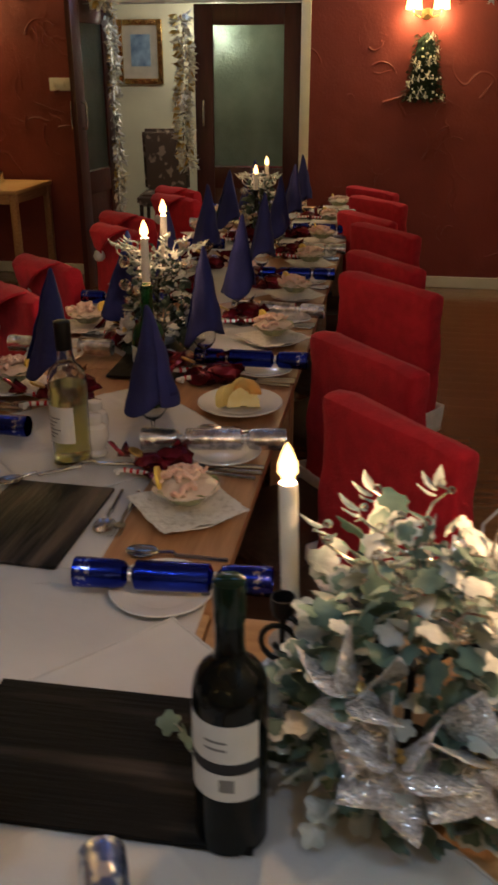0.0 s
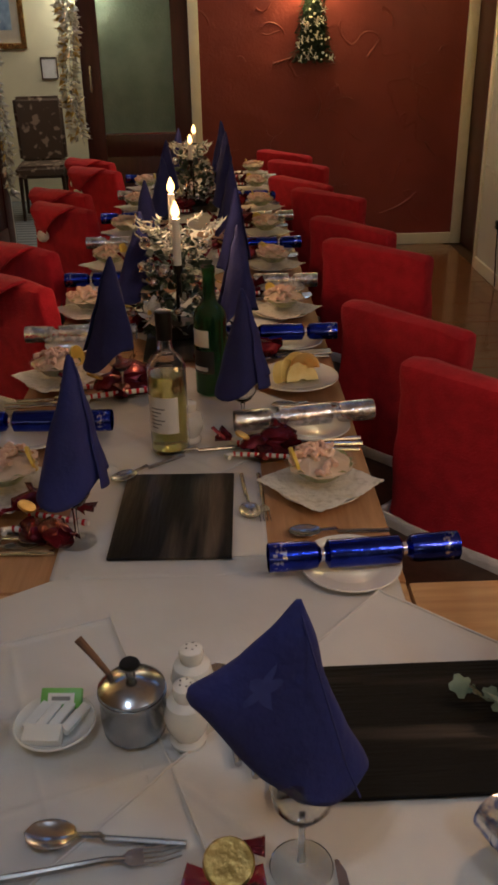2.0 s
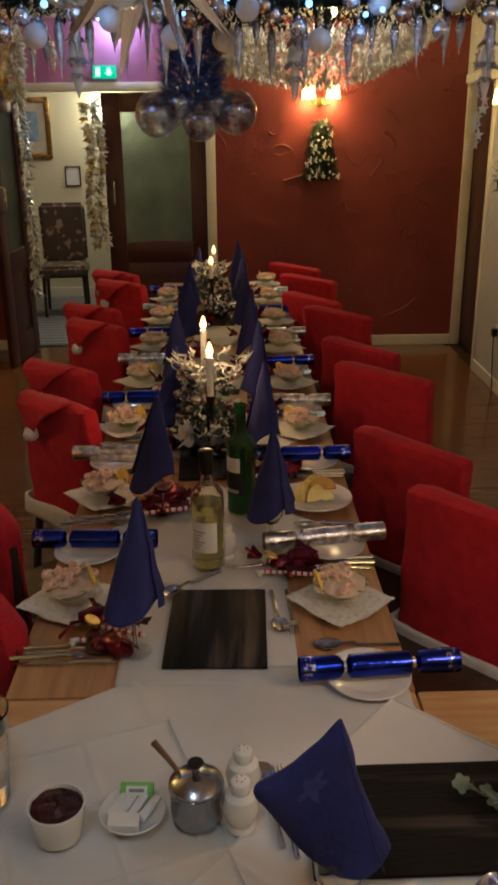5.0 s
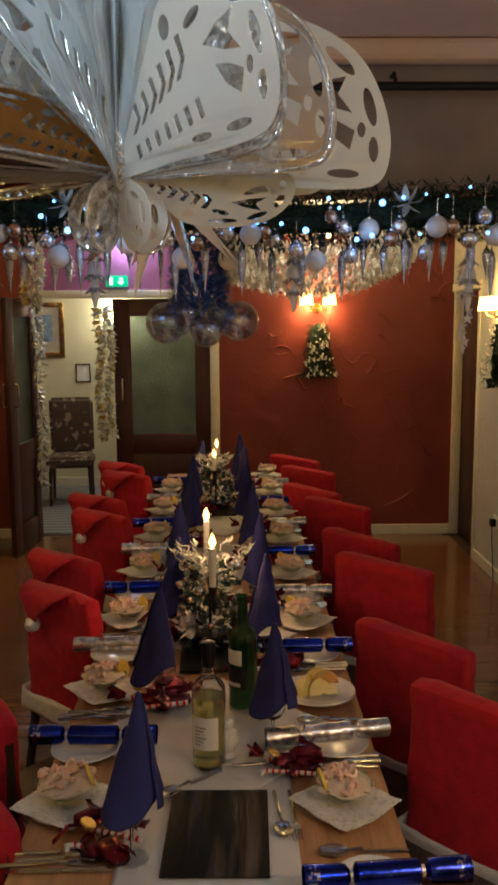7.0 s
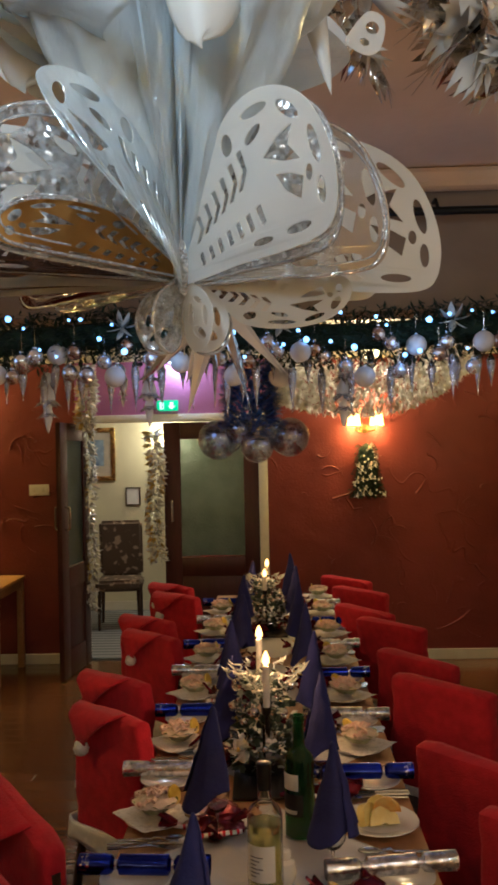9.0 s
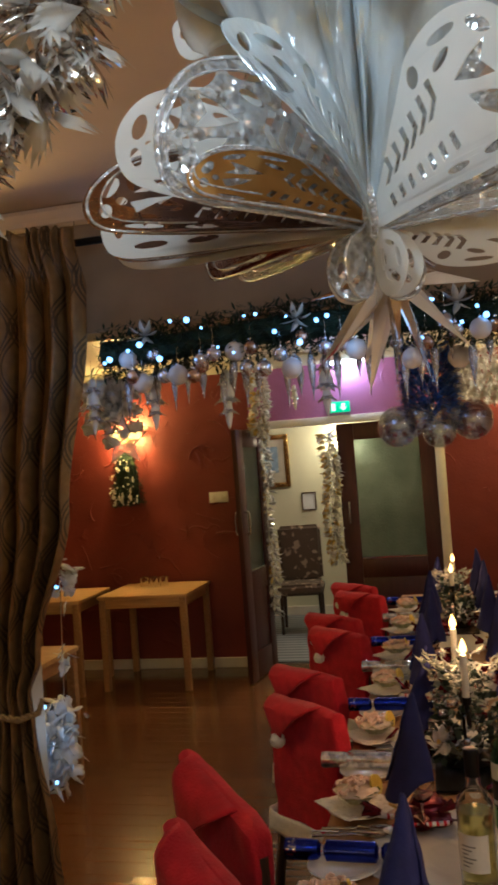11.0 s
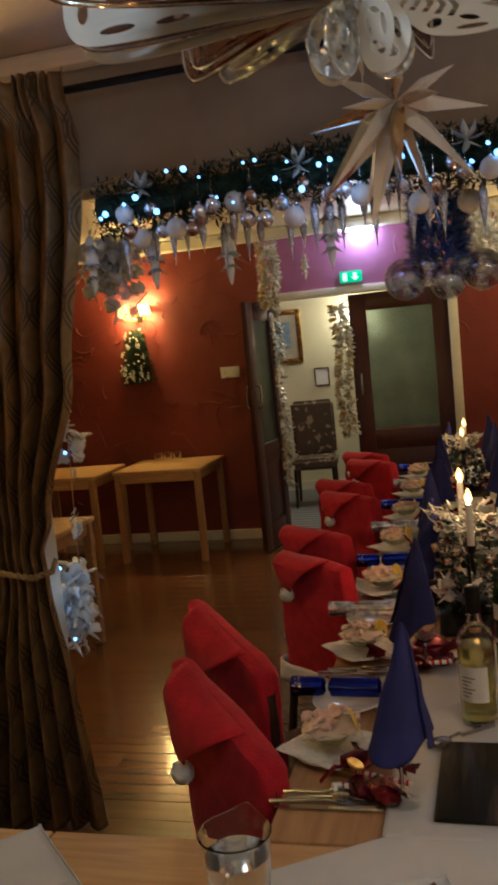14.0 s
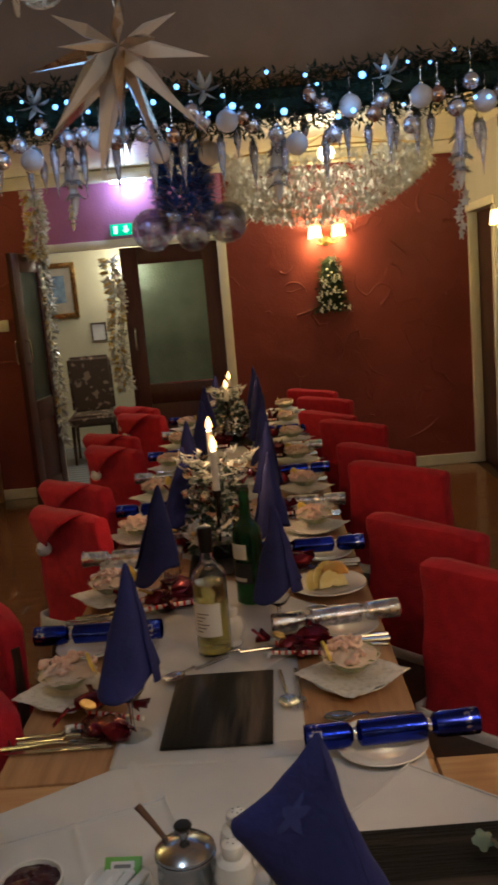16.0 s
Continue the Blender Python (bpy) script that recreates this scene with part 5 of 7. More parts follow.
    for k in range(9 if fat > 1 else 15):
        a = k * 0.7 + r.uniform(-0.2, 0.2)
        q = r.uniform(0.05, 0.10) * fat * (0.6 if fat > 1 and math.cos(a) < -0.1 else 1.0)
        h = 0.30 * height
        pts = []
        for i in range(12):
            v = i / 11
            pts.append((q * math.cos(a) * (0.4 + 1.2 * v) + 0.012 * math.sin(v * 14 + k), q * math.sin(a) * (0.4 + 1.2 * v) + 0.012 * math.cos(v * 14 + k), h * 0.78 + 0.075 * height * v + 0.01 * math.sin(v * 9)))
        o = part("twig", tube(B(), pts, 0.0016 if fat > 1 else 0.0026, 5), WIRE if fat > 1 else LEAF_PALE, t, "curled silver wire with beads" if fat > 1 else "curled frosted white twig with beads")
        for i in range(3, 12, 2):
            b1 = new("bead", BEAD_ME)
            b1.parent = o
            b1.location = Vector(pts[i]) + Vector((0.005, 0, 0.004))
        tipb = B()
        for i in range(3):
            leaf(tipb, aim(Vector(pts[-1]) - Vector((0, 0, 0.006)) * i, (math.cos(a + i), math.sin(a + i), 0.4)), 0.028, 0.013, 0.2)
        part("white_bud", tipb, LEAF_PALE, o, solid=0.001)
    return t


def candle(m, height, watts, label="lit white dinner candle"):
    t = thing("candle", m, label, "candle", "dinner candles")
    part("wax", lathe(B(), [(0, 0), (0.0105, 0), (0.0105, height - 0.006), (0.0095, height - 0.001), (0.006, height - 0.003), (0, height - 0.004)], 24), WAX, t)
    part("wick", tube(B(), [(0, 0, height - 0.005), (0.001, 0, height + 0.005)], 0.0009, 6), BLACK_IRON, t)
    part("flame", lathe(B(), [(0, height + 0.001), (0.006, height + 0.004), (0.0110, height + 0.012), (0.0106, height + 0.022), (0.0066, height + 0.034), (0.0024, height + 0.043), (0, height + 0.047)], 20), FLAME, t, "bright candle flame").visible_shadow = False
    where = m @ Vector((0, 0, height + 0.022))
    lamp("candle_light", where, watts, CANDLE, 0.008)
    return t


candelabra(pose(0.138, 0.675, TT + 0.007, 0, 0, -6), 1, 1.06, 0.92, 640, 12, 1.2)
candelabra(pose(-0.574, 2.235, TT + 0.011, 0, 0, 95), 2, 1.0, 1.0, 330, 4, 0.82)
candelabra(pose(-0.588, 4.30, TT + 0.011, 0, 0, 88), 3, 0.92, 1.0, 300, 3, 0.78)
candle(pose(-0.004, 0.720, TT + 0.206, 0, -2, 0), 0.150, 2.2)
candle(pose(0.286, 0.690, TT + 0.212), 0.14, 2.4)
candle(pose(-0.561, 2.088, TT + 0.235), 0.135, 2.2)
candle(pose(-0.587, 2.382, TT + 0.235), 0.150, 2.2)
candle(pose(-0.593, 4.152, TT + 0.235), 0.085, 1.0)
candle(pose(-0.583, 4.448, TT + 0.235), 0.10, 1.0)

# ivy trailing over the slate board
t = thing("ivy_sprig", pose(0, 0, 0), "trailing variegated ivy sprig on the slate board", "ivy")
pale, green, st = B(), B(), []
r = random.Random(6)
for i in range(26):
    p = Vector((0.068 - 0.0078 * i, 0.655 + 0.022 * math.sin(i * 0.55), TT + 0.024 + 0.022 * abs(math.sin(i * 0.8))))
    st.append(p)
    m_, s_ = aim(p, (r.uniform(-1, 0.6), r.uniform(-1, 1), r.uniform(0.0, 0.8)), r.uniform(-40, 40)), r.uniform(0.022, 0.040)
    lobed(pale if i % 3 == 0 else green, m_, s_)
    if i % 3 == 0:
        lobed(green, m_ @ Matrix.Translation((0, 0.12 * s_, 0.001)), s_ * 0.72)
part("pale_leaves", pale, LEAF_PALE, t, "cream-edged ivy leaves")
part("green_leaves", green, LEAF_GREEN, t, "green hearts of the ivy leaves")
part("stem", tube(B(), st, 0.0013, 5), LEAF_GREEN, t)

# ---- wall lamps ----
BRASS = mat("brass", (0.62, 0.44, 0.16), (0.5, 0.34, 0.11), rough=0.28, metal=1.0, scale=20)
SHADE = mat("lit_shade", (0.85, 0.60, 0.35), (0.80, 0.55, 0.30), rough=0.8, glow=(1.0, 0.56, 0.12), power=9.0)
FIR = mat("fir_green", (0.014, 0.036, 0.016), (0.006, 0.016, 0.008), rough=0.75, scale=30)
BERRY = mat("white_berry", (0.76, 0.75, 0.70), (0.66, 0.64, 0.6), rough=0.35)


def sconce(m, seed, watts=9.0, star=False):
    """A brass bracket with two small shades, its wall on y = 0, standing out to -y."""
    t = thing("wall_lamp", m, "brass wall lamp with two lit cream shades" if not star else "brass wall lamp with lit shades behind a silver star", "wall lamp", "wall lamps")
    part("backplate", lathe(B(), [(0, 0), (0.038, 0), (0.036, 0.012), (0, 0.016)], 24, pose(0, 0, -0.06, 90, 0, 0)), BRASS, t)
    for s in (-1, 1):
        part("arm", tube(B(), [(0, -0.012, -0.06), (s * 0.04, -0.05, -0.085), (s * 0.085, -0.085, -0.07), (s * 0.093, -0.09, -0.035)], 0.005, 8), BRASS, t)
        part("candle_tube", lathe(B(), [(0.016, -0.04), (0.018, -0.036), (0.010, -0.03), (0.0095, 0.01), (0, 0.01)], 16, pose(s * 0.093, -0.09, 0)), BRASS, t)
        part("shade", lathe(B(), [(0.056, -0.036), (0.043, 0.056)], 28, pose(s * 0.093, -0.09, 0)), SHADE, t, "glowing cream fabric shade", solid=0.0015)
        p = m @ Vector((s * 0.093, -0.09, 0.060))
        lamp("sconce_light", p, watts * 1.3, WARM, 0.02)
        p = m @ Vector((s * 0.093, -0.09, -0.050))
        lamp("sconce_light", p, watts * 0.8, WARM, 0.02)
    return t


def wall_tree(m, seed, h=0.42, w_=0.15):
    """A small flat-backed fir swag with white berries, hung under a lamp."""
    r = random.Random(seed)
    t = thing("fir_swag", m, "small hanging fir tree with white berries and bows", "swag", "fir swags")
    f = B()
    lathe(f, [(0, -h), (w_ * 0.62, -h * 0.97), (w_ * 0.62, -h * 0.6), (w_ * 0.40, -h * 0.12), (0, 0.0)], 12, Matrix.Diagonal((1, 0.28, 1, 1)) @ pose(0, -0.05, 0))
    for k in range(1100):
        q = r.random() ** 0.7
        wd = w_ * (0.45 + 0.55 * q)
        a = r.uniform(0, math.pi)
        p = Vector((wd * math.cos(a) * r.uniform(0.2, 1), -0.01 - 0.07 * math.sin(a) * r.random() * (0.3 + q), -h * q))
        leaf(f, aim(p, (math.cos(a), -0.5 - r.random() * 0.4, r.uniform(-1.1, 0.1)), r.uniform(0, 180)), r.uniform(0.03, 0.055), 0.009, 0.1, 2)
    part("needles", f, FIR, t)["kind"] = "stuff"
    for k in range(54):
        q = r.random() ** 0.7
        wd = w_ * (0.45 + 0.55 * q)
        b_ = B()
        c = Vector((wd * r.uniform(-0.95, 0.95), -0.07 - 0.045 * q, -h * q))
        if k % 3:
            bmesh.ops.create_icosphere(b_, subdivisions=1, radius=r.uniform(0.007, 0.011), matrix=Matrix.Translation(c))
        else:
            for j in range(5):
                leaf(b_, aim(c, (math.cos(j * 1.257), -0.4, math.sin(j * 1.257))), 0.032, 0.019, 0.1, 3)
        part("berry" if k % 3 else "white_bow", b_, BERRY, t)
    return t


sconce(pose(0.215, FAR - 0.001, 1.965), 1)
wall_tree(pose(0.225, FAR - 0.004, 1.79), 5, 0.44, 0.145)
sconce(pose(-3.28, FAR - 0.001, 2.04), 2, 11.0)
wall_tree(pose(-3.315, FAR - 0.004, 1.90), 6, 0.47, 0.17)
sconce(pose(RIGHT - 0.001, 5.31, 1.90, 0, 0, -90), 3, 2.2)
# hidden behind the divide wall, added to light the floor on the left
sconce(pose(-2.85, 2.461, 2.0, 0, 0, 180), 9, 6.5)
wall_tree(pose(RIGHT - 0.004, 5.31, 1.78, 0, 0, -90), 7, 0.42, 0.14)
sconce(pose(-2.50, 2.279, 2.0), 4, 7.0)
# unseen wall lamp, added to brighten the ceiling and chairs on the right
sconce(pose(RIGHT - 0.001, 0.35, 2.0, 0, 0, -90), 11, 2.0)
# unseen pair behind the camera, added as warm fill for the near room
for x in (-2.3, 0.2):
    sconce(pose(x, -3.059, 2.0, 0, 0, 180), 8, 4.0)

# dimpled star hung from the leaf garland
STAR_PAPER = mat("star_film", (0.94, 0.91, 0.84), (0.80, 0.76, 0.68), rough=0.25, scale=48, bump=0.8, bump_scale=55, alpha=0.42, coat=0.5)
t = thing("star_ornament", pose(-1.695, 2.46, 1.828), "sheer dimpled white star with a silver wire rim", "star")
pts = [(0.090 * (1 if k % 2 == 0 else 0.45) * math.sin(k * math.pi / 5), 0.090 * (1 if k % 2 == 0 else 0.45) * math.cos(k * math.pi / 5)) for k in range(10)]
part("star_body", flat_poly(B(), pts, 0.010, pose(0, 0, 0, 90, 0, 0)), STAR_PAPER, t, smooth=False)
part("rim", tube(B(), [(x * 1.02, 0, z * 1.02) for x, z in pts + pts[:1]], 0.0026, 6), SILVER_FOIL, t)
part("cord", tube(B(), [(0, 0, 0.090), (-0.01, 0.03, 0.371)], 0.0012, 5), WIRE, t)

# ---- curtain ----
CURTAIN = curtain_cloth()
cur = thing("curtain", pose(0, 0, 0), "brown patterned curtain gathered by a rope tie-back", "curtain")


def cur_edges(z):
    """Left edge, right edge at a height."""
    pts = [(0.0, -2.43, -1.865), (0.55, -2.32, -1.905), (0.90, -2.20, -1.955), (1.0, -2.20, -1.965), (1.12, -2.22, -1.92), (1.6, -2.27, -1.79), (2.2, -2.31, -1.70), (2.45, -2.325, -1.688), (2.56, -2.33, -1.68)]
    for (z0, a0, b0), (z1, a1, b1) in zip(pts, pts[1:]):
        if z <= z1:
            q = (z - z0) / (z1 - z0)
            q = q * q * (3 - 2 * q)
            return a0 + (a1 - a0) * q, b0 + (b1 - b0) * q
    return pts[-1][1:]


def cur_f(u, v):
    z = 0.02 + 2.505 * v
    a, b_ = cur_edges(z)
    amp = 0.046 - 0.022 * math.exp(-((z - 0.95) / 0.2) ** 2)
    ph = u * math.tau * 7.0
    sharp = math.sin(ph + 0.5 * math.sin(ph) + 0.5 * math.sin(z * 1.7 + u * 9))
    y = 2.17 + amp * sharp + 0.012 * math.sin(u * 41 + z * 2)
    x = a + (b_ - a) * (u + 0.012 * math.cos(ph))
    q = min(1.0, max(0.0, (v - 0.93) / 0.03))
    y = y * (1 - q) + (2.135 + 0.018 * math.sin(u * 118 + 2 * math.sin(u * 31)) + 0.35 * (y - 2.17)) * q
    if v > 0.955:
        y -= 0.030 * math.sin((v - 0.955) / 0.045 * math.pi * 0.6)
    return Vector((x, min(y, 2.262), z + (0.012 * math.sin(u * 97 + 2 * math.sin(u * 23)) if v > 0.985 else 0)))


def lay(ob, nu, wide, tall, low=0.0):
    """Flat cloth measure as a map: metres across and up, by the order of the woven grid."""
    me = ob.data
    uv = me.uv_layers.new(name="cloth")
    n = len(me.vertices) // (nu + 1) - 1
    for lp in me.loops:
        j, i = divmod(lp.vertex_index, nu + 1)
        uv.data[lp.index].uv = (wide * i / nu, low + tall * j / n)


lay(part("cloth", grid(B(), 340, 140, cur_f), CURTAIN, cur, angle=80, solid=0.002), 340, 1.30, 2.53)
rope = [(-2.30, 2.23, 1.08), (-2.26, 2.13, 1.05), (-2.19, 2.085, 1.00), (-2.08, 2.08, 0.955), (-1.985, 2.095, 0.935), (-1.945, 2.16, 0.94), (-1.97, 2.235, 0.96)]
rb = B()
for s in (0, 1):
    pp = []
    for i in range(61):
        q = i / 60 * (len(rope) - 1)
        k = min(int(q), len(rope) - 2)
        p = Vector(rope[k]).lerp(Vector(rope[k + 1]), q - k)
        pp.append(p + Vector((0, 0.006 * math.cos(i * 1.3 + s * math.pi), 0.006 * math.sin(i * 1.3 + s * math.pi))))
    tube(rb, pp, 0.007, 6)
part("tie_rope", rb, mat("gold_rope", (0.30, 0.20, 0.09), (0.2, 0.13, 0.05), rough=0.8, scale=60), cur, "twisted gold rope tie-back")
t = thing("curtain_holdback", pose(-2.325, 2.278, 1.085, 90, 0, 0), "round black knob holding back the curtain rope", "holdback")
part("knob", lathe(B(), [(0, 0), (0.012, 0), (0.012, 0.03), (0.034, 0.035), (0.036, 0.045), (0.028, 0.055), (0, 0.058)], 24), BLACK_IRON, t)
t = thing("curtain_rail", pose(0, 0, 0), "black curtain rail along the beam", "curtain rail")
part("rail", tube(B(), [(-2.4, 2.19, 2.490), (1.3, 2.19, 2.490)], 0.013, 10), BLACK_IRON, t)
for x in (-2.3, -1.2, 0.0, 1.2):
    part("bracket", tube(B(), [(x, 2.19, 2.490), (x, 2.24, 2.54), (x, 2.279, 2.54)], 0.006, 6), BLACK_IRON, t)
part("hook", tube(B(), [(-2.03, 2.16, 2.52), (-2.03, 2.15, 2.58), (-2.035, 2.16, 2.60)], 0.004, 6), BLACK_IRON, t)

# ---- garland along the beam ----
GX0, GX1, GY, GZ = -1.64, 1.33, 2.225, 2.12
PEARL = mat("pearl_bauble", (0.70, 0.68, 0.66), (0.62, 0.60, 0.58), rough=0.3, scale=10, coat=0.4)
BRONZE = mat("bronze_bauble", (0.62, 0.45, 0.34), (0.5, 0.34, 0.25), rough=0.18, metal=0.9, scale=40)
ICE = mat("frosted_icicle", (0.86, 0.87, 0.90), (0.58, 0.60, 0.66), rough=0.10, metal=0.88, scale=80, bump=0.5, bump_scale=160)
LED = mat("cold_led", (0.6, 0.8, 1.0), glow=(0.22, 0.50, 1.0), power=3.4)
gar = thing("beam_garland", pose(0, 0, 0), "dark green fir garland fixed along the beam", "garland")
r = random.Random(21)
nd = B()
for k in range(15000):
    x = r.uniform(GX0, GX1)
    a = r.uniform(0, 6.28)
    q = 0.090 * math.sqrt(r.random())
    p = Vector((x, GY - 0.035 + q * 0.55 * math.cos(a), GZ + q * math.sin(a) + 0.012 * math.sin(x * 5)))
    leaf(nd, aim(p, (r.uniform(-1.4, 1.4), r.uniform(-1.0, 0.25), r.uniform(-1.1, 0.45))), r.uniform(0.02, 0.038), 0.0105, 0.15, 2)
part("fir_needles", nd, FIR, gar)["kind"] = "stuff"
part("wire_core", tube(B(), [(GX0 + (GX1 - GX0) * i / 40, GY - 0.03, GZ + 0.012 * math.sin((GX0 + (GX1 - GX0) * i / 40) * 5)) for i in range(41)], 0.042, 8), FIR, gar)
led_me = None
for k in range(64):
    x = GX0 + (GX1 - GX0) * (k + r.random()) / 64
    o = None
    if led_me is None:
        b_ = B()
        bmesh.ops.create_icosphere(b_, subdivisions=2, radius=0.0075)
        o = part("fairy_light", b_, LED, gar)
        led_me = o.data
    else:
        o = new("fairy_light", led_me)
        o.parent = gar
    o.scale = (r.choice((0.6, 0.8, 1.0, 1.3)),) * 3
    o.location = (x, GY - 0.092 - 0.03 * r.random(), GZ + r.uniform(-0.08, 0.075))
for k in range(7):
    x = GX0 + 0.2 + 0.5 * k + r.uniform(-0.1, 0.1)
    f = B()
    for j in range(7):
        leaf(f, aim((x, GY - 0.075, GZ + 0.03), (math.cos(j * 0.9), -0.45, math.sin(j * 0.9))), 0.055, 0.026, 0.15, 5)
    part("cream_flower", f, LEAF_PALE, gar, "cream paper poinsettia", solid=0.0006)


def bauble(m, rad, mt, label, cord=0.03):
    t = thing("bauble", m, label, "bauble", "hanging baubles")
    b_ = B()
    bmesh.ops.create_uvsphere(b_, u_segments=24, v_segments=14, radius=rad, matrix=Matrix.Translation((0, 0, -rad - cord)))
    part("ball", b_, mt, t)
    part("cap", lathe(B(), [(0.006, -cord - 0.004), (0.007, -cord + 0.004), (0.002, -cord + 0.006), (0, -cord + 0.006)], 12), SILVER_FOIL, t)
    part("cord", tube(B(), [(0, 0, -cord), (0, 0, 0.03)], 0.0007, 4), WIRE, t)
    return t


def icicle(m, ln, label="frosted silver icicle ornament hanging from the garland"):
    t = thing("icicle", m, label, "icicle", "hanging icicles")
    prof = [(0, 0), (0.003, -0.004)] + [((0.0120 * math.sin(math.pi * min(1, 0.06 + q ** 0.6)) ** 1.2 + 0.0015) * (1 + 0.10 * math.sin(q * 40)), -0.01 - ln * q) for q in [i / 16 for i in range(16)]] + [(0, -0.012 - ln)]
    part("spindle", lathe(B(), prof, 12), ICE, t)
    part("cord", tube(B(), [(0, 0, 0), (0, 0, 0.05)], 0.0007, 4), WIRE, t)
    return t


def drop_figure(m, s=1.0):
    """A white frosted drop in three swelling tiers with a frill at each."""
    t = thing("frosted_drop", m, "white frosted drop ornament in frilled tiers", "ornament", "frosted drops")
    prof = [(0, 0.0), (0.010, -0.006), (0.016, -0.022), (0.013, -0.038), (0.008, -0.046), (0.017, -0.060), (0.024, -0.085), (0.020, -0.106), (0.011, -0.116), (0.015, -0.130), (0.012, -0.160), (0.005, -0.190), (0, -0.200)]
    part("body", lathe(B(), [(q * s, z * s) for q, z in prof], 20), BERRY, t)
    f = B()
    rr = random.Random(4)
    for z, q, n in ((-0.030, 0.013, 9), (-0.088, 0.020, 12), (-0.128, 0.012, 9)):
        for j in range(n):
            a = j * math.tau / n + rr.uniform(-0.2, 0.2)
            leaf(f, aim((q * s * math.cos(a), q * s * math.sin(a), z * s), (math.cos(a) * 0.55, math.sin(a) * 0.55, -1.0)), rr.uniform(0.026, 0.044) * s, 0.019 * s, 0.3, 3)
    part("frill", f, ICE, t, "silver frill", solid=0.0006)["kind"] = "stuff"
    part("cord", tube(B(), [(0, 0, -0.01), (0, 0, 0.06)], 0.0007, 4), WIRE, t)
    return t


CLEAR_BALL = mat("clear_bauble", (0.86, 0.90, 0.96), (0.76, 0.80, 0.88), rough=0.05, metal=0.75, scale=30, bump=0.2, bump_scale=60)
KINDS = [bauble(pose(-1.5, GY - 0.06, 2.06), 0.032, PEARL, "matt white bauble hanging from the garland"),
         bauble(pose(-1.3, GY - 0.06, 2.09), 0.024, BRONZE, "shiny bronze bauble hanging from the garland"),
         bauble(pose(-1.15, GY - 0.06, 2.07), 0.026, SILVER_FOIL, "mirror silver bauble hanging from the garland"),
         bauble(pose(-1.0, GY - 0.06, 2.07), 0.024, CLEAR_BALL, "clear glass bauble hanging from the garland")]
for x in (-1.6, -0.85, -0.1, 0.65):
    lamp("fairy_glow", (x, GY - 0.22, 2.06), 0.55, (0.36, 0.60, 1.0), 0.1)
ICI = [icicle(pose(-1.4, GY - 0.04, 2.07), 0.16), icicle(pose(-1.2, GY - 0.04, 2.06), 0.10)]
PD = drop_figure(pose(-1.25, GY + 0.05, 2.03), 1.0)
for k in range(62):
    x = GX0 + 0.06 + (GX1 - GX0 - 0.1) * (k + r.uniform(0.1, 0.9)) / 62
    copy_thing(KINDS[k % 4], pose(x, GY - 0.05 - 0.05 * r.random(), 2.075 + r.uniform(-0.035, 0.09)))
for k in range(58):
    x = GX0 + 0.06 + (GX1 - GX0 - 0.1) * (k + r.uniform(0.1, 0.9)) / 58
    copy_thing(ICI[k % 2], pose(x, GY - 0.04 + 0.08 * r.random(), 2.07 + r.uniform(-0.05, 0.03)))
for k, x in enumerate((-1.72, -1.5, -0.92, -0.3, 0.25, 0.8)):
    copy_thing(PD, pose(x, GY + 0.04, 2.05 + r.uniform(-0.04, 0.02)))

# white paper leaves trailing down behind the curtain
t = thing("leaf_garland", pose(0, 0, 0), "white paper leaf garland hanging beside the curtain", "garland")
f, f2 = B(), B()
for k in range(620):
    small = 1.0
    if k < 330:
        c = Vector((-1.775, 2.54, 1.985)) + Vector((r.gauss(0, 0.050), r.gauss(0, 0.03), r.gauss(0, 0.055)))
        small = 0.6
    elif k < 580:
        c = Vector((-2.115, 2.60, 0.72)) + Vector((r.gauss(0, 0.036), r.gauss(0, 0.03), r.gauss(0, 0.070)))
        small = 0.9
    elif k < 608:
        c = Vector((-2.04, 2.60, 1.34)) + Vector((r.gauss(0, 0.014), r.gauss(0, 0.012), r.gauss(0, 0.05)))
        small = 0.8
    else:
        c = Vector((-2.06, 2.60, 1.02)) + Vector((r.gauss(0, 0.010), r.gauss(0, 0.010), r.gauss(0, 0.03)))
        small = 0.6
    m_ = aim(c, (r.uniform(-1, 1), r.uniform(-1, 0.6), r.uniform(-1.3, 0.2)), r.uniform(-90, 90))
    if k % 2:
        leaf(f if k % 5 else f2, m_, r.uniform(0.07, 0.11) * small, 0.022 * small, 0.2, 3)
    else:
        lobed(f, m_, r.uniform(0.065, 0.110) * small)
part("paper_leaves", f, BERRY, t, solid=0.0005)["kind"] = "stuff"
# these fairy lights and their glow are added to tint the leaves blue-white
for x, y, z in ((-2.10, 2.50, 0.86), (-2.13, 2.52, 0.70), (-2.07, 2.50, 0.58), (-2.04, 2.54, 1.30), (-1.80, 2.46, 2.03)):
    o = new("fairy_light", led_me)
    o.parent = t
    o.location = (x, y, z)
lamp("fairy_glow", (-1.98, 2.44, 0.80), 0.22, (0.40, 0.64, 1.0), 0.06)
part("foil_leaves", f2, SILVER_FOIL, t, "silver foil leaves among the paper", solid=0.0005)["kind"] = "stuff"
part("cord", tube(B(), [(-1.74, 2.54, 1.9), (-1.74, 2.52, 2.199), (-1.95, 2.55, 1.9), (-2.05, 2.60, 1.42), (-2.075, 2.60, 0.58)], 0.002, 5), WIRE, t)

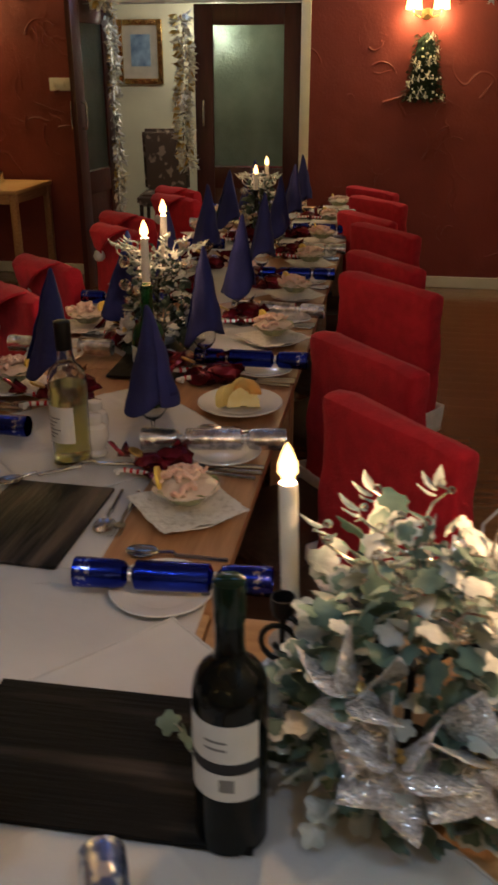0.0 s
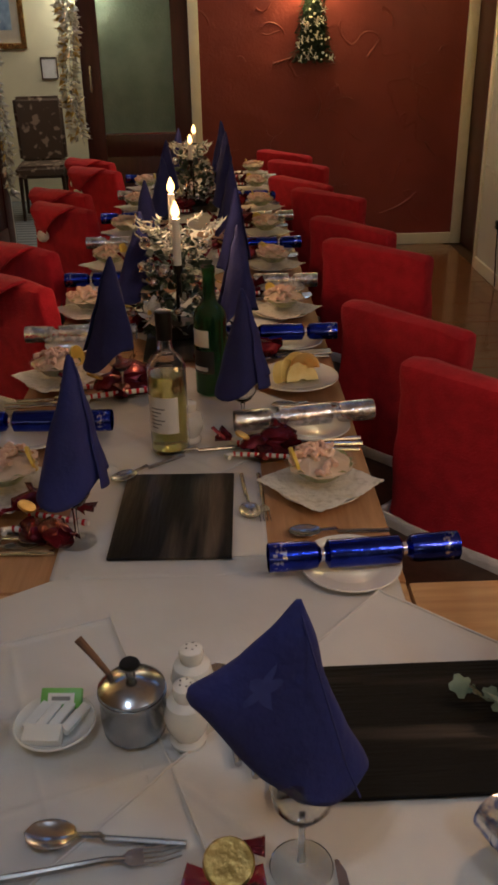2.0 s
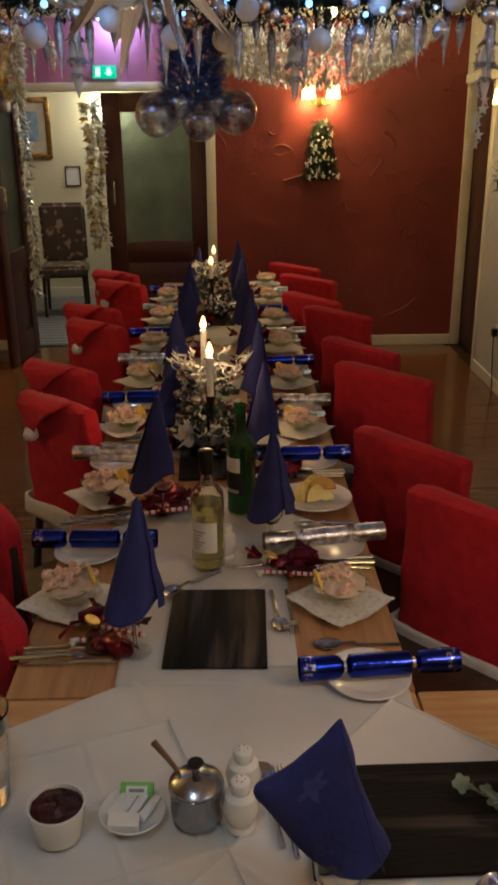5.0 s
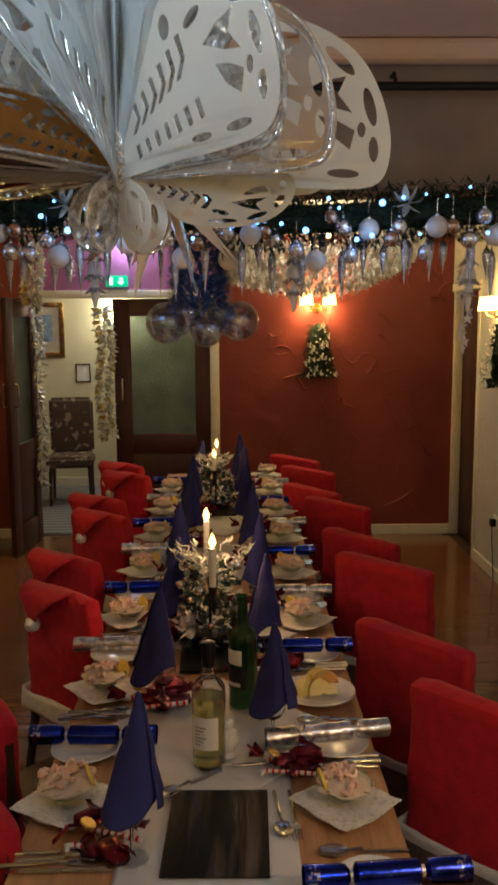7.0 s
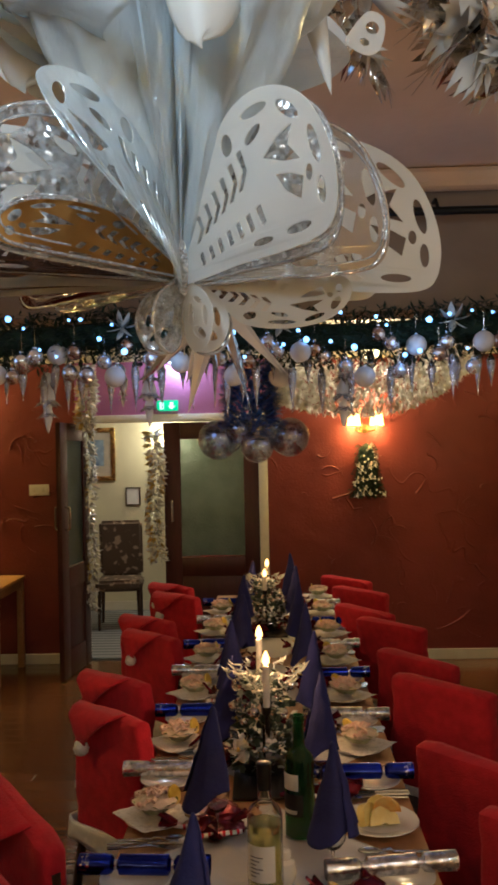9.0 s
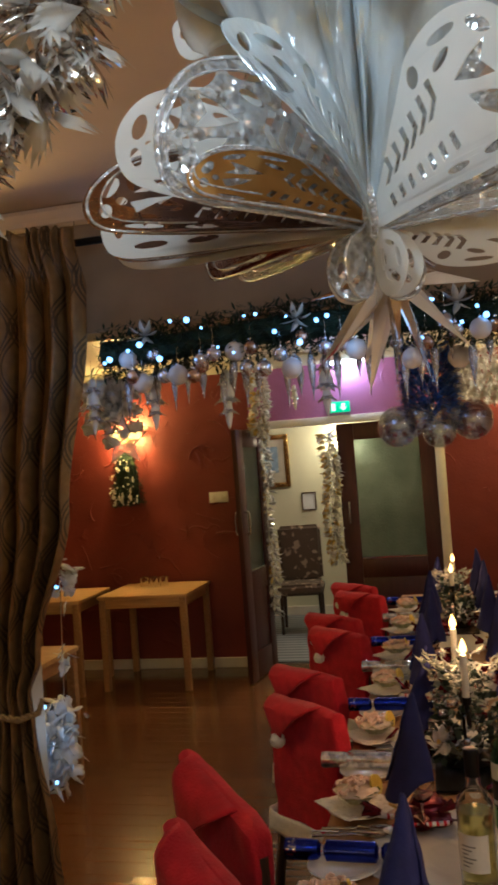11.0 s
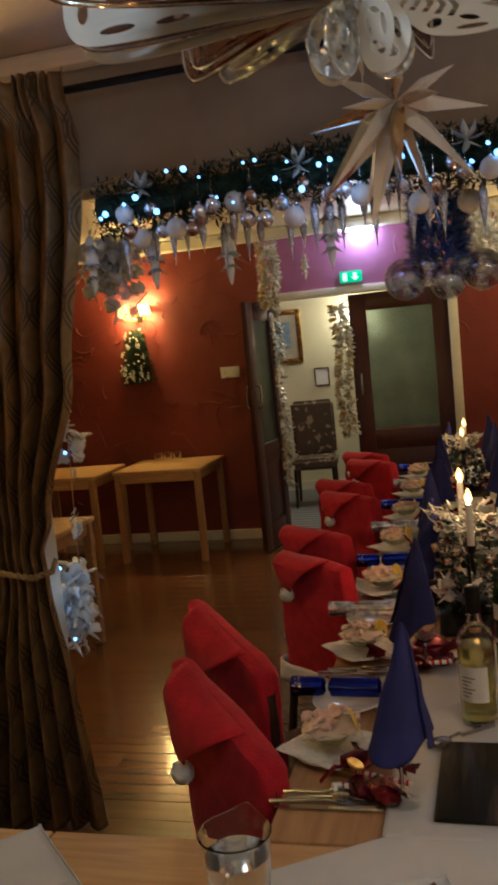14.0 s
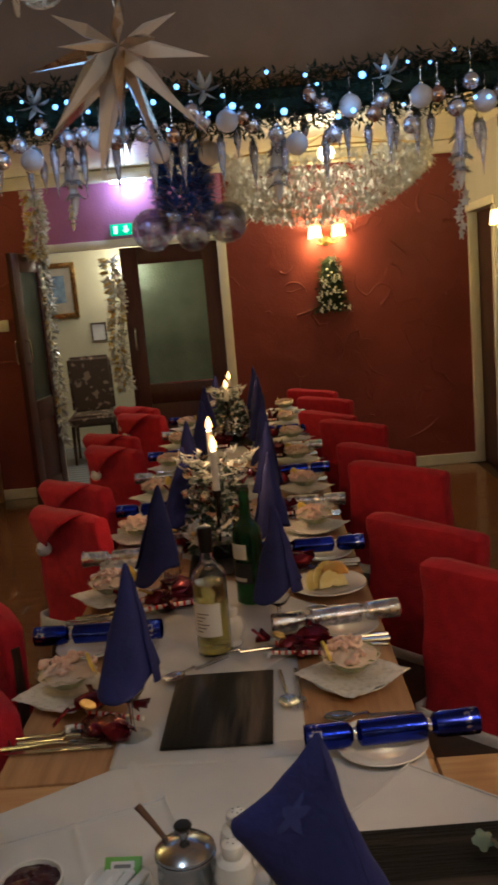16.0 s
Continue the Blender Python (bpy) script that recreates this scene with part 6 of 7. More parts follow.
# ring of white stars and shredded tinsel round the dining room light
RX, RYH, RC_Y = 0.66, 0.34, 5.35
hoop = thing("star_chandelier", pose(0.14, RC_Y, 0), "wide ring of hanging white stars and tinsel lit from inside", "chandelier")
star5 = [(1.0 if k % 2 == 0 else 0.42) for k in range(10)]
STAR = flat_poly(B(), [(0.026 * q * math.sin(i * math.pi / 5), 0.026 * q * math.cos(i * math.pi / 5)) for i, q in enumerate(star5)], 0.002)
star_me = bpy.data.meshes.new("paper_star")
STAR.to_mesh(star_me)
STAR.free()
star_me.materials.append(BERRY)


def ring_low(x):
    return 1.975 + (0.30 if x > 0 else 0.10) * (x / 0.66) ** 2


def ring_at(a, spread):
    return RX * math.cos(a) * spread, RYH * math.sin(a) * spread


for k in range(180):
    x, y = ring_at(r.uniform(0, math.tau), r.uniform(0.88, 1.03))
    o = new("paper_star", star_me)
    o.parent = hoop
    o.matrix_basis = pose(x, y, ring_low(x) + 0.30 * r.random() ** 1.6, 90 + r.uniform(-50, 50), r.uniform(-40, 40), r.uniform(-70, 70))
fluff = B()
for k in range(6000):
    x, y = ring_at(r.uniform(0, math.tau), r.uniform(0.86, 1.03))
    p = (x, y, ring_low(x) + 0.02 + 0.36 * r.random() ** 1.25)
    leaf(fluff, aim(p, (r.uniform(-0.8, 0.8), r.uniform(-0.8, 0.8), r.uniform(-1.5, 0.1))), r.uniform(0.035, 0.07), 0.016, 0.2, 2)
part("white_fringe", fluff, WHITE_FELT, hoop, "fine white fringe between the stars")["kind"] = "stuff"
threads = B()
for k in range(60):
    x, y = ring_at(k * math.tau / 60, 0.96)
    tube(threads, [(x, y, ring_low(x)), (x, y, 2.40)], 0.0008, 4)
part("thread", threads, WIRE, hoop)["kind"] = "stuff"
part("ring", tube(B(), [(RX * 0.96 * math.cos(i * math.tau / 40), RYH * 0.96 * math.sin(i * math.tau / 40), 2.40) for i in range(41)], 0.006, 6), BRASS, hoop)
for k in range(3):
    a = k * 2.094
    x, y = ring_at(a, 0.96)
    part("chain", tube(B(), [(x, y, 2.40), (0, 0, 2.52), (0, 0, TOP - 0.001)], 0.003, 6), BRASS, hoop)
bulb = B()
bmesh.ops.create_uvsphere(bulb, u_segments=20, v_segments=12, radius=0.055, matrix=Matrix.Translation((0, 0, 2.40)))
part("bulb", bulb, mat("warm_bulb", (1, 0.8, 0.5), glow=(1.0, 0.72, 0.30), power=9.0), hoop, "glowing warm bulb").visible_shadow = False
lamp("dining_light", (0.14, RC_Y, 2.40), 12.5, (1.0, 0.82, 0.52), 0.055)
t = thing("star_strand", pose(0.30, 2.50, 0), "string of white paper stars hanging from the beam", "star string")
s = B()
for j in range(12):
    flat_poly(s, [(0.022 * q * math.sin(i * math.pi / 5), 0.022 * q * math.cos(i * math.pi / 5)) for i, q in enumerate(star5)], 0.002, pose(r.uniform(-0.02, 0.02), 0, 1.99 - 0.026 * j, 90 + r.uniform(-25, 25), 0, r.uniform(-60, 60)))
part("stars", s, BERRY, t, smooth=False)
part("cord", tube(B(), [(0, 0, 1.70), (0, -0.03, 2.199)], 0.001, 4), WIRE, t)

# blue cluster with clear globes
IRID = mat("clear_globe", (0.62, 0.68, 0.85), (0.30, 0.36, 0.52), rough=0.05, metal=0.95, scale=22, bump=0.25, bump_scale=26, alpha=0.34, contrast=(0.45, 0.60))
BLUE_TINSEL = mat("blue_tinsel", (0.05, 0.20, 0.72), (0.02, 0.08, 0.40), rough=0.3, metal=0.15, scale=40)
cl = thing("globe_cluster", pose(-0.60, 2.44, 0), "cluster of clear glass globes and blue tinsel hanging from the beam", "ornament")
for k, (dx, dz, q) in enumerate(((-0.115, 1.80, 0.068), (0.02, 1.775, 0.055), (0.13, 1.805, 0.066), (-0.04, 1.83, 0.045), (0.07, 1.83, 0.05))):
    b_ = B()
    c = Vector((dx, 0.02 * (-1) ** k, dz))
    bmesh.ops.create_uvsphere(b_, u_segments=28, v_segments=16, radius=q, matrix=Matrix.Translation(c))
    o = part("globe", b_, IRID, cl, "clear iridescent globe", solid=0.003)
    sw_ = B()
    for j in range(14):
        a = j * 0.5
        tube(sw_, [c + Vector((q * 0.8 * math.cos(a + i * 0.3), q * 0.8 * math.sin(a + i * 0.3), q * 0.5 * math.sin(j + i))) * 0.85 for i in range(5)], 0.0012, 4)
    part("glitter_thread", sw_, SILVER_FOIL, o)
f = B()
for k in range(1300):
    a, z = r.uniform(0, 6.28), 1.83 + 0.23 * r.random() ** 0.8
    leaf(f, aim((0.06 * math.cos(a), 0.03 * math.sin(a), z), (math.cos(a), math.sin(a), r.uniform(-0.6, 0.6))), r.uniform(0.03, 0.065), 0.014, 0.1, 2)
part("blue_tinsel", f, BLUE_TINSEL, cl, "deep blue tinsel")["kind"] = "stuff"
f = B()
for k in range(420):
    a, z = r.uniform(0, 6.28), 1.78 + 0.22 * r.random() ** 0.8
    leaf(f, aim((0.07 * math.cos(a), 0.035 * math.sin(a), z), (math.cos(a), math.sin(a), r.uniform(-0.8, 0.6))), r.uniform(0.03, 0.06), 0.011, 0.1, 2)
part("silver_tinsel", f, SILVER_FOIL, cl, "silver tinsel among the blue")["kind"] = "stuff"
part("cord", tube(B(), [(0, 0, 1.84), (0, -0.02, 2.199)], 0.002, 4), WIRE, cl)
b_ = B()
bmesh.ops.create_uvsphere(b_, u_segments=24, v_segments=14, radius=0.036, matrix=Matrix.Translation((0.10, -0.14, 2.00)))
part("white_ball", b_, PEARL, cl, "matt white ball")

# ---- large hanging ornament of cut-out wings ----
PLASTIC = mat("white_plastic", (0.86, 0.85, 0.82), (0.80, 0.79, 0.76), rough=0.35, scale=6, coat=0.2)
MIRROR = mat("silver_film", (0.90, 0.92, 0.94), (0.74, 0.77, 0.80), rough=0.12, metal=0.85, scale=8, bump=0.3, bump_scale=18)
PEARL_FILM = mat("pearl_film", (0.88, 0.95, 0.99), (0.74, 0.82, 0.88), rough=0.12, metal=0.38, scale=7, bump=1.0, bump_scale=24, stretch=(1, 1, 0.4), coat=0.8)

sheet(PLASTIC, 0.35, (0.90, 0.89, 0.86))
sheet(PEARL_FILM, 0.36, (0.88, 0.95, 1.0))


def cutout(outline, holes, thick, cuts=2):
    """A flat plate in x, z with holes through it, as a bmesh."""
    cu = bpy.data.curves.new("plate", "CURVE")
    cu.dimensions, cu.fill_mode, cu.extrude = "2D", "BOTH", thick / 2
    for loop in (outline, *holes):
        sp = cu.splines.new("POLY")
        sp.points.add(len(loop) - 1)
        for q, (x, y) in zip(sp.points, loop):
            q.co = (x, y, 0, 1)
        sp.use_cyclic_u = True
    ob = bpy.data.objects.new("plate", cu)
    me = bpy.data.meshes.new_from_object(ob)
    bm = B()
    bm.from_mesh(me)
    bpy.data.objects.remove(ob)
    bpy.data.curves.remove(cu)
    bpy.data.meshes.remove(me)
    bmesh.ops.remove_doubles(bm, verts=bm.verts, dist=1e-5)
    bmesh.ops.triangulate(bm, faces=bm.faces)
    long_ = [e for e in bm.edges if e.calc_length() > 0.02]
    if long_:
        bmesh.ops.subdivide_edges(bm, edges=long_, cuts=cuts)
    bmesh.ops.transform(bm, matrix=pose(0, 0, 0, 90, 0, 0), verts=bm.verts)
    return bm


def smooth_loop(pts, n=8):
    """A closed smooth curve through points."""
    out = []
    k = len(pts)
    for i in range(k):
        p0, p1, p2, p3 = (Vector(pts[(i + j - 1) % k]) for j in range(4))
        for s in range(n):
            t_ = s / n
            q = 0.5 * (2 * p1 + (p2 - p0) * t_ + (2 * p0 - 5 * p1 + 4 * p2 - p3) * t_ ** 2 + (3 * p1 - p0 - 3 * p2 + p3) * t_ ** 3)
            out.append((q.x, q.y))
    return out


def oval(x, y, a, b_, turn=0.0, n=18):
    c, s = math.cos(turn), math.sin(turn)
    return [(x + a * math.cos(i * math.tau / n) * c - b_ * math.sin(i * math.tau / n) * s, y + a * math.cos(i * math.tau / n) * s + b_ * math.sin(i * math.tau / n) * c) for i in range(n)]


def slot(x, y, ln, wd, turn):
    return [(x + p * math.cos(turn) - q * math.sin(turn), y + p * math.sin(turn) + q * math.cos(turn)) for p, q in ((-ln / 2, -wd / 2), (ln / 2, -wd / 2), (ln / 2, wd / 2), (-ln / 2, wd / 2))]


FIN = smooth_loop([(0.0, -0.010), (0.012, 0.030), (0.050, 0.085), (0.085, 0.135), (0.115, 0.180), (0.165, 0.200), (0.225, 0.196), (0.280, 0.168), (0.315, 0.115), (0.328, 0.055), (0.312, 0.006), (0.250, -0.008), (0.150, -0.010), (0.050, -0.014)], 6)
RIM_HOLES = [oval(0.190, 0.176, 0.027, 0.0075, 0.0), oval(0.254, 0.158, 0.024, 0.008, -0.65), oval(0.296, 0.105, 0.008, 0.025, 0.28), oval(0.303, 0.050, 0.007, 0.017, 0.05),
             oval(0.262, 0.014, 0.022, 0.006, 0.05), oval(0.196, 0.010, 0.020, 0.005, 0.0), oval(0.128, 0.150, 0.012, 0.016, 0.4)]
STAR_HOLES = [[(0.205, 0.112), (0.232, 0.130), (0.262, 0.140), (0.252, 0.116), (0.272, 0.094), (0.244, 0.098)], [(0.226, 0.086), (0.252, 0.082), (0.276, 0.072), (0.270, 0.046), (0.244, 0.062)],
              oval(0.186, 0.147, 0.018, 0.008, 0.45), oval(0.285, 0.074, 0.006, 0.010, 0.0)]


def chevron(x, y, h, wd, lean):
    """A bent bar: it rises, then kinks outwards."""
    return [(x, y), (x + wd, y + 0.002), (x + wd + lean, y + h * 0.45), (x + wd * 0.9, y + h), (x - wd * 0.1, y + h - 0.003), (x + lean, y + h * 0.47)]


FIN_HOLES = RIM_HOLES + STAR_HOLES
for k in range(6):
    FIN_HOLES.append(chevron(0.045 + 0.021 * k, 0.036 + 0.009 * k, 0.040 + 0.003 * k, 0.0105, 0.011))
for k in range(7):
    FIN_HOLES.append(slot(0.060 + 0.0225 * k, 0.0135 + 0.005 * k, 0.020 + 0.0012 * k, 0.0105, 2.0))
LOBE = smooth_loop([(0.0, 0.0), (0.010, 0.050), (0.030, 0.105), (0.058, 0.150), (0.105, 0.195), (0.160, 0.225), (0.190, 0.275), (0.165, 0.325), (0.115, 0.330), (0.080, 0.370), (0.045, 0.420), (0.010, 0.410), (0.0, 0.200)], 6)
DISC = smooth_loop([(0.003, 0.000), (0.022, -0.012), (0.045, -0.028), (0.056, -0.055), (0.044, -0.081), (0.020, -0.086), (0.003, -0.066), (0.001, -0.030)], 6)
DISC_HOLES = [oval(0.030, -0.066, 0.013, 0.006, -0.5), oval(0.041, -0.048, 0.004, 0.011, 0.2), oval(0.016, -0.045, 0.004, 0.013, 0.1), oval(0.028, -0.030, 0.008, 0.003, -0.5)]
GOLD_FILM = mat("gold_film", (0.44, 0.215, 0.05), (0.34, 0.155, 0.035), rough=0.38, metal=0.75, scale=10, bump=0.2, bump_scale=20)
# mirror film; the dark red-brown room it reflects is put into its base colour
CHROME = mat("brown_mirror_film", (0.34, 0.22, 0.18), (0.22, 0.13, 0.105), rough=0.06, metal=1.0, scale=8, bump=0.35, bump_scale=16)
SHEER = glitter("sheer_silver_film", (0.92, 0.95, 0.98), 0.58, 200)
SPARK = glitter("sparkling_edge", (0.95, 0.95, 0.97))
NAMES = {CHROME: "mirror film wing with cut-out shapes, brown reflection put into its colour", GOLD_FILM: "gold film wing with cut-out shapes", PLASTIC: "white paper wing with cut-out shapes", MIRROR: "silver wing with cut-out shapes",
         SHEER: "sheer silver film wing with cut-out shapes", PEARL_FILM: "pearly film wing with cut-out shapes"}
orn = thing("foil_ornament", pose(-0.618, 0.49, 1.966), "large hanging ornament of white, silver and gold butterfly wings", "ornament")


def bend_fin(bm, a, bend, tip=0.0):
    """Curls an upright plate away from its plane and turns it about the cord."""
    for v in bm.verts:
        q = max(0.0, v.co.x)
        v.co.y += bend * q * q * 1.5 + tip * v.co.z * q
    bmesh.ops.rotate(bm, verts=bm.verts, matrix=Matrix.Rotation(radians(a), 3, "Z"))
    return bm


FINS = [(-55, 0.22, -0.3, PLASTIC, 0.77, 0.77), (2, 0.2, 0.1, PLASTIC, 0.58, -0.30), (-34, -0.25, 0.2, SHEER, 0.66, 0.84), (17, 0.25, -0.2, PLASTIC, 1.04, 0.86), (-8, 0.2, 0.3, MIRROR, 0.70, 0.86), (44, -0.2, 0.2, PLASTIC, 0.95, 0.74), (72, 0.2, 0.0, CHROME, 0.94, 0.8),
        (100, -0.2, 0.2, PLASTIC, 0.95, 0.8), (126, 0.2, -0.2, SHEER, 0.98, 0.7), (146, -0.25, 0.2, CHROME, 1.0, 0.62), (160, 0.25, 0.2, PLASTIC, 1.02, 0.70), (171, 0.1, 0.3, CHROME, 0.98, 0.50), (183, -0.2, -0.2, PLASTIC, 0.98, 0.72),
        (194, 0.25, 0.2, CHROME, 0.94, 0.44), (233, -0.2, 0.2, GOLD_FILM, 0.72, 0.27), (229, -0.1, -0.2, SHEER, 0.80, 0.76), (206, 0.2, -0.2, PLASTIC, 0.84, 0.60), (269, 0.0, -4.0, PEARL_FILM, 0.64, 0.90)]
for a, bend, tip, mt, size, tall in FINS:
    rise = 0.13 if a == 206 else 0.0
    bm = cutout([(x * size, z * tall + rise * x * size) for x, z in FIN], [[(x * size, z * tall + rise * x * size) for x, z in h] for h in FIN_HOLES], 0.0010)
    wing = part("wing", bend_fin(bm, a, bend, tip), mt, orn, NAMES[mt])
    if mt is not PLASTIC and mt is not PEARL_FILM:
        rim = tube(B(), [(x * 0.985 * size, 0.0, 0.002 + z * 0.975 * tall) for x, z in FIN + FIN[:1]], 0.0019, 6)
        part("sparkling_rim", bend_fin(rim, a, bend, tip), SPARK, wing, "glittering raised rim")
        rim = tube(B(), [(0.03 + x * 0.84 * size, 0.0, 0.012 + z * 0.82 * tall) for x, z in FIN[14:70]], 0.0013, 6)
        part("sparkling_line", bend_fin(rim, a, bend, tip), SPARK, wing, "glittering inner line")
for k, (a, mt) in enumerate(((-10, PLASTIC), (178, PEARL_FILM), (30, PEARL_FILM), (140, PLASTIC), (85, PEARL_FILM), (-165, PLASTIC))):
    bm = cutout(LOBE, [], 0.0010, 5)
    for v in bm.verts:
        q = max(0.0, v.co.x)
        v.co.y += 0.024 * noise.noise(Vector((v.co.x * 18, v.co.z * 11, k * 3.0))) * min(1.0, q * 8)
        v.co.y += (0.75 if k % 2 else -0.75) * q * q * 2.2 + (0.05 if k % 2 else -0.05) * math.sin((v.co.z - 0.06) * 15) * min(1.0, q * 9)
    bmesh.ops.rotate(bm, verts=bm.verts, matrix=Matrix.Rotation(radians(a), 3, "Z"))
    part("petal", bm, mt, orn, "white curled petal" if mt is PLASTIC else "pearly film petal")


def film_fold(s):
    """One side of the V of pearly film: a funnel's quarter, creased in at its middle."""
    def f(u, v):
        z = 0.004 + v * (0.27 + 0.10 * math.sin(math.pi * u))
        r = z * (0.26 + 0.56 * u ** 1.3) + 0.007 * math.sin(u * 11 + s) * min(1.0, z * 8)
        r += (0.014 * noise.noise(Vector((u * 5, z * 9, s * 4.0))) + 0.006 * noise.noise(Vector((u * 14, z * 20, s * 7.0)))) * min(1.0, z * 8) - 0.35 * z * max(0.0, v - 0.75)
        a = radians(-88 + s * 50 * u)
        return Vector((r * math.cos(a), r * math.sin(a), z))
    return f


for s in (-1, 1):
    part("film_petal", grid(B(), 26, 30, film_fold(s)), PEARL_FILM, orn, "crinkled pearly film petal", solid=0.0005)


def hanging_petal(x0, y0, z0, wd, ht, curl, point, lean):
    """A broad petal that hangs from the top of the spine and curls round its length."""
    def f(u, v):
        u = u * 2 - 1
        w = wd * ((v ** 0.8) if point else math.sqrt(max(0.0, 1 - (1 - min(1.0, v * 1.5)) ** 2)))
        p = Vector((x0 + w * u * math.cos(curl * u) + lean * (1 - v), y0 + w * abs(u) * math.sin(curl * abs(u)), z0 + ht * v + 0.006 * math.sin(3 * u)))
        top = Vector((0.004 * u, 0.0, 0.43))
        q = max(0.0, (v - 0.72) / 0.28)
        return p.lerp(top, q * q)
    return f


part("petal", grid(B(), 14, 20, hanging_petal(0.048, -0.135, 0.196, 0.056, 0.20, 0.5, False, -0.010)), PLASTIC, orn, "smooth white hanging petal", solid=0.0006)
part("petal", grid(B(), 14, 20, hanging_petal(0.128, -0.085, 0.168, 0.040, 0.19, 0.9, True, 0.036)), PLASTIC, orn, "pointed white hanging petal", solid=0.0006)
part("petal", grid(B(), 14, 20, hanging_petal(-0.135, -0.060, 0.190, 0.062, 0.21, 0.5, False, -0.020)), PLASTIC, orn, "smooth white hanging petal", solid=0.0006)
part("petal", grid(B(), 14, 20, hanging_petal(0.098, -0.060, 0.200, 0.036, 0.19, 1.3, False, 0.0)), PEARL_FILM, orn, "rolled pearly film petal", solid=0.0006)
for x0, z0, r, turn, ln in ((-0.086, 0.258, 0.040, 24, 0.052), (-0.168, 0.292, 0.034, 62, 0.050), (0.030, 0.318, 0.034, -70, 0.05)):
    m2 = pose(x0, -0.115, z0, 0, turn, 0)
    bm = grid(B(), 18, 12, lambda u, v, m2=m2, r=r, ln=ln: m2 @ Vector(((v - 0.5) * 2 * ln + 0.012 * math.cos(u * 7), r * (1 - 0.25 * v) * math.cos(radians(-200 + 250 * u)), r * (1 - 0.25 * v) * math.sin(radians(-200 + 250 * u)))))
    part("curl", bm, PEARL_FILM, orn, "rolled pearly film curl", solid=0.0006)
for k, (a, mt) in enumerate(((-150, SHEER), (-20, PLASTIC), (-48, PLASTIC), (20, SHEER), (95, PLASTIC), (165, PLASTIC), (-120, SHEER))):
    bm = cutout(DISC, DISC_HOLES, 0.0010)
    bmesh.ops.rotate(bm, verts=bm.verts, matrix=Matrix.Rotation(radians(a), 3, "Z"))
    o = part("lower_wing", bm, mt, orn, "small round lower wing")
    if mt is SHEER:
        rim = tube(B(), [(x, 0.0, z) for x, z in DISC + DISC[:1]], 0.0017, 6)
        part("sparkling_rim", bend_fin(rim, a, 0.0), SPARK, o)
part("spine", lathe(B(), [(0, -0.03), (0.009, -0.02), (0.015, 0.0), (0.013, 0.05), (0.008, 0.12), (0.005, 0.36), (0, 0.37)], 16), SPARK, orn)
part("cord", tube(B(), [(0, 0, 0.36), (0, 0, NEAR_TOP - 1.967)], 0.0012, 5), WIRE, orn)
# small butterflies clipped to the cord
for k, (dx, dy, dz, a) in enumerate(((-0.185, 0.10, 0.285, 20), (-0.16, 0.12, 0.225, -15), (0.20, 0.12, 0.32, 0))):
    bm = B()
    w1 = cutout(smooth_loop([(0, 0), (0.03, 0.035), (0.055, 0.03), (0.05, -0.005), (0.03, -0.02), (0.0, -0.012)]), [oval(0.037, 0.016, 0.010, 0.008, 0.3), oval(0.025, -0.004, 0.007, 0.005)], 0.0012, 1)
    for s in (-1, 1):
        w2_ = w1.copy()
        bmesh.ops.scale(w2_, vec=(s, 1, 1), verts=w2_.verts)
        bmesh.ops.rotate(w2_, verts=w2_.verts, matrix=Matrix.Rotation(radians(s * 25), 3, "Z"))
        tmp = bpy.data.meshes.new("wing")
        w2_.to_mesh(tmp)
        w2_.free()
        bm.from_mesh(tmp)
        bpy.data.meshes.remove(tmp)
    w1.free()
    bmesh.ops.transform(bm, matrix=pose(dx, dy, dz, 0, 0, a), verts=bm.verts)
    b2 = part("butterfly", bm, PLASTIC, orn, "small white cut-out butterfly")
    part("thread", tube(B(), [(dx, dy, dz), (dx * 0.5, dy * 0.5, dz + 0.12), (0, 0, dz + 0.2)], 0.0008, 4), WIRE, b2)


def foil_star(m, rad, label, mt):
    t = thing("foil_star", m, label, "star", "foil stars")
    rr = random.Random(12)
    dirs = [(math.cos(a) * math.cos(e), math.sin(a) * math.cos(e), math.sin(e), q) for a, e, q in
            [(k * math.tau / 6, -0.20, 0.74) for k in range(6)] + [(k * math.tau / 7 + 0.3, -0.80, 0.98) for k in range(7)] + [(k * math.tau / 3 + 0.5, -1.25, 1.05) for k in range(3)] + [(k * math.tau / 4 + 0.2, 0.45, 0.55) for k in range(4)]]
    for k, (dx, dy, dz, q) in enumerate(dirs):
        bm = B()
        m2 = aim((0, 0, 0), (dx, dy, dz), rr.uniform(0, 90))
        tip = bm.verts.new(m2 @ Vector((0, rad * q, 0)))
        mid = [bm.verts.new(m2 @ Vector((x, rad * 0.26, z))) for x, z in ((0.036, 0), (0, 0.013), (-0.036, 0), (0, -0.013))]
        root = bm.verts.new(m2 @ Vector((0, 0, 0)))
        for i in range(4):
            bm.faces.new((tip, mid[i], mid[(i + 1) % 4]))
            bm.faces.new((root, mid[(i + 1) % 4], mid[i]))
        part("spike", bm, (CREAM_FOIL, CHAMPAGNE, CREAM_FOIL, mt)[k % 4], t, smooth=False)
    part("cord", tube(B(), [(0, 0, 0), (0, 0, NEAR_TOP - m.translation.z - 0.001)], 0.001, 4), WIRE, t)
    return t


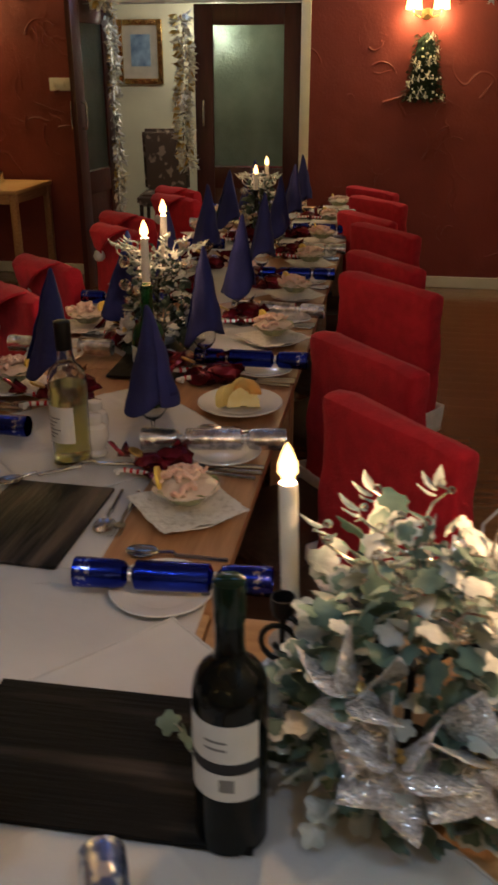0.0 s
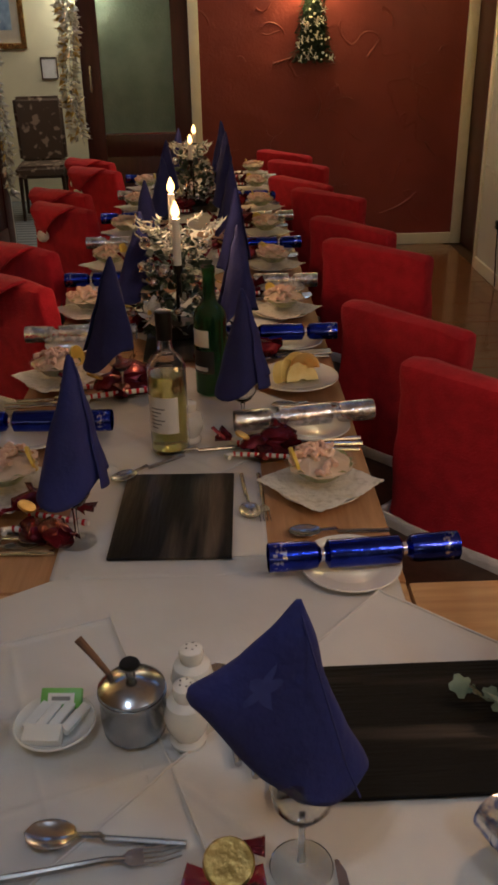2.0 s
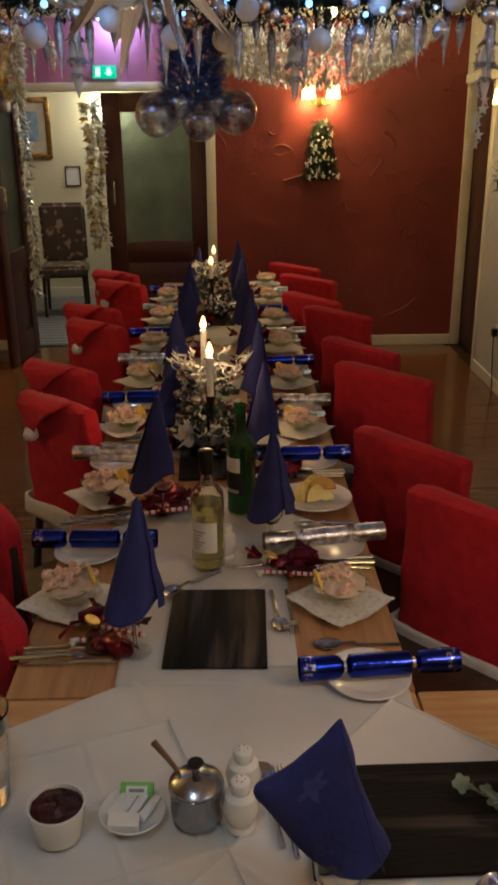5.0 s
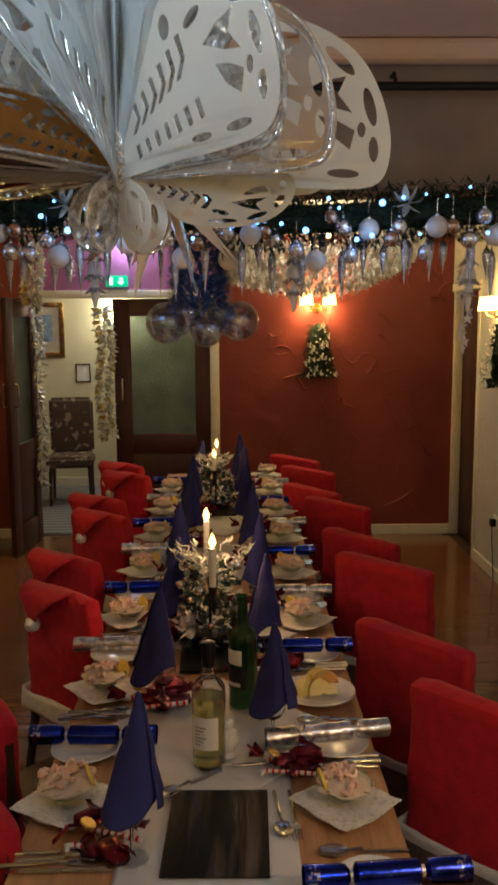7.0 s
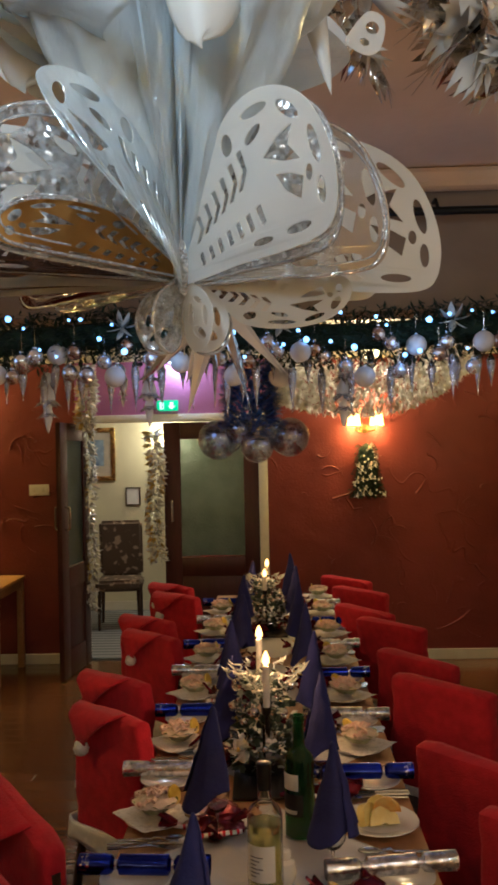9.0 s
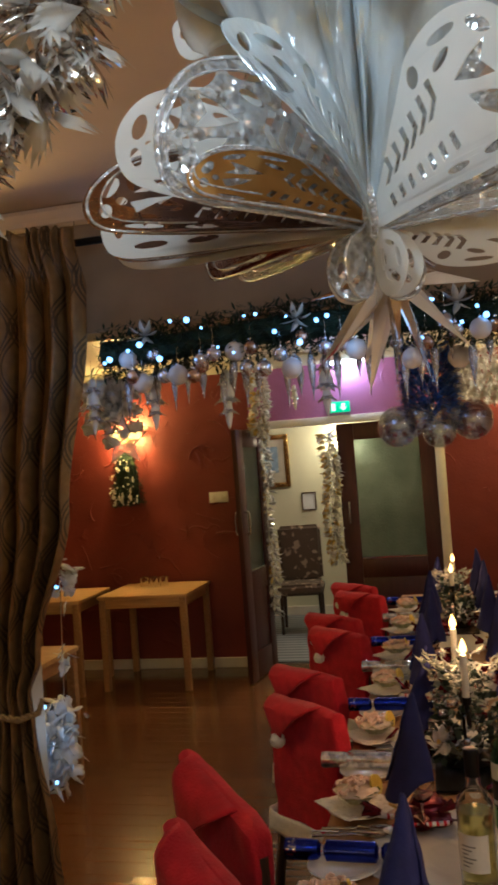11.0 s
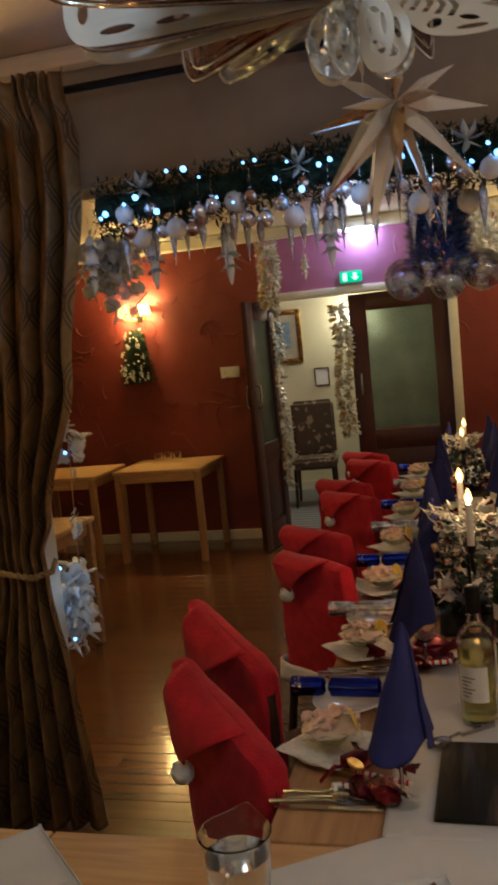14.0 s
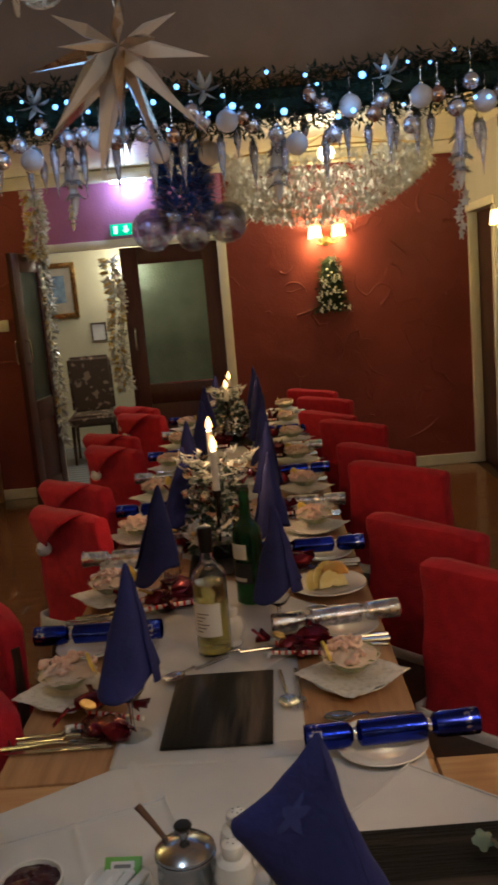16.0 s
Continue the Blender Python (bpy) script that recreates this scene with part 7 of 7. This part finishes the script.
CREAM_FOIL = mat("cream_foil", (0.84, 0.78, 0.70), (0.76, 0.69, 0.60), rough=0.4, metal=0.15, scale=10)
GILT_FILM = mat("gilt_film", (0.78, 0.62, 0.42), (0.66, 0.50, 0.31), rough=0.12, metal=1.0, scale=10, bump=0.3, bump_scale=30)
CHAMPAGNE = mat("champagne_film", (0.86, 0.82, 0.76), (0.74, 0.68, 0.60), rough=0.14, metal=0.85, scale=10, bump=0.15, bump_scale=20)
foil_star(pose(-0.652, 1.56, 2.128), 0.272, "large silver and champagne foil star hanging from the ceiling", GILT_FILM)




def jag(bm, m, ln, wd, rr):
    """A broad foil leaf along +y that ends in a row of ragged points."""
    n = 5
    root = bm.verts.new(m @ Vector((0, 0, 0)))
    low = []
    for i in range(n + 1):
        q = i / n - 0.5
        low.append(bm.verts.new(m @ Vector((q * wd, ln * (0.62 - 0.9 * q * q), 0.10 * ln * math.cos(q * 5)))))
    for i in range(n):
        q = (i + 0.5) / n - 0.5
        tip = bm.verts.new(m @ Vector((q * wd * 1.5, ln * (rr.uniform(0.85, 1.05) - 0.9 * q * q), 0.02 * ln)))
        bm.faces.new((root, low[i], low[i + 1]))
        bm.faces.new((low[i], tip, low[i + 1]))


def foil_swag(m, pts, n, label, seed, big=1.0):
    """Feathery foil garland along points."""
    t = thing("foil_garland", m, label, "garland", "ceiling garlands")
    rr = random.Random(seed)
    a_, b_ = B(), B()
    P = [Vector(p) for p in pts]
    for k in range(n):
        q = rr.random() * (len(P) - 1)
        i = min(int(q), len(P) - 2)
        p = P[i].lerp(P[i + 1], q - i)
        p += Vector((rr.gauss(0, 0.022), rr.gauss(0, 0.022), rr.gauss(0, 0.02)))
        d = Vector((rr.uniform(-1, 1), rr.uniform(-1, 1), rr.uniform(-1.5, 0.2)))
        ln, spin = rr.uniform(0.07, 0.13) * big, rr.uniform(0, 180)
        jag(a_ if k % 5 < 3 else b_, aim(p, d, spin), ln, ln * rr.uniform(0.35, 0.6), rr)
    part("paper_fringe", a_, PLASTIC, t, "white pointed paper blades", solid=0.0004)["kind"] = "stuff"
    part("foil_fringe", b_, THIN_FOIL, t, "silver foil blades", solid=0.0004)["kind"] = "stuff"
    part("cord", tube(B(), P, 0.002, 5), WIRE, t)
    return t


foil_swag(pose(0, 0, 0), [(-1.45, 0.78, 2.639), (-1.40, 0.80, 2.45), (-1.28, 0.82, 2.40), (-1.15, 0.84, 2.50), (-1.04, 0.86, 2.639)], 80, "white and silver foil garland swagged under the ceiling", 1)
foil_swag(pose(0, 0, 0), [(-1.42, 0.80, 1.98), (-1.36, 0.80, 2.10), (-1.31, 0.80, 2.22), (-1.23, 0.80, 2.31), (-1.12, 0.80, 2.38), (-1.02, 0.82, 2.639)], 150, "white and silver foil strands hanging from the garland", 2)
foil_swag(pose(0, 0, 0), [(-0.19, 0.98, 2.639), (-0.15, 1.0, 2.50), (-0.08, 1.0, 2.42), (0.08, 1.0, 2.38), (0.30, 1.0, 2.639)], 90, "white and silver foil garland swagged under the ceiling", 3, 1.25)
foil_swag(pose(0, 0, 0), [(-0.37, 1.0, 2.639), (-0.365, 1.0, 2.56), (-0.36, 1.0, 2.48)], 22, "small twist of silver foil hanging from the ceiling", 4)

# ---- doorway tinsel, sign and small fittings ----
TINSEL = mat("silver_tinsel", (0.90, 0.90, 0.86), (0.72, 0.71, 0.66), rough=0.14, metal=0.25, scale=60, coat=0.6)


def tinsel(x, y, z0, z1, n, seed, wide=0.05, label="silver and gold tinsel strand hanging in the doorway"):
    t = thing("tinsel_strand", pose(x, y, 0), label, "tinsel", "tinsel strands")
    rr = random.Random(seed)
    a_, b_ = B(), B()
    for k in range(n):
        z = z0 + (z1 - z0) * rr.random()
        a = rr.uniform(0, 6.28)
        leaf(a_ if rr.random() < (0.95 if math.cos(a) > -0.2 else 0.72) else b_, aim((wide * 0.3 * math.cos(a) + 0.015 * math.sin(z * 9), -0.02 + wide * 0.2 * math.sin(a), z), (math.cos(a), math.sin(a), rr.uniform(-1.2, 0.5)), rr.uniform(0, 180)), rr.uniform(0.045, 0.080), rr.uniform(0.026, 0.042), 0.25, 3)
    part("silver_leaves", a_, TINSEL, t, solid=0.0004)["kind"] = "stuff"
    part("gold_leaves", b_, GOLD_FOIL, t, solid=0.0004)["kind"] = "stuff"
    part("cord", tube(B(), [(0, -0.02, z1), (0, -0.02, z0), (0, 0.012, z0 + 0.02)] if z0 < 2.2 else [(0, 0, z1), (0, 0, TOP - 0.0005)], 0.0015, 4), WIRE, t)
    return t


tinsel(-2.075, FAR - 0.01, 1.99, 0.45, 520, 1, 0.07)
tinsel(-1.525, FAR - 0.01, 1.92, 0.85, 560, 2, 0.10)
tinsel(-2.02, 6.30, 2.45, 1.95, 420, 3, 0.13, "silver tinsel spiral hanging from the ceiling")
pd2 = copy_thing(PD, pose(-1.68, 6.05, 2.30))
part("thread", tube(B(), [(0, 0, 0.05), (0, 0, TOP - 2.3005)], 0.0008, 4), WIRE, pd2)
SIGN_GREEN = mat("exit_green", (0.02, 0.35, 0.16), glow=(0.03, 0.62, 0.28), power=0.9)
SIGN_WHITE = mat("exit_white", (0.8, 0.85, 0.8), glow=(0.7, 1.0, 0.8), power=1.2)
t = thing("exit_sign", pose(-1.41, FAR - 0.001, 2.13), "green lit exit sign with white marks", "exit sign")
part("box", span(B(), -0.088, 0.088, -0.03, 0, -0.044, 0.044, 0.003), SIGN_GREEN, t)
m_ = B()
span(m_, -0.062, -0.030, -0.0325, -0.0305, -0.030, 0.030)
part("white_panel", m_, SIGN_WHITE, t)
ar = B()
flat_poly(ar, [(0.005, 0.010), (0.005, -0.004), (-0.012, -0.004), (0.018, -0.030), (0.048, -0.004), (0.031, -0.004), (0.031, 0.028), (0.005, 0.028)], 0.002, pose(0.018, -0.0315, 0, 90, 0, 0))
part("arrow", ar, SIGN_WHITE, t)
t = thing("emergency_light", pose(-1.31, FAR - 0.061, 2.50), "white strip light fixed under the cornice", "light")
part("housing", span(B(), -0.16, 0.16, -0.06, 0.0, 0.0, 0.05, 0.006), WHITE_TRIM, t)
part("tube", span(B(), -0.14, 0.14, -0.05, -0.01, -0.022, -0.001, 0.006), mat("white_tube", (0.9, 0.95, 1.0), glow=(0.80, 0.90, 1.0), power=14.0), t, "glowing white tube").visible_shadow = False
t = thing("switch_plate", pose(-2.50, FAR - 0.001, 1.45), "white double socket plate on the red wall", "switch")
part("plate", span(B(), -0.084, 0.084, -0.010, 0, -0.046, 0.046, 0.003), WHITE_TRIM, t)
for s in (-1, 1):
    part("rocker", span(B(), s * 0.040 - 0.012, s * 0.040 + 0.012, -0.0135, -0.0102, -0.018, 0.018, 0.001), CHINA, t)
t = thing("wall_socket", pose(RIGHT - 0.001, 5.31, 0.41, 0, 0, -90), "black plug in a white wall socket", "socket")
part("plate", span(B(), -0.045, 0.045, -0.008, 0, -0.045, 0.045, 0.002), WHITE_TRIM, t)
part("plug", span(B(), -0.024, 0.024, -0.045, -0.0082, -0.03, 0.022, 0.006), BLACK_IRON, t)
part("lead", tube(B(), [(0, -0.03, -0.03), (0.01, -0.03, -0.15), (0.03, -0.02, -0.40)], 0.004, 6), BLACK_IRON, t)

# upturned tumblers on the side table
tum = None
for k in range(3):
    m_ = pose(-3.12 + 0.085 * k, 6.34, TT - 0.001)
    if tum is None:
        tum = thing("tumbler", m_, "clear glass tumbler upside down on the side table", "tumbler", "tumblers")
        part("glass", lathe(B(), [(0.036, 0.0), (0.034, 0.085), (0.0, 0.087), (0.0, 0.080), (0.031, 0.078), (0.033, 0.0)], 24), GLASS, tum)
    else:
        copy_thing(tum, m_)

# lobby
t = thing("picture", pose(-2.52, 8.947, 1.725), "gilt-framed blue picture with a cream mount", "picture", "lobby pictures")
fr = B()
for s in (-1, 1):
    span(fr, s * 0.205 - 0.030, s * 0.205 + 0.022, -0.03, 0, -0.295, 0.295, 0.006)
    span(fr, -0.175, 0.175, -0.029, 0, s * 0.268 - 0.028, s * 0.268 + 0.027, 0.006)
part("frame", fr, mat("gilt_moulding", (0.66, 0.46, 0.14), (0.20, 0.12, 0.03), rough=0.24, metal=0.9, scale=25, bump=0.4, bump_scale=60), t)
part("mount", span(B(), -0.184, 0.184, -0.012, -0.002, -0.252, 0.252), mat("cream_mount", (0.50, 0.46, 0.36), (0.44, 0.40, 0.31), rough=0.6, scale=12), t, smooth=False)
part("print", span(B(), -0.10, 0.10, -0.0145, -0.0122, -0.13, 0.16), mat("blue_print", (0.30, 0.42, 0.55), (0.10, 0.16, 0.26), rough=0.5, scale=9), t, "blurred blue print", smooth=False)
t = thing("picture", pose(-2.105, 8.947, 1.255), "small dark-framed certificate on the lobby wall", "picture", "lobby pictures")
fr = B()
for s in (-1, 1):
    span(fr, s * 0.075 - 0.006, s * 0.075 + 0.006, -0.02, 0, -0.10, 0.10, 0.002)
    span(fr, -0.069, 0.069, -0.019, 0, s * 0.094 - 0.006, s * 0.094 + 0.006, 0.002)
part("frame", fr, DARK_WOOD, t)
part("sheet", span(B(), -0.069, 0.069, -0.008, -0.002, -0.088, 0.088), PAPER, t, smooth=False)
FLORAL = mat("floral_fabric", (0.42, 0.33, 0.23), (0.115, 0.085, 0.058), rough=0.9, scale=14, contrast=(0.58, 0.66), detail=1.5, bump=0.2, bump_scale=200)
t = thing("lobby_chair", pose(-2.11, 8.10, 0, 0, 0, 6), "upholstered chair in dark floral fabric with wooden legs", "chair")


def pad(sx, sy, sz, c, m2=None):
    bm = B()
    bmesh.ops.create_cube(bm, size=1.0, matrix=Matrix.Diagonal((sx, sy, sz, 1)))
    bmesh.ops.bevel(bm, geom=list(bm.edges), offset=0.03, segments=3, affect="EDGES")
    bmesh.ops.transform(bm, matrix=Matrix.Translation(c) @ (m2 or Matrix()), verts=bm.verts)
    return bm


part("seat", pad(0.46, 0.44, 0.11, (0, 0, 0.43)), FLORAL, t)
part("backrest", pad(0.44, 0.08, 0.58, (0, 0.21, 0.76), pose(0, 0, 0, 8, 0, 0)), FLORAL, t)
for x in (-0.19, 0.19):
    for y in (-0.18, 0.19):
        part("leg", tube(B(), [(x, y, 0.39), (x * 1.04, y * 1.04, 0.0)], 0.02, 8, 0.7), DARK_WOOD, t)
t = thing("lobby_lamp", pose(-1.72, 8.949, 1.82), "small lit wall lamp in the lobby", "wall lamp")
part("bracket", tube(B(), [(0, 0, -0.06), (0, -0.06, -0.07), (0, -0.08, -0.03)], 0.006, 8), BRASS, t)
part("shade", lathe(B(), [(0.05, -0.03), (0.036, 0.07)], 24, pose(0, -0.08, 0)), mat("cream_lit_shade", (0.9, 0.8, 0.5), glow=(1.0, 0.85, 0.45), power=4.0), t, solid=0.0015)

# ---- remaining room lamps ----
lamp("lobby_light", (-1.72, 8.80, 1.90), 12, (1.0, 0.80, 0.50), 0.05)
ceil = thing("ceiling_lamp", pose(-1.6, 7.7, 2.499), "round opal lamp on the lobby ceiling", "ceiling lamp", "ceiling lamps")
part("opal", lathe(B(), [(0.11, 0.0), (0.11, -0.03), (0.08, -0.06), (0, -0.075)], 28), mat("opal_glow", (0.9, 0.88, 0.8), glow=(1.0, 0.86, 0.62), power=6.0), ceil).visible_shadow = False
lamp("lobby_light", (-1.6, 7.7, 2.40), 24, (1.0, 0.86, 0.62), 0.1)
# two ceiling lamps out of view, added to light the top tables and ornament
c2 = copy_thing(ceil, pose(-0.82, -0.10, NEAR_TOP - 0.001))
tagged(c2, "unseen round opal lamp added on the ceiling behind the top table")
lamp("room_fill_light", (-0.82, -0.10, 2.53), 8.4, (0.76, 0.92, 1.0), 0.1)
c3 = copy_thing(ceil, pose(0.62, -0.45, NEAR_TOP - 0.001))
tagged(c3, "unseen round opal lamp added on the ceiling near the side wall")
lamp("room_fill_light", (0.62, -0.45, 2.53), 9.8, (0.76, 0.92, 1.0), 0.1)
lamp("strip_light", (-1.31, FAR - 0.10, 2.455), 5, (0.80, 0.90, 1.0), 0.04)

# ---- floorboards ----
rnd = random.Random(5)
BOARD = {}
for ln in (0.9, 1.2, 1.5):
    me = bpy.data.meshes.new("plank")
    bm = span(B(), -ln / 2 + 0.001, ln / 2 - 0.001, -0.0605, 0.0605, -0.011, 0.0, 0.0015)
    bm.to_mesh(me)
    bm.free()
    me.materials.append(PLANK)
    BOARD[ln] = me
y = 0.9
while y < FAR - 0.06:
    x, first = -5.055, rnd.uniform(0.3, 1.0)
    while x < RIGHT - 0.1:
        ln = rnd.choice((0.9, 1.2, 1.5))
        fit = min(first, (RIGHT - 0.004 - x) / ln)
        first = 1.0
        ob = new("plank", BOARD[ln])
        ob.parent = floor
        ob.scale.x = fit
        ob.location = (x + ln * fit / 2, y + 0.0615, rnd.uniform(-0.0008, 0.0004))
        x += ln * fit
    y += 0.123
rest = B()
span(rest, -5.06, RIGHT, -3.0, 0.895, -0.011, -0.001)
tagged(part("boards", rest, PLANK, floor, smooth=False), kind="stuff")
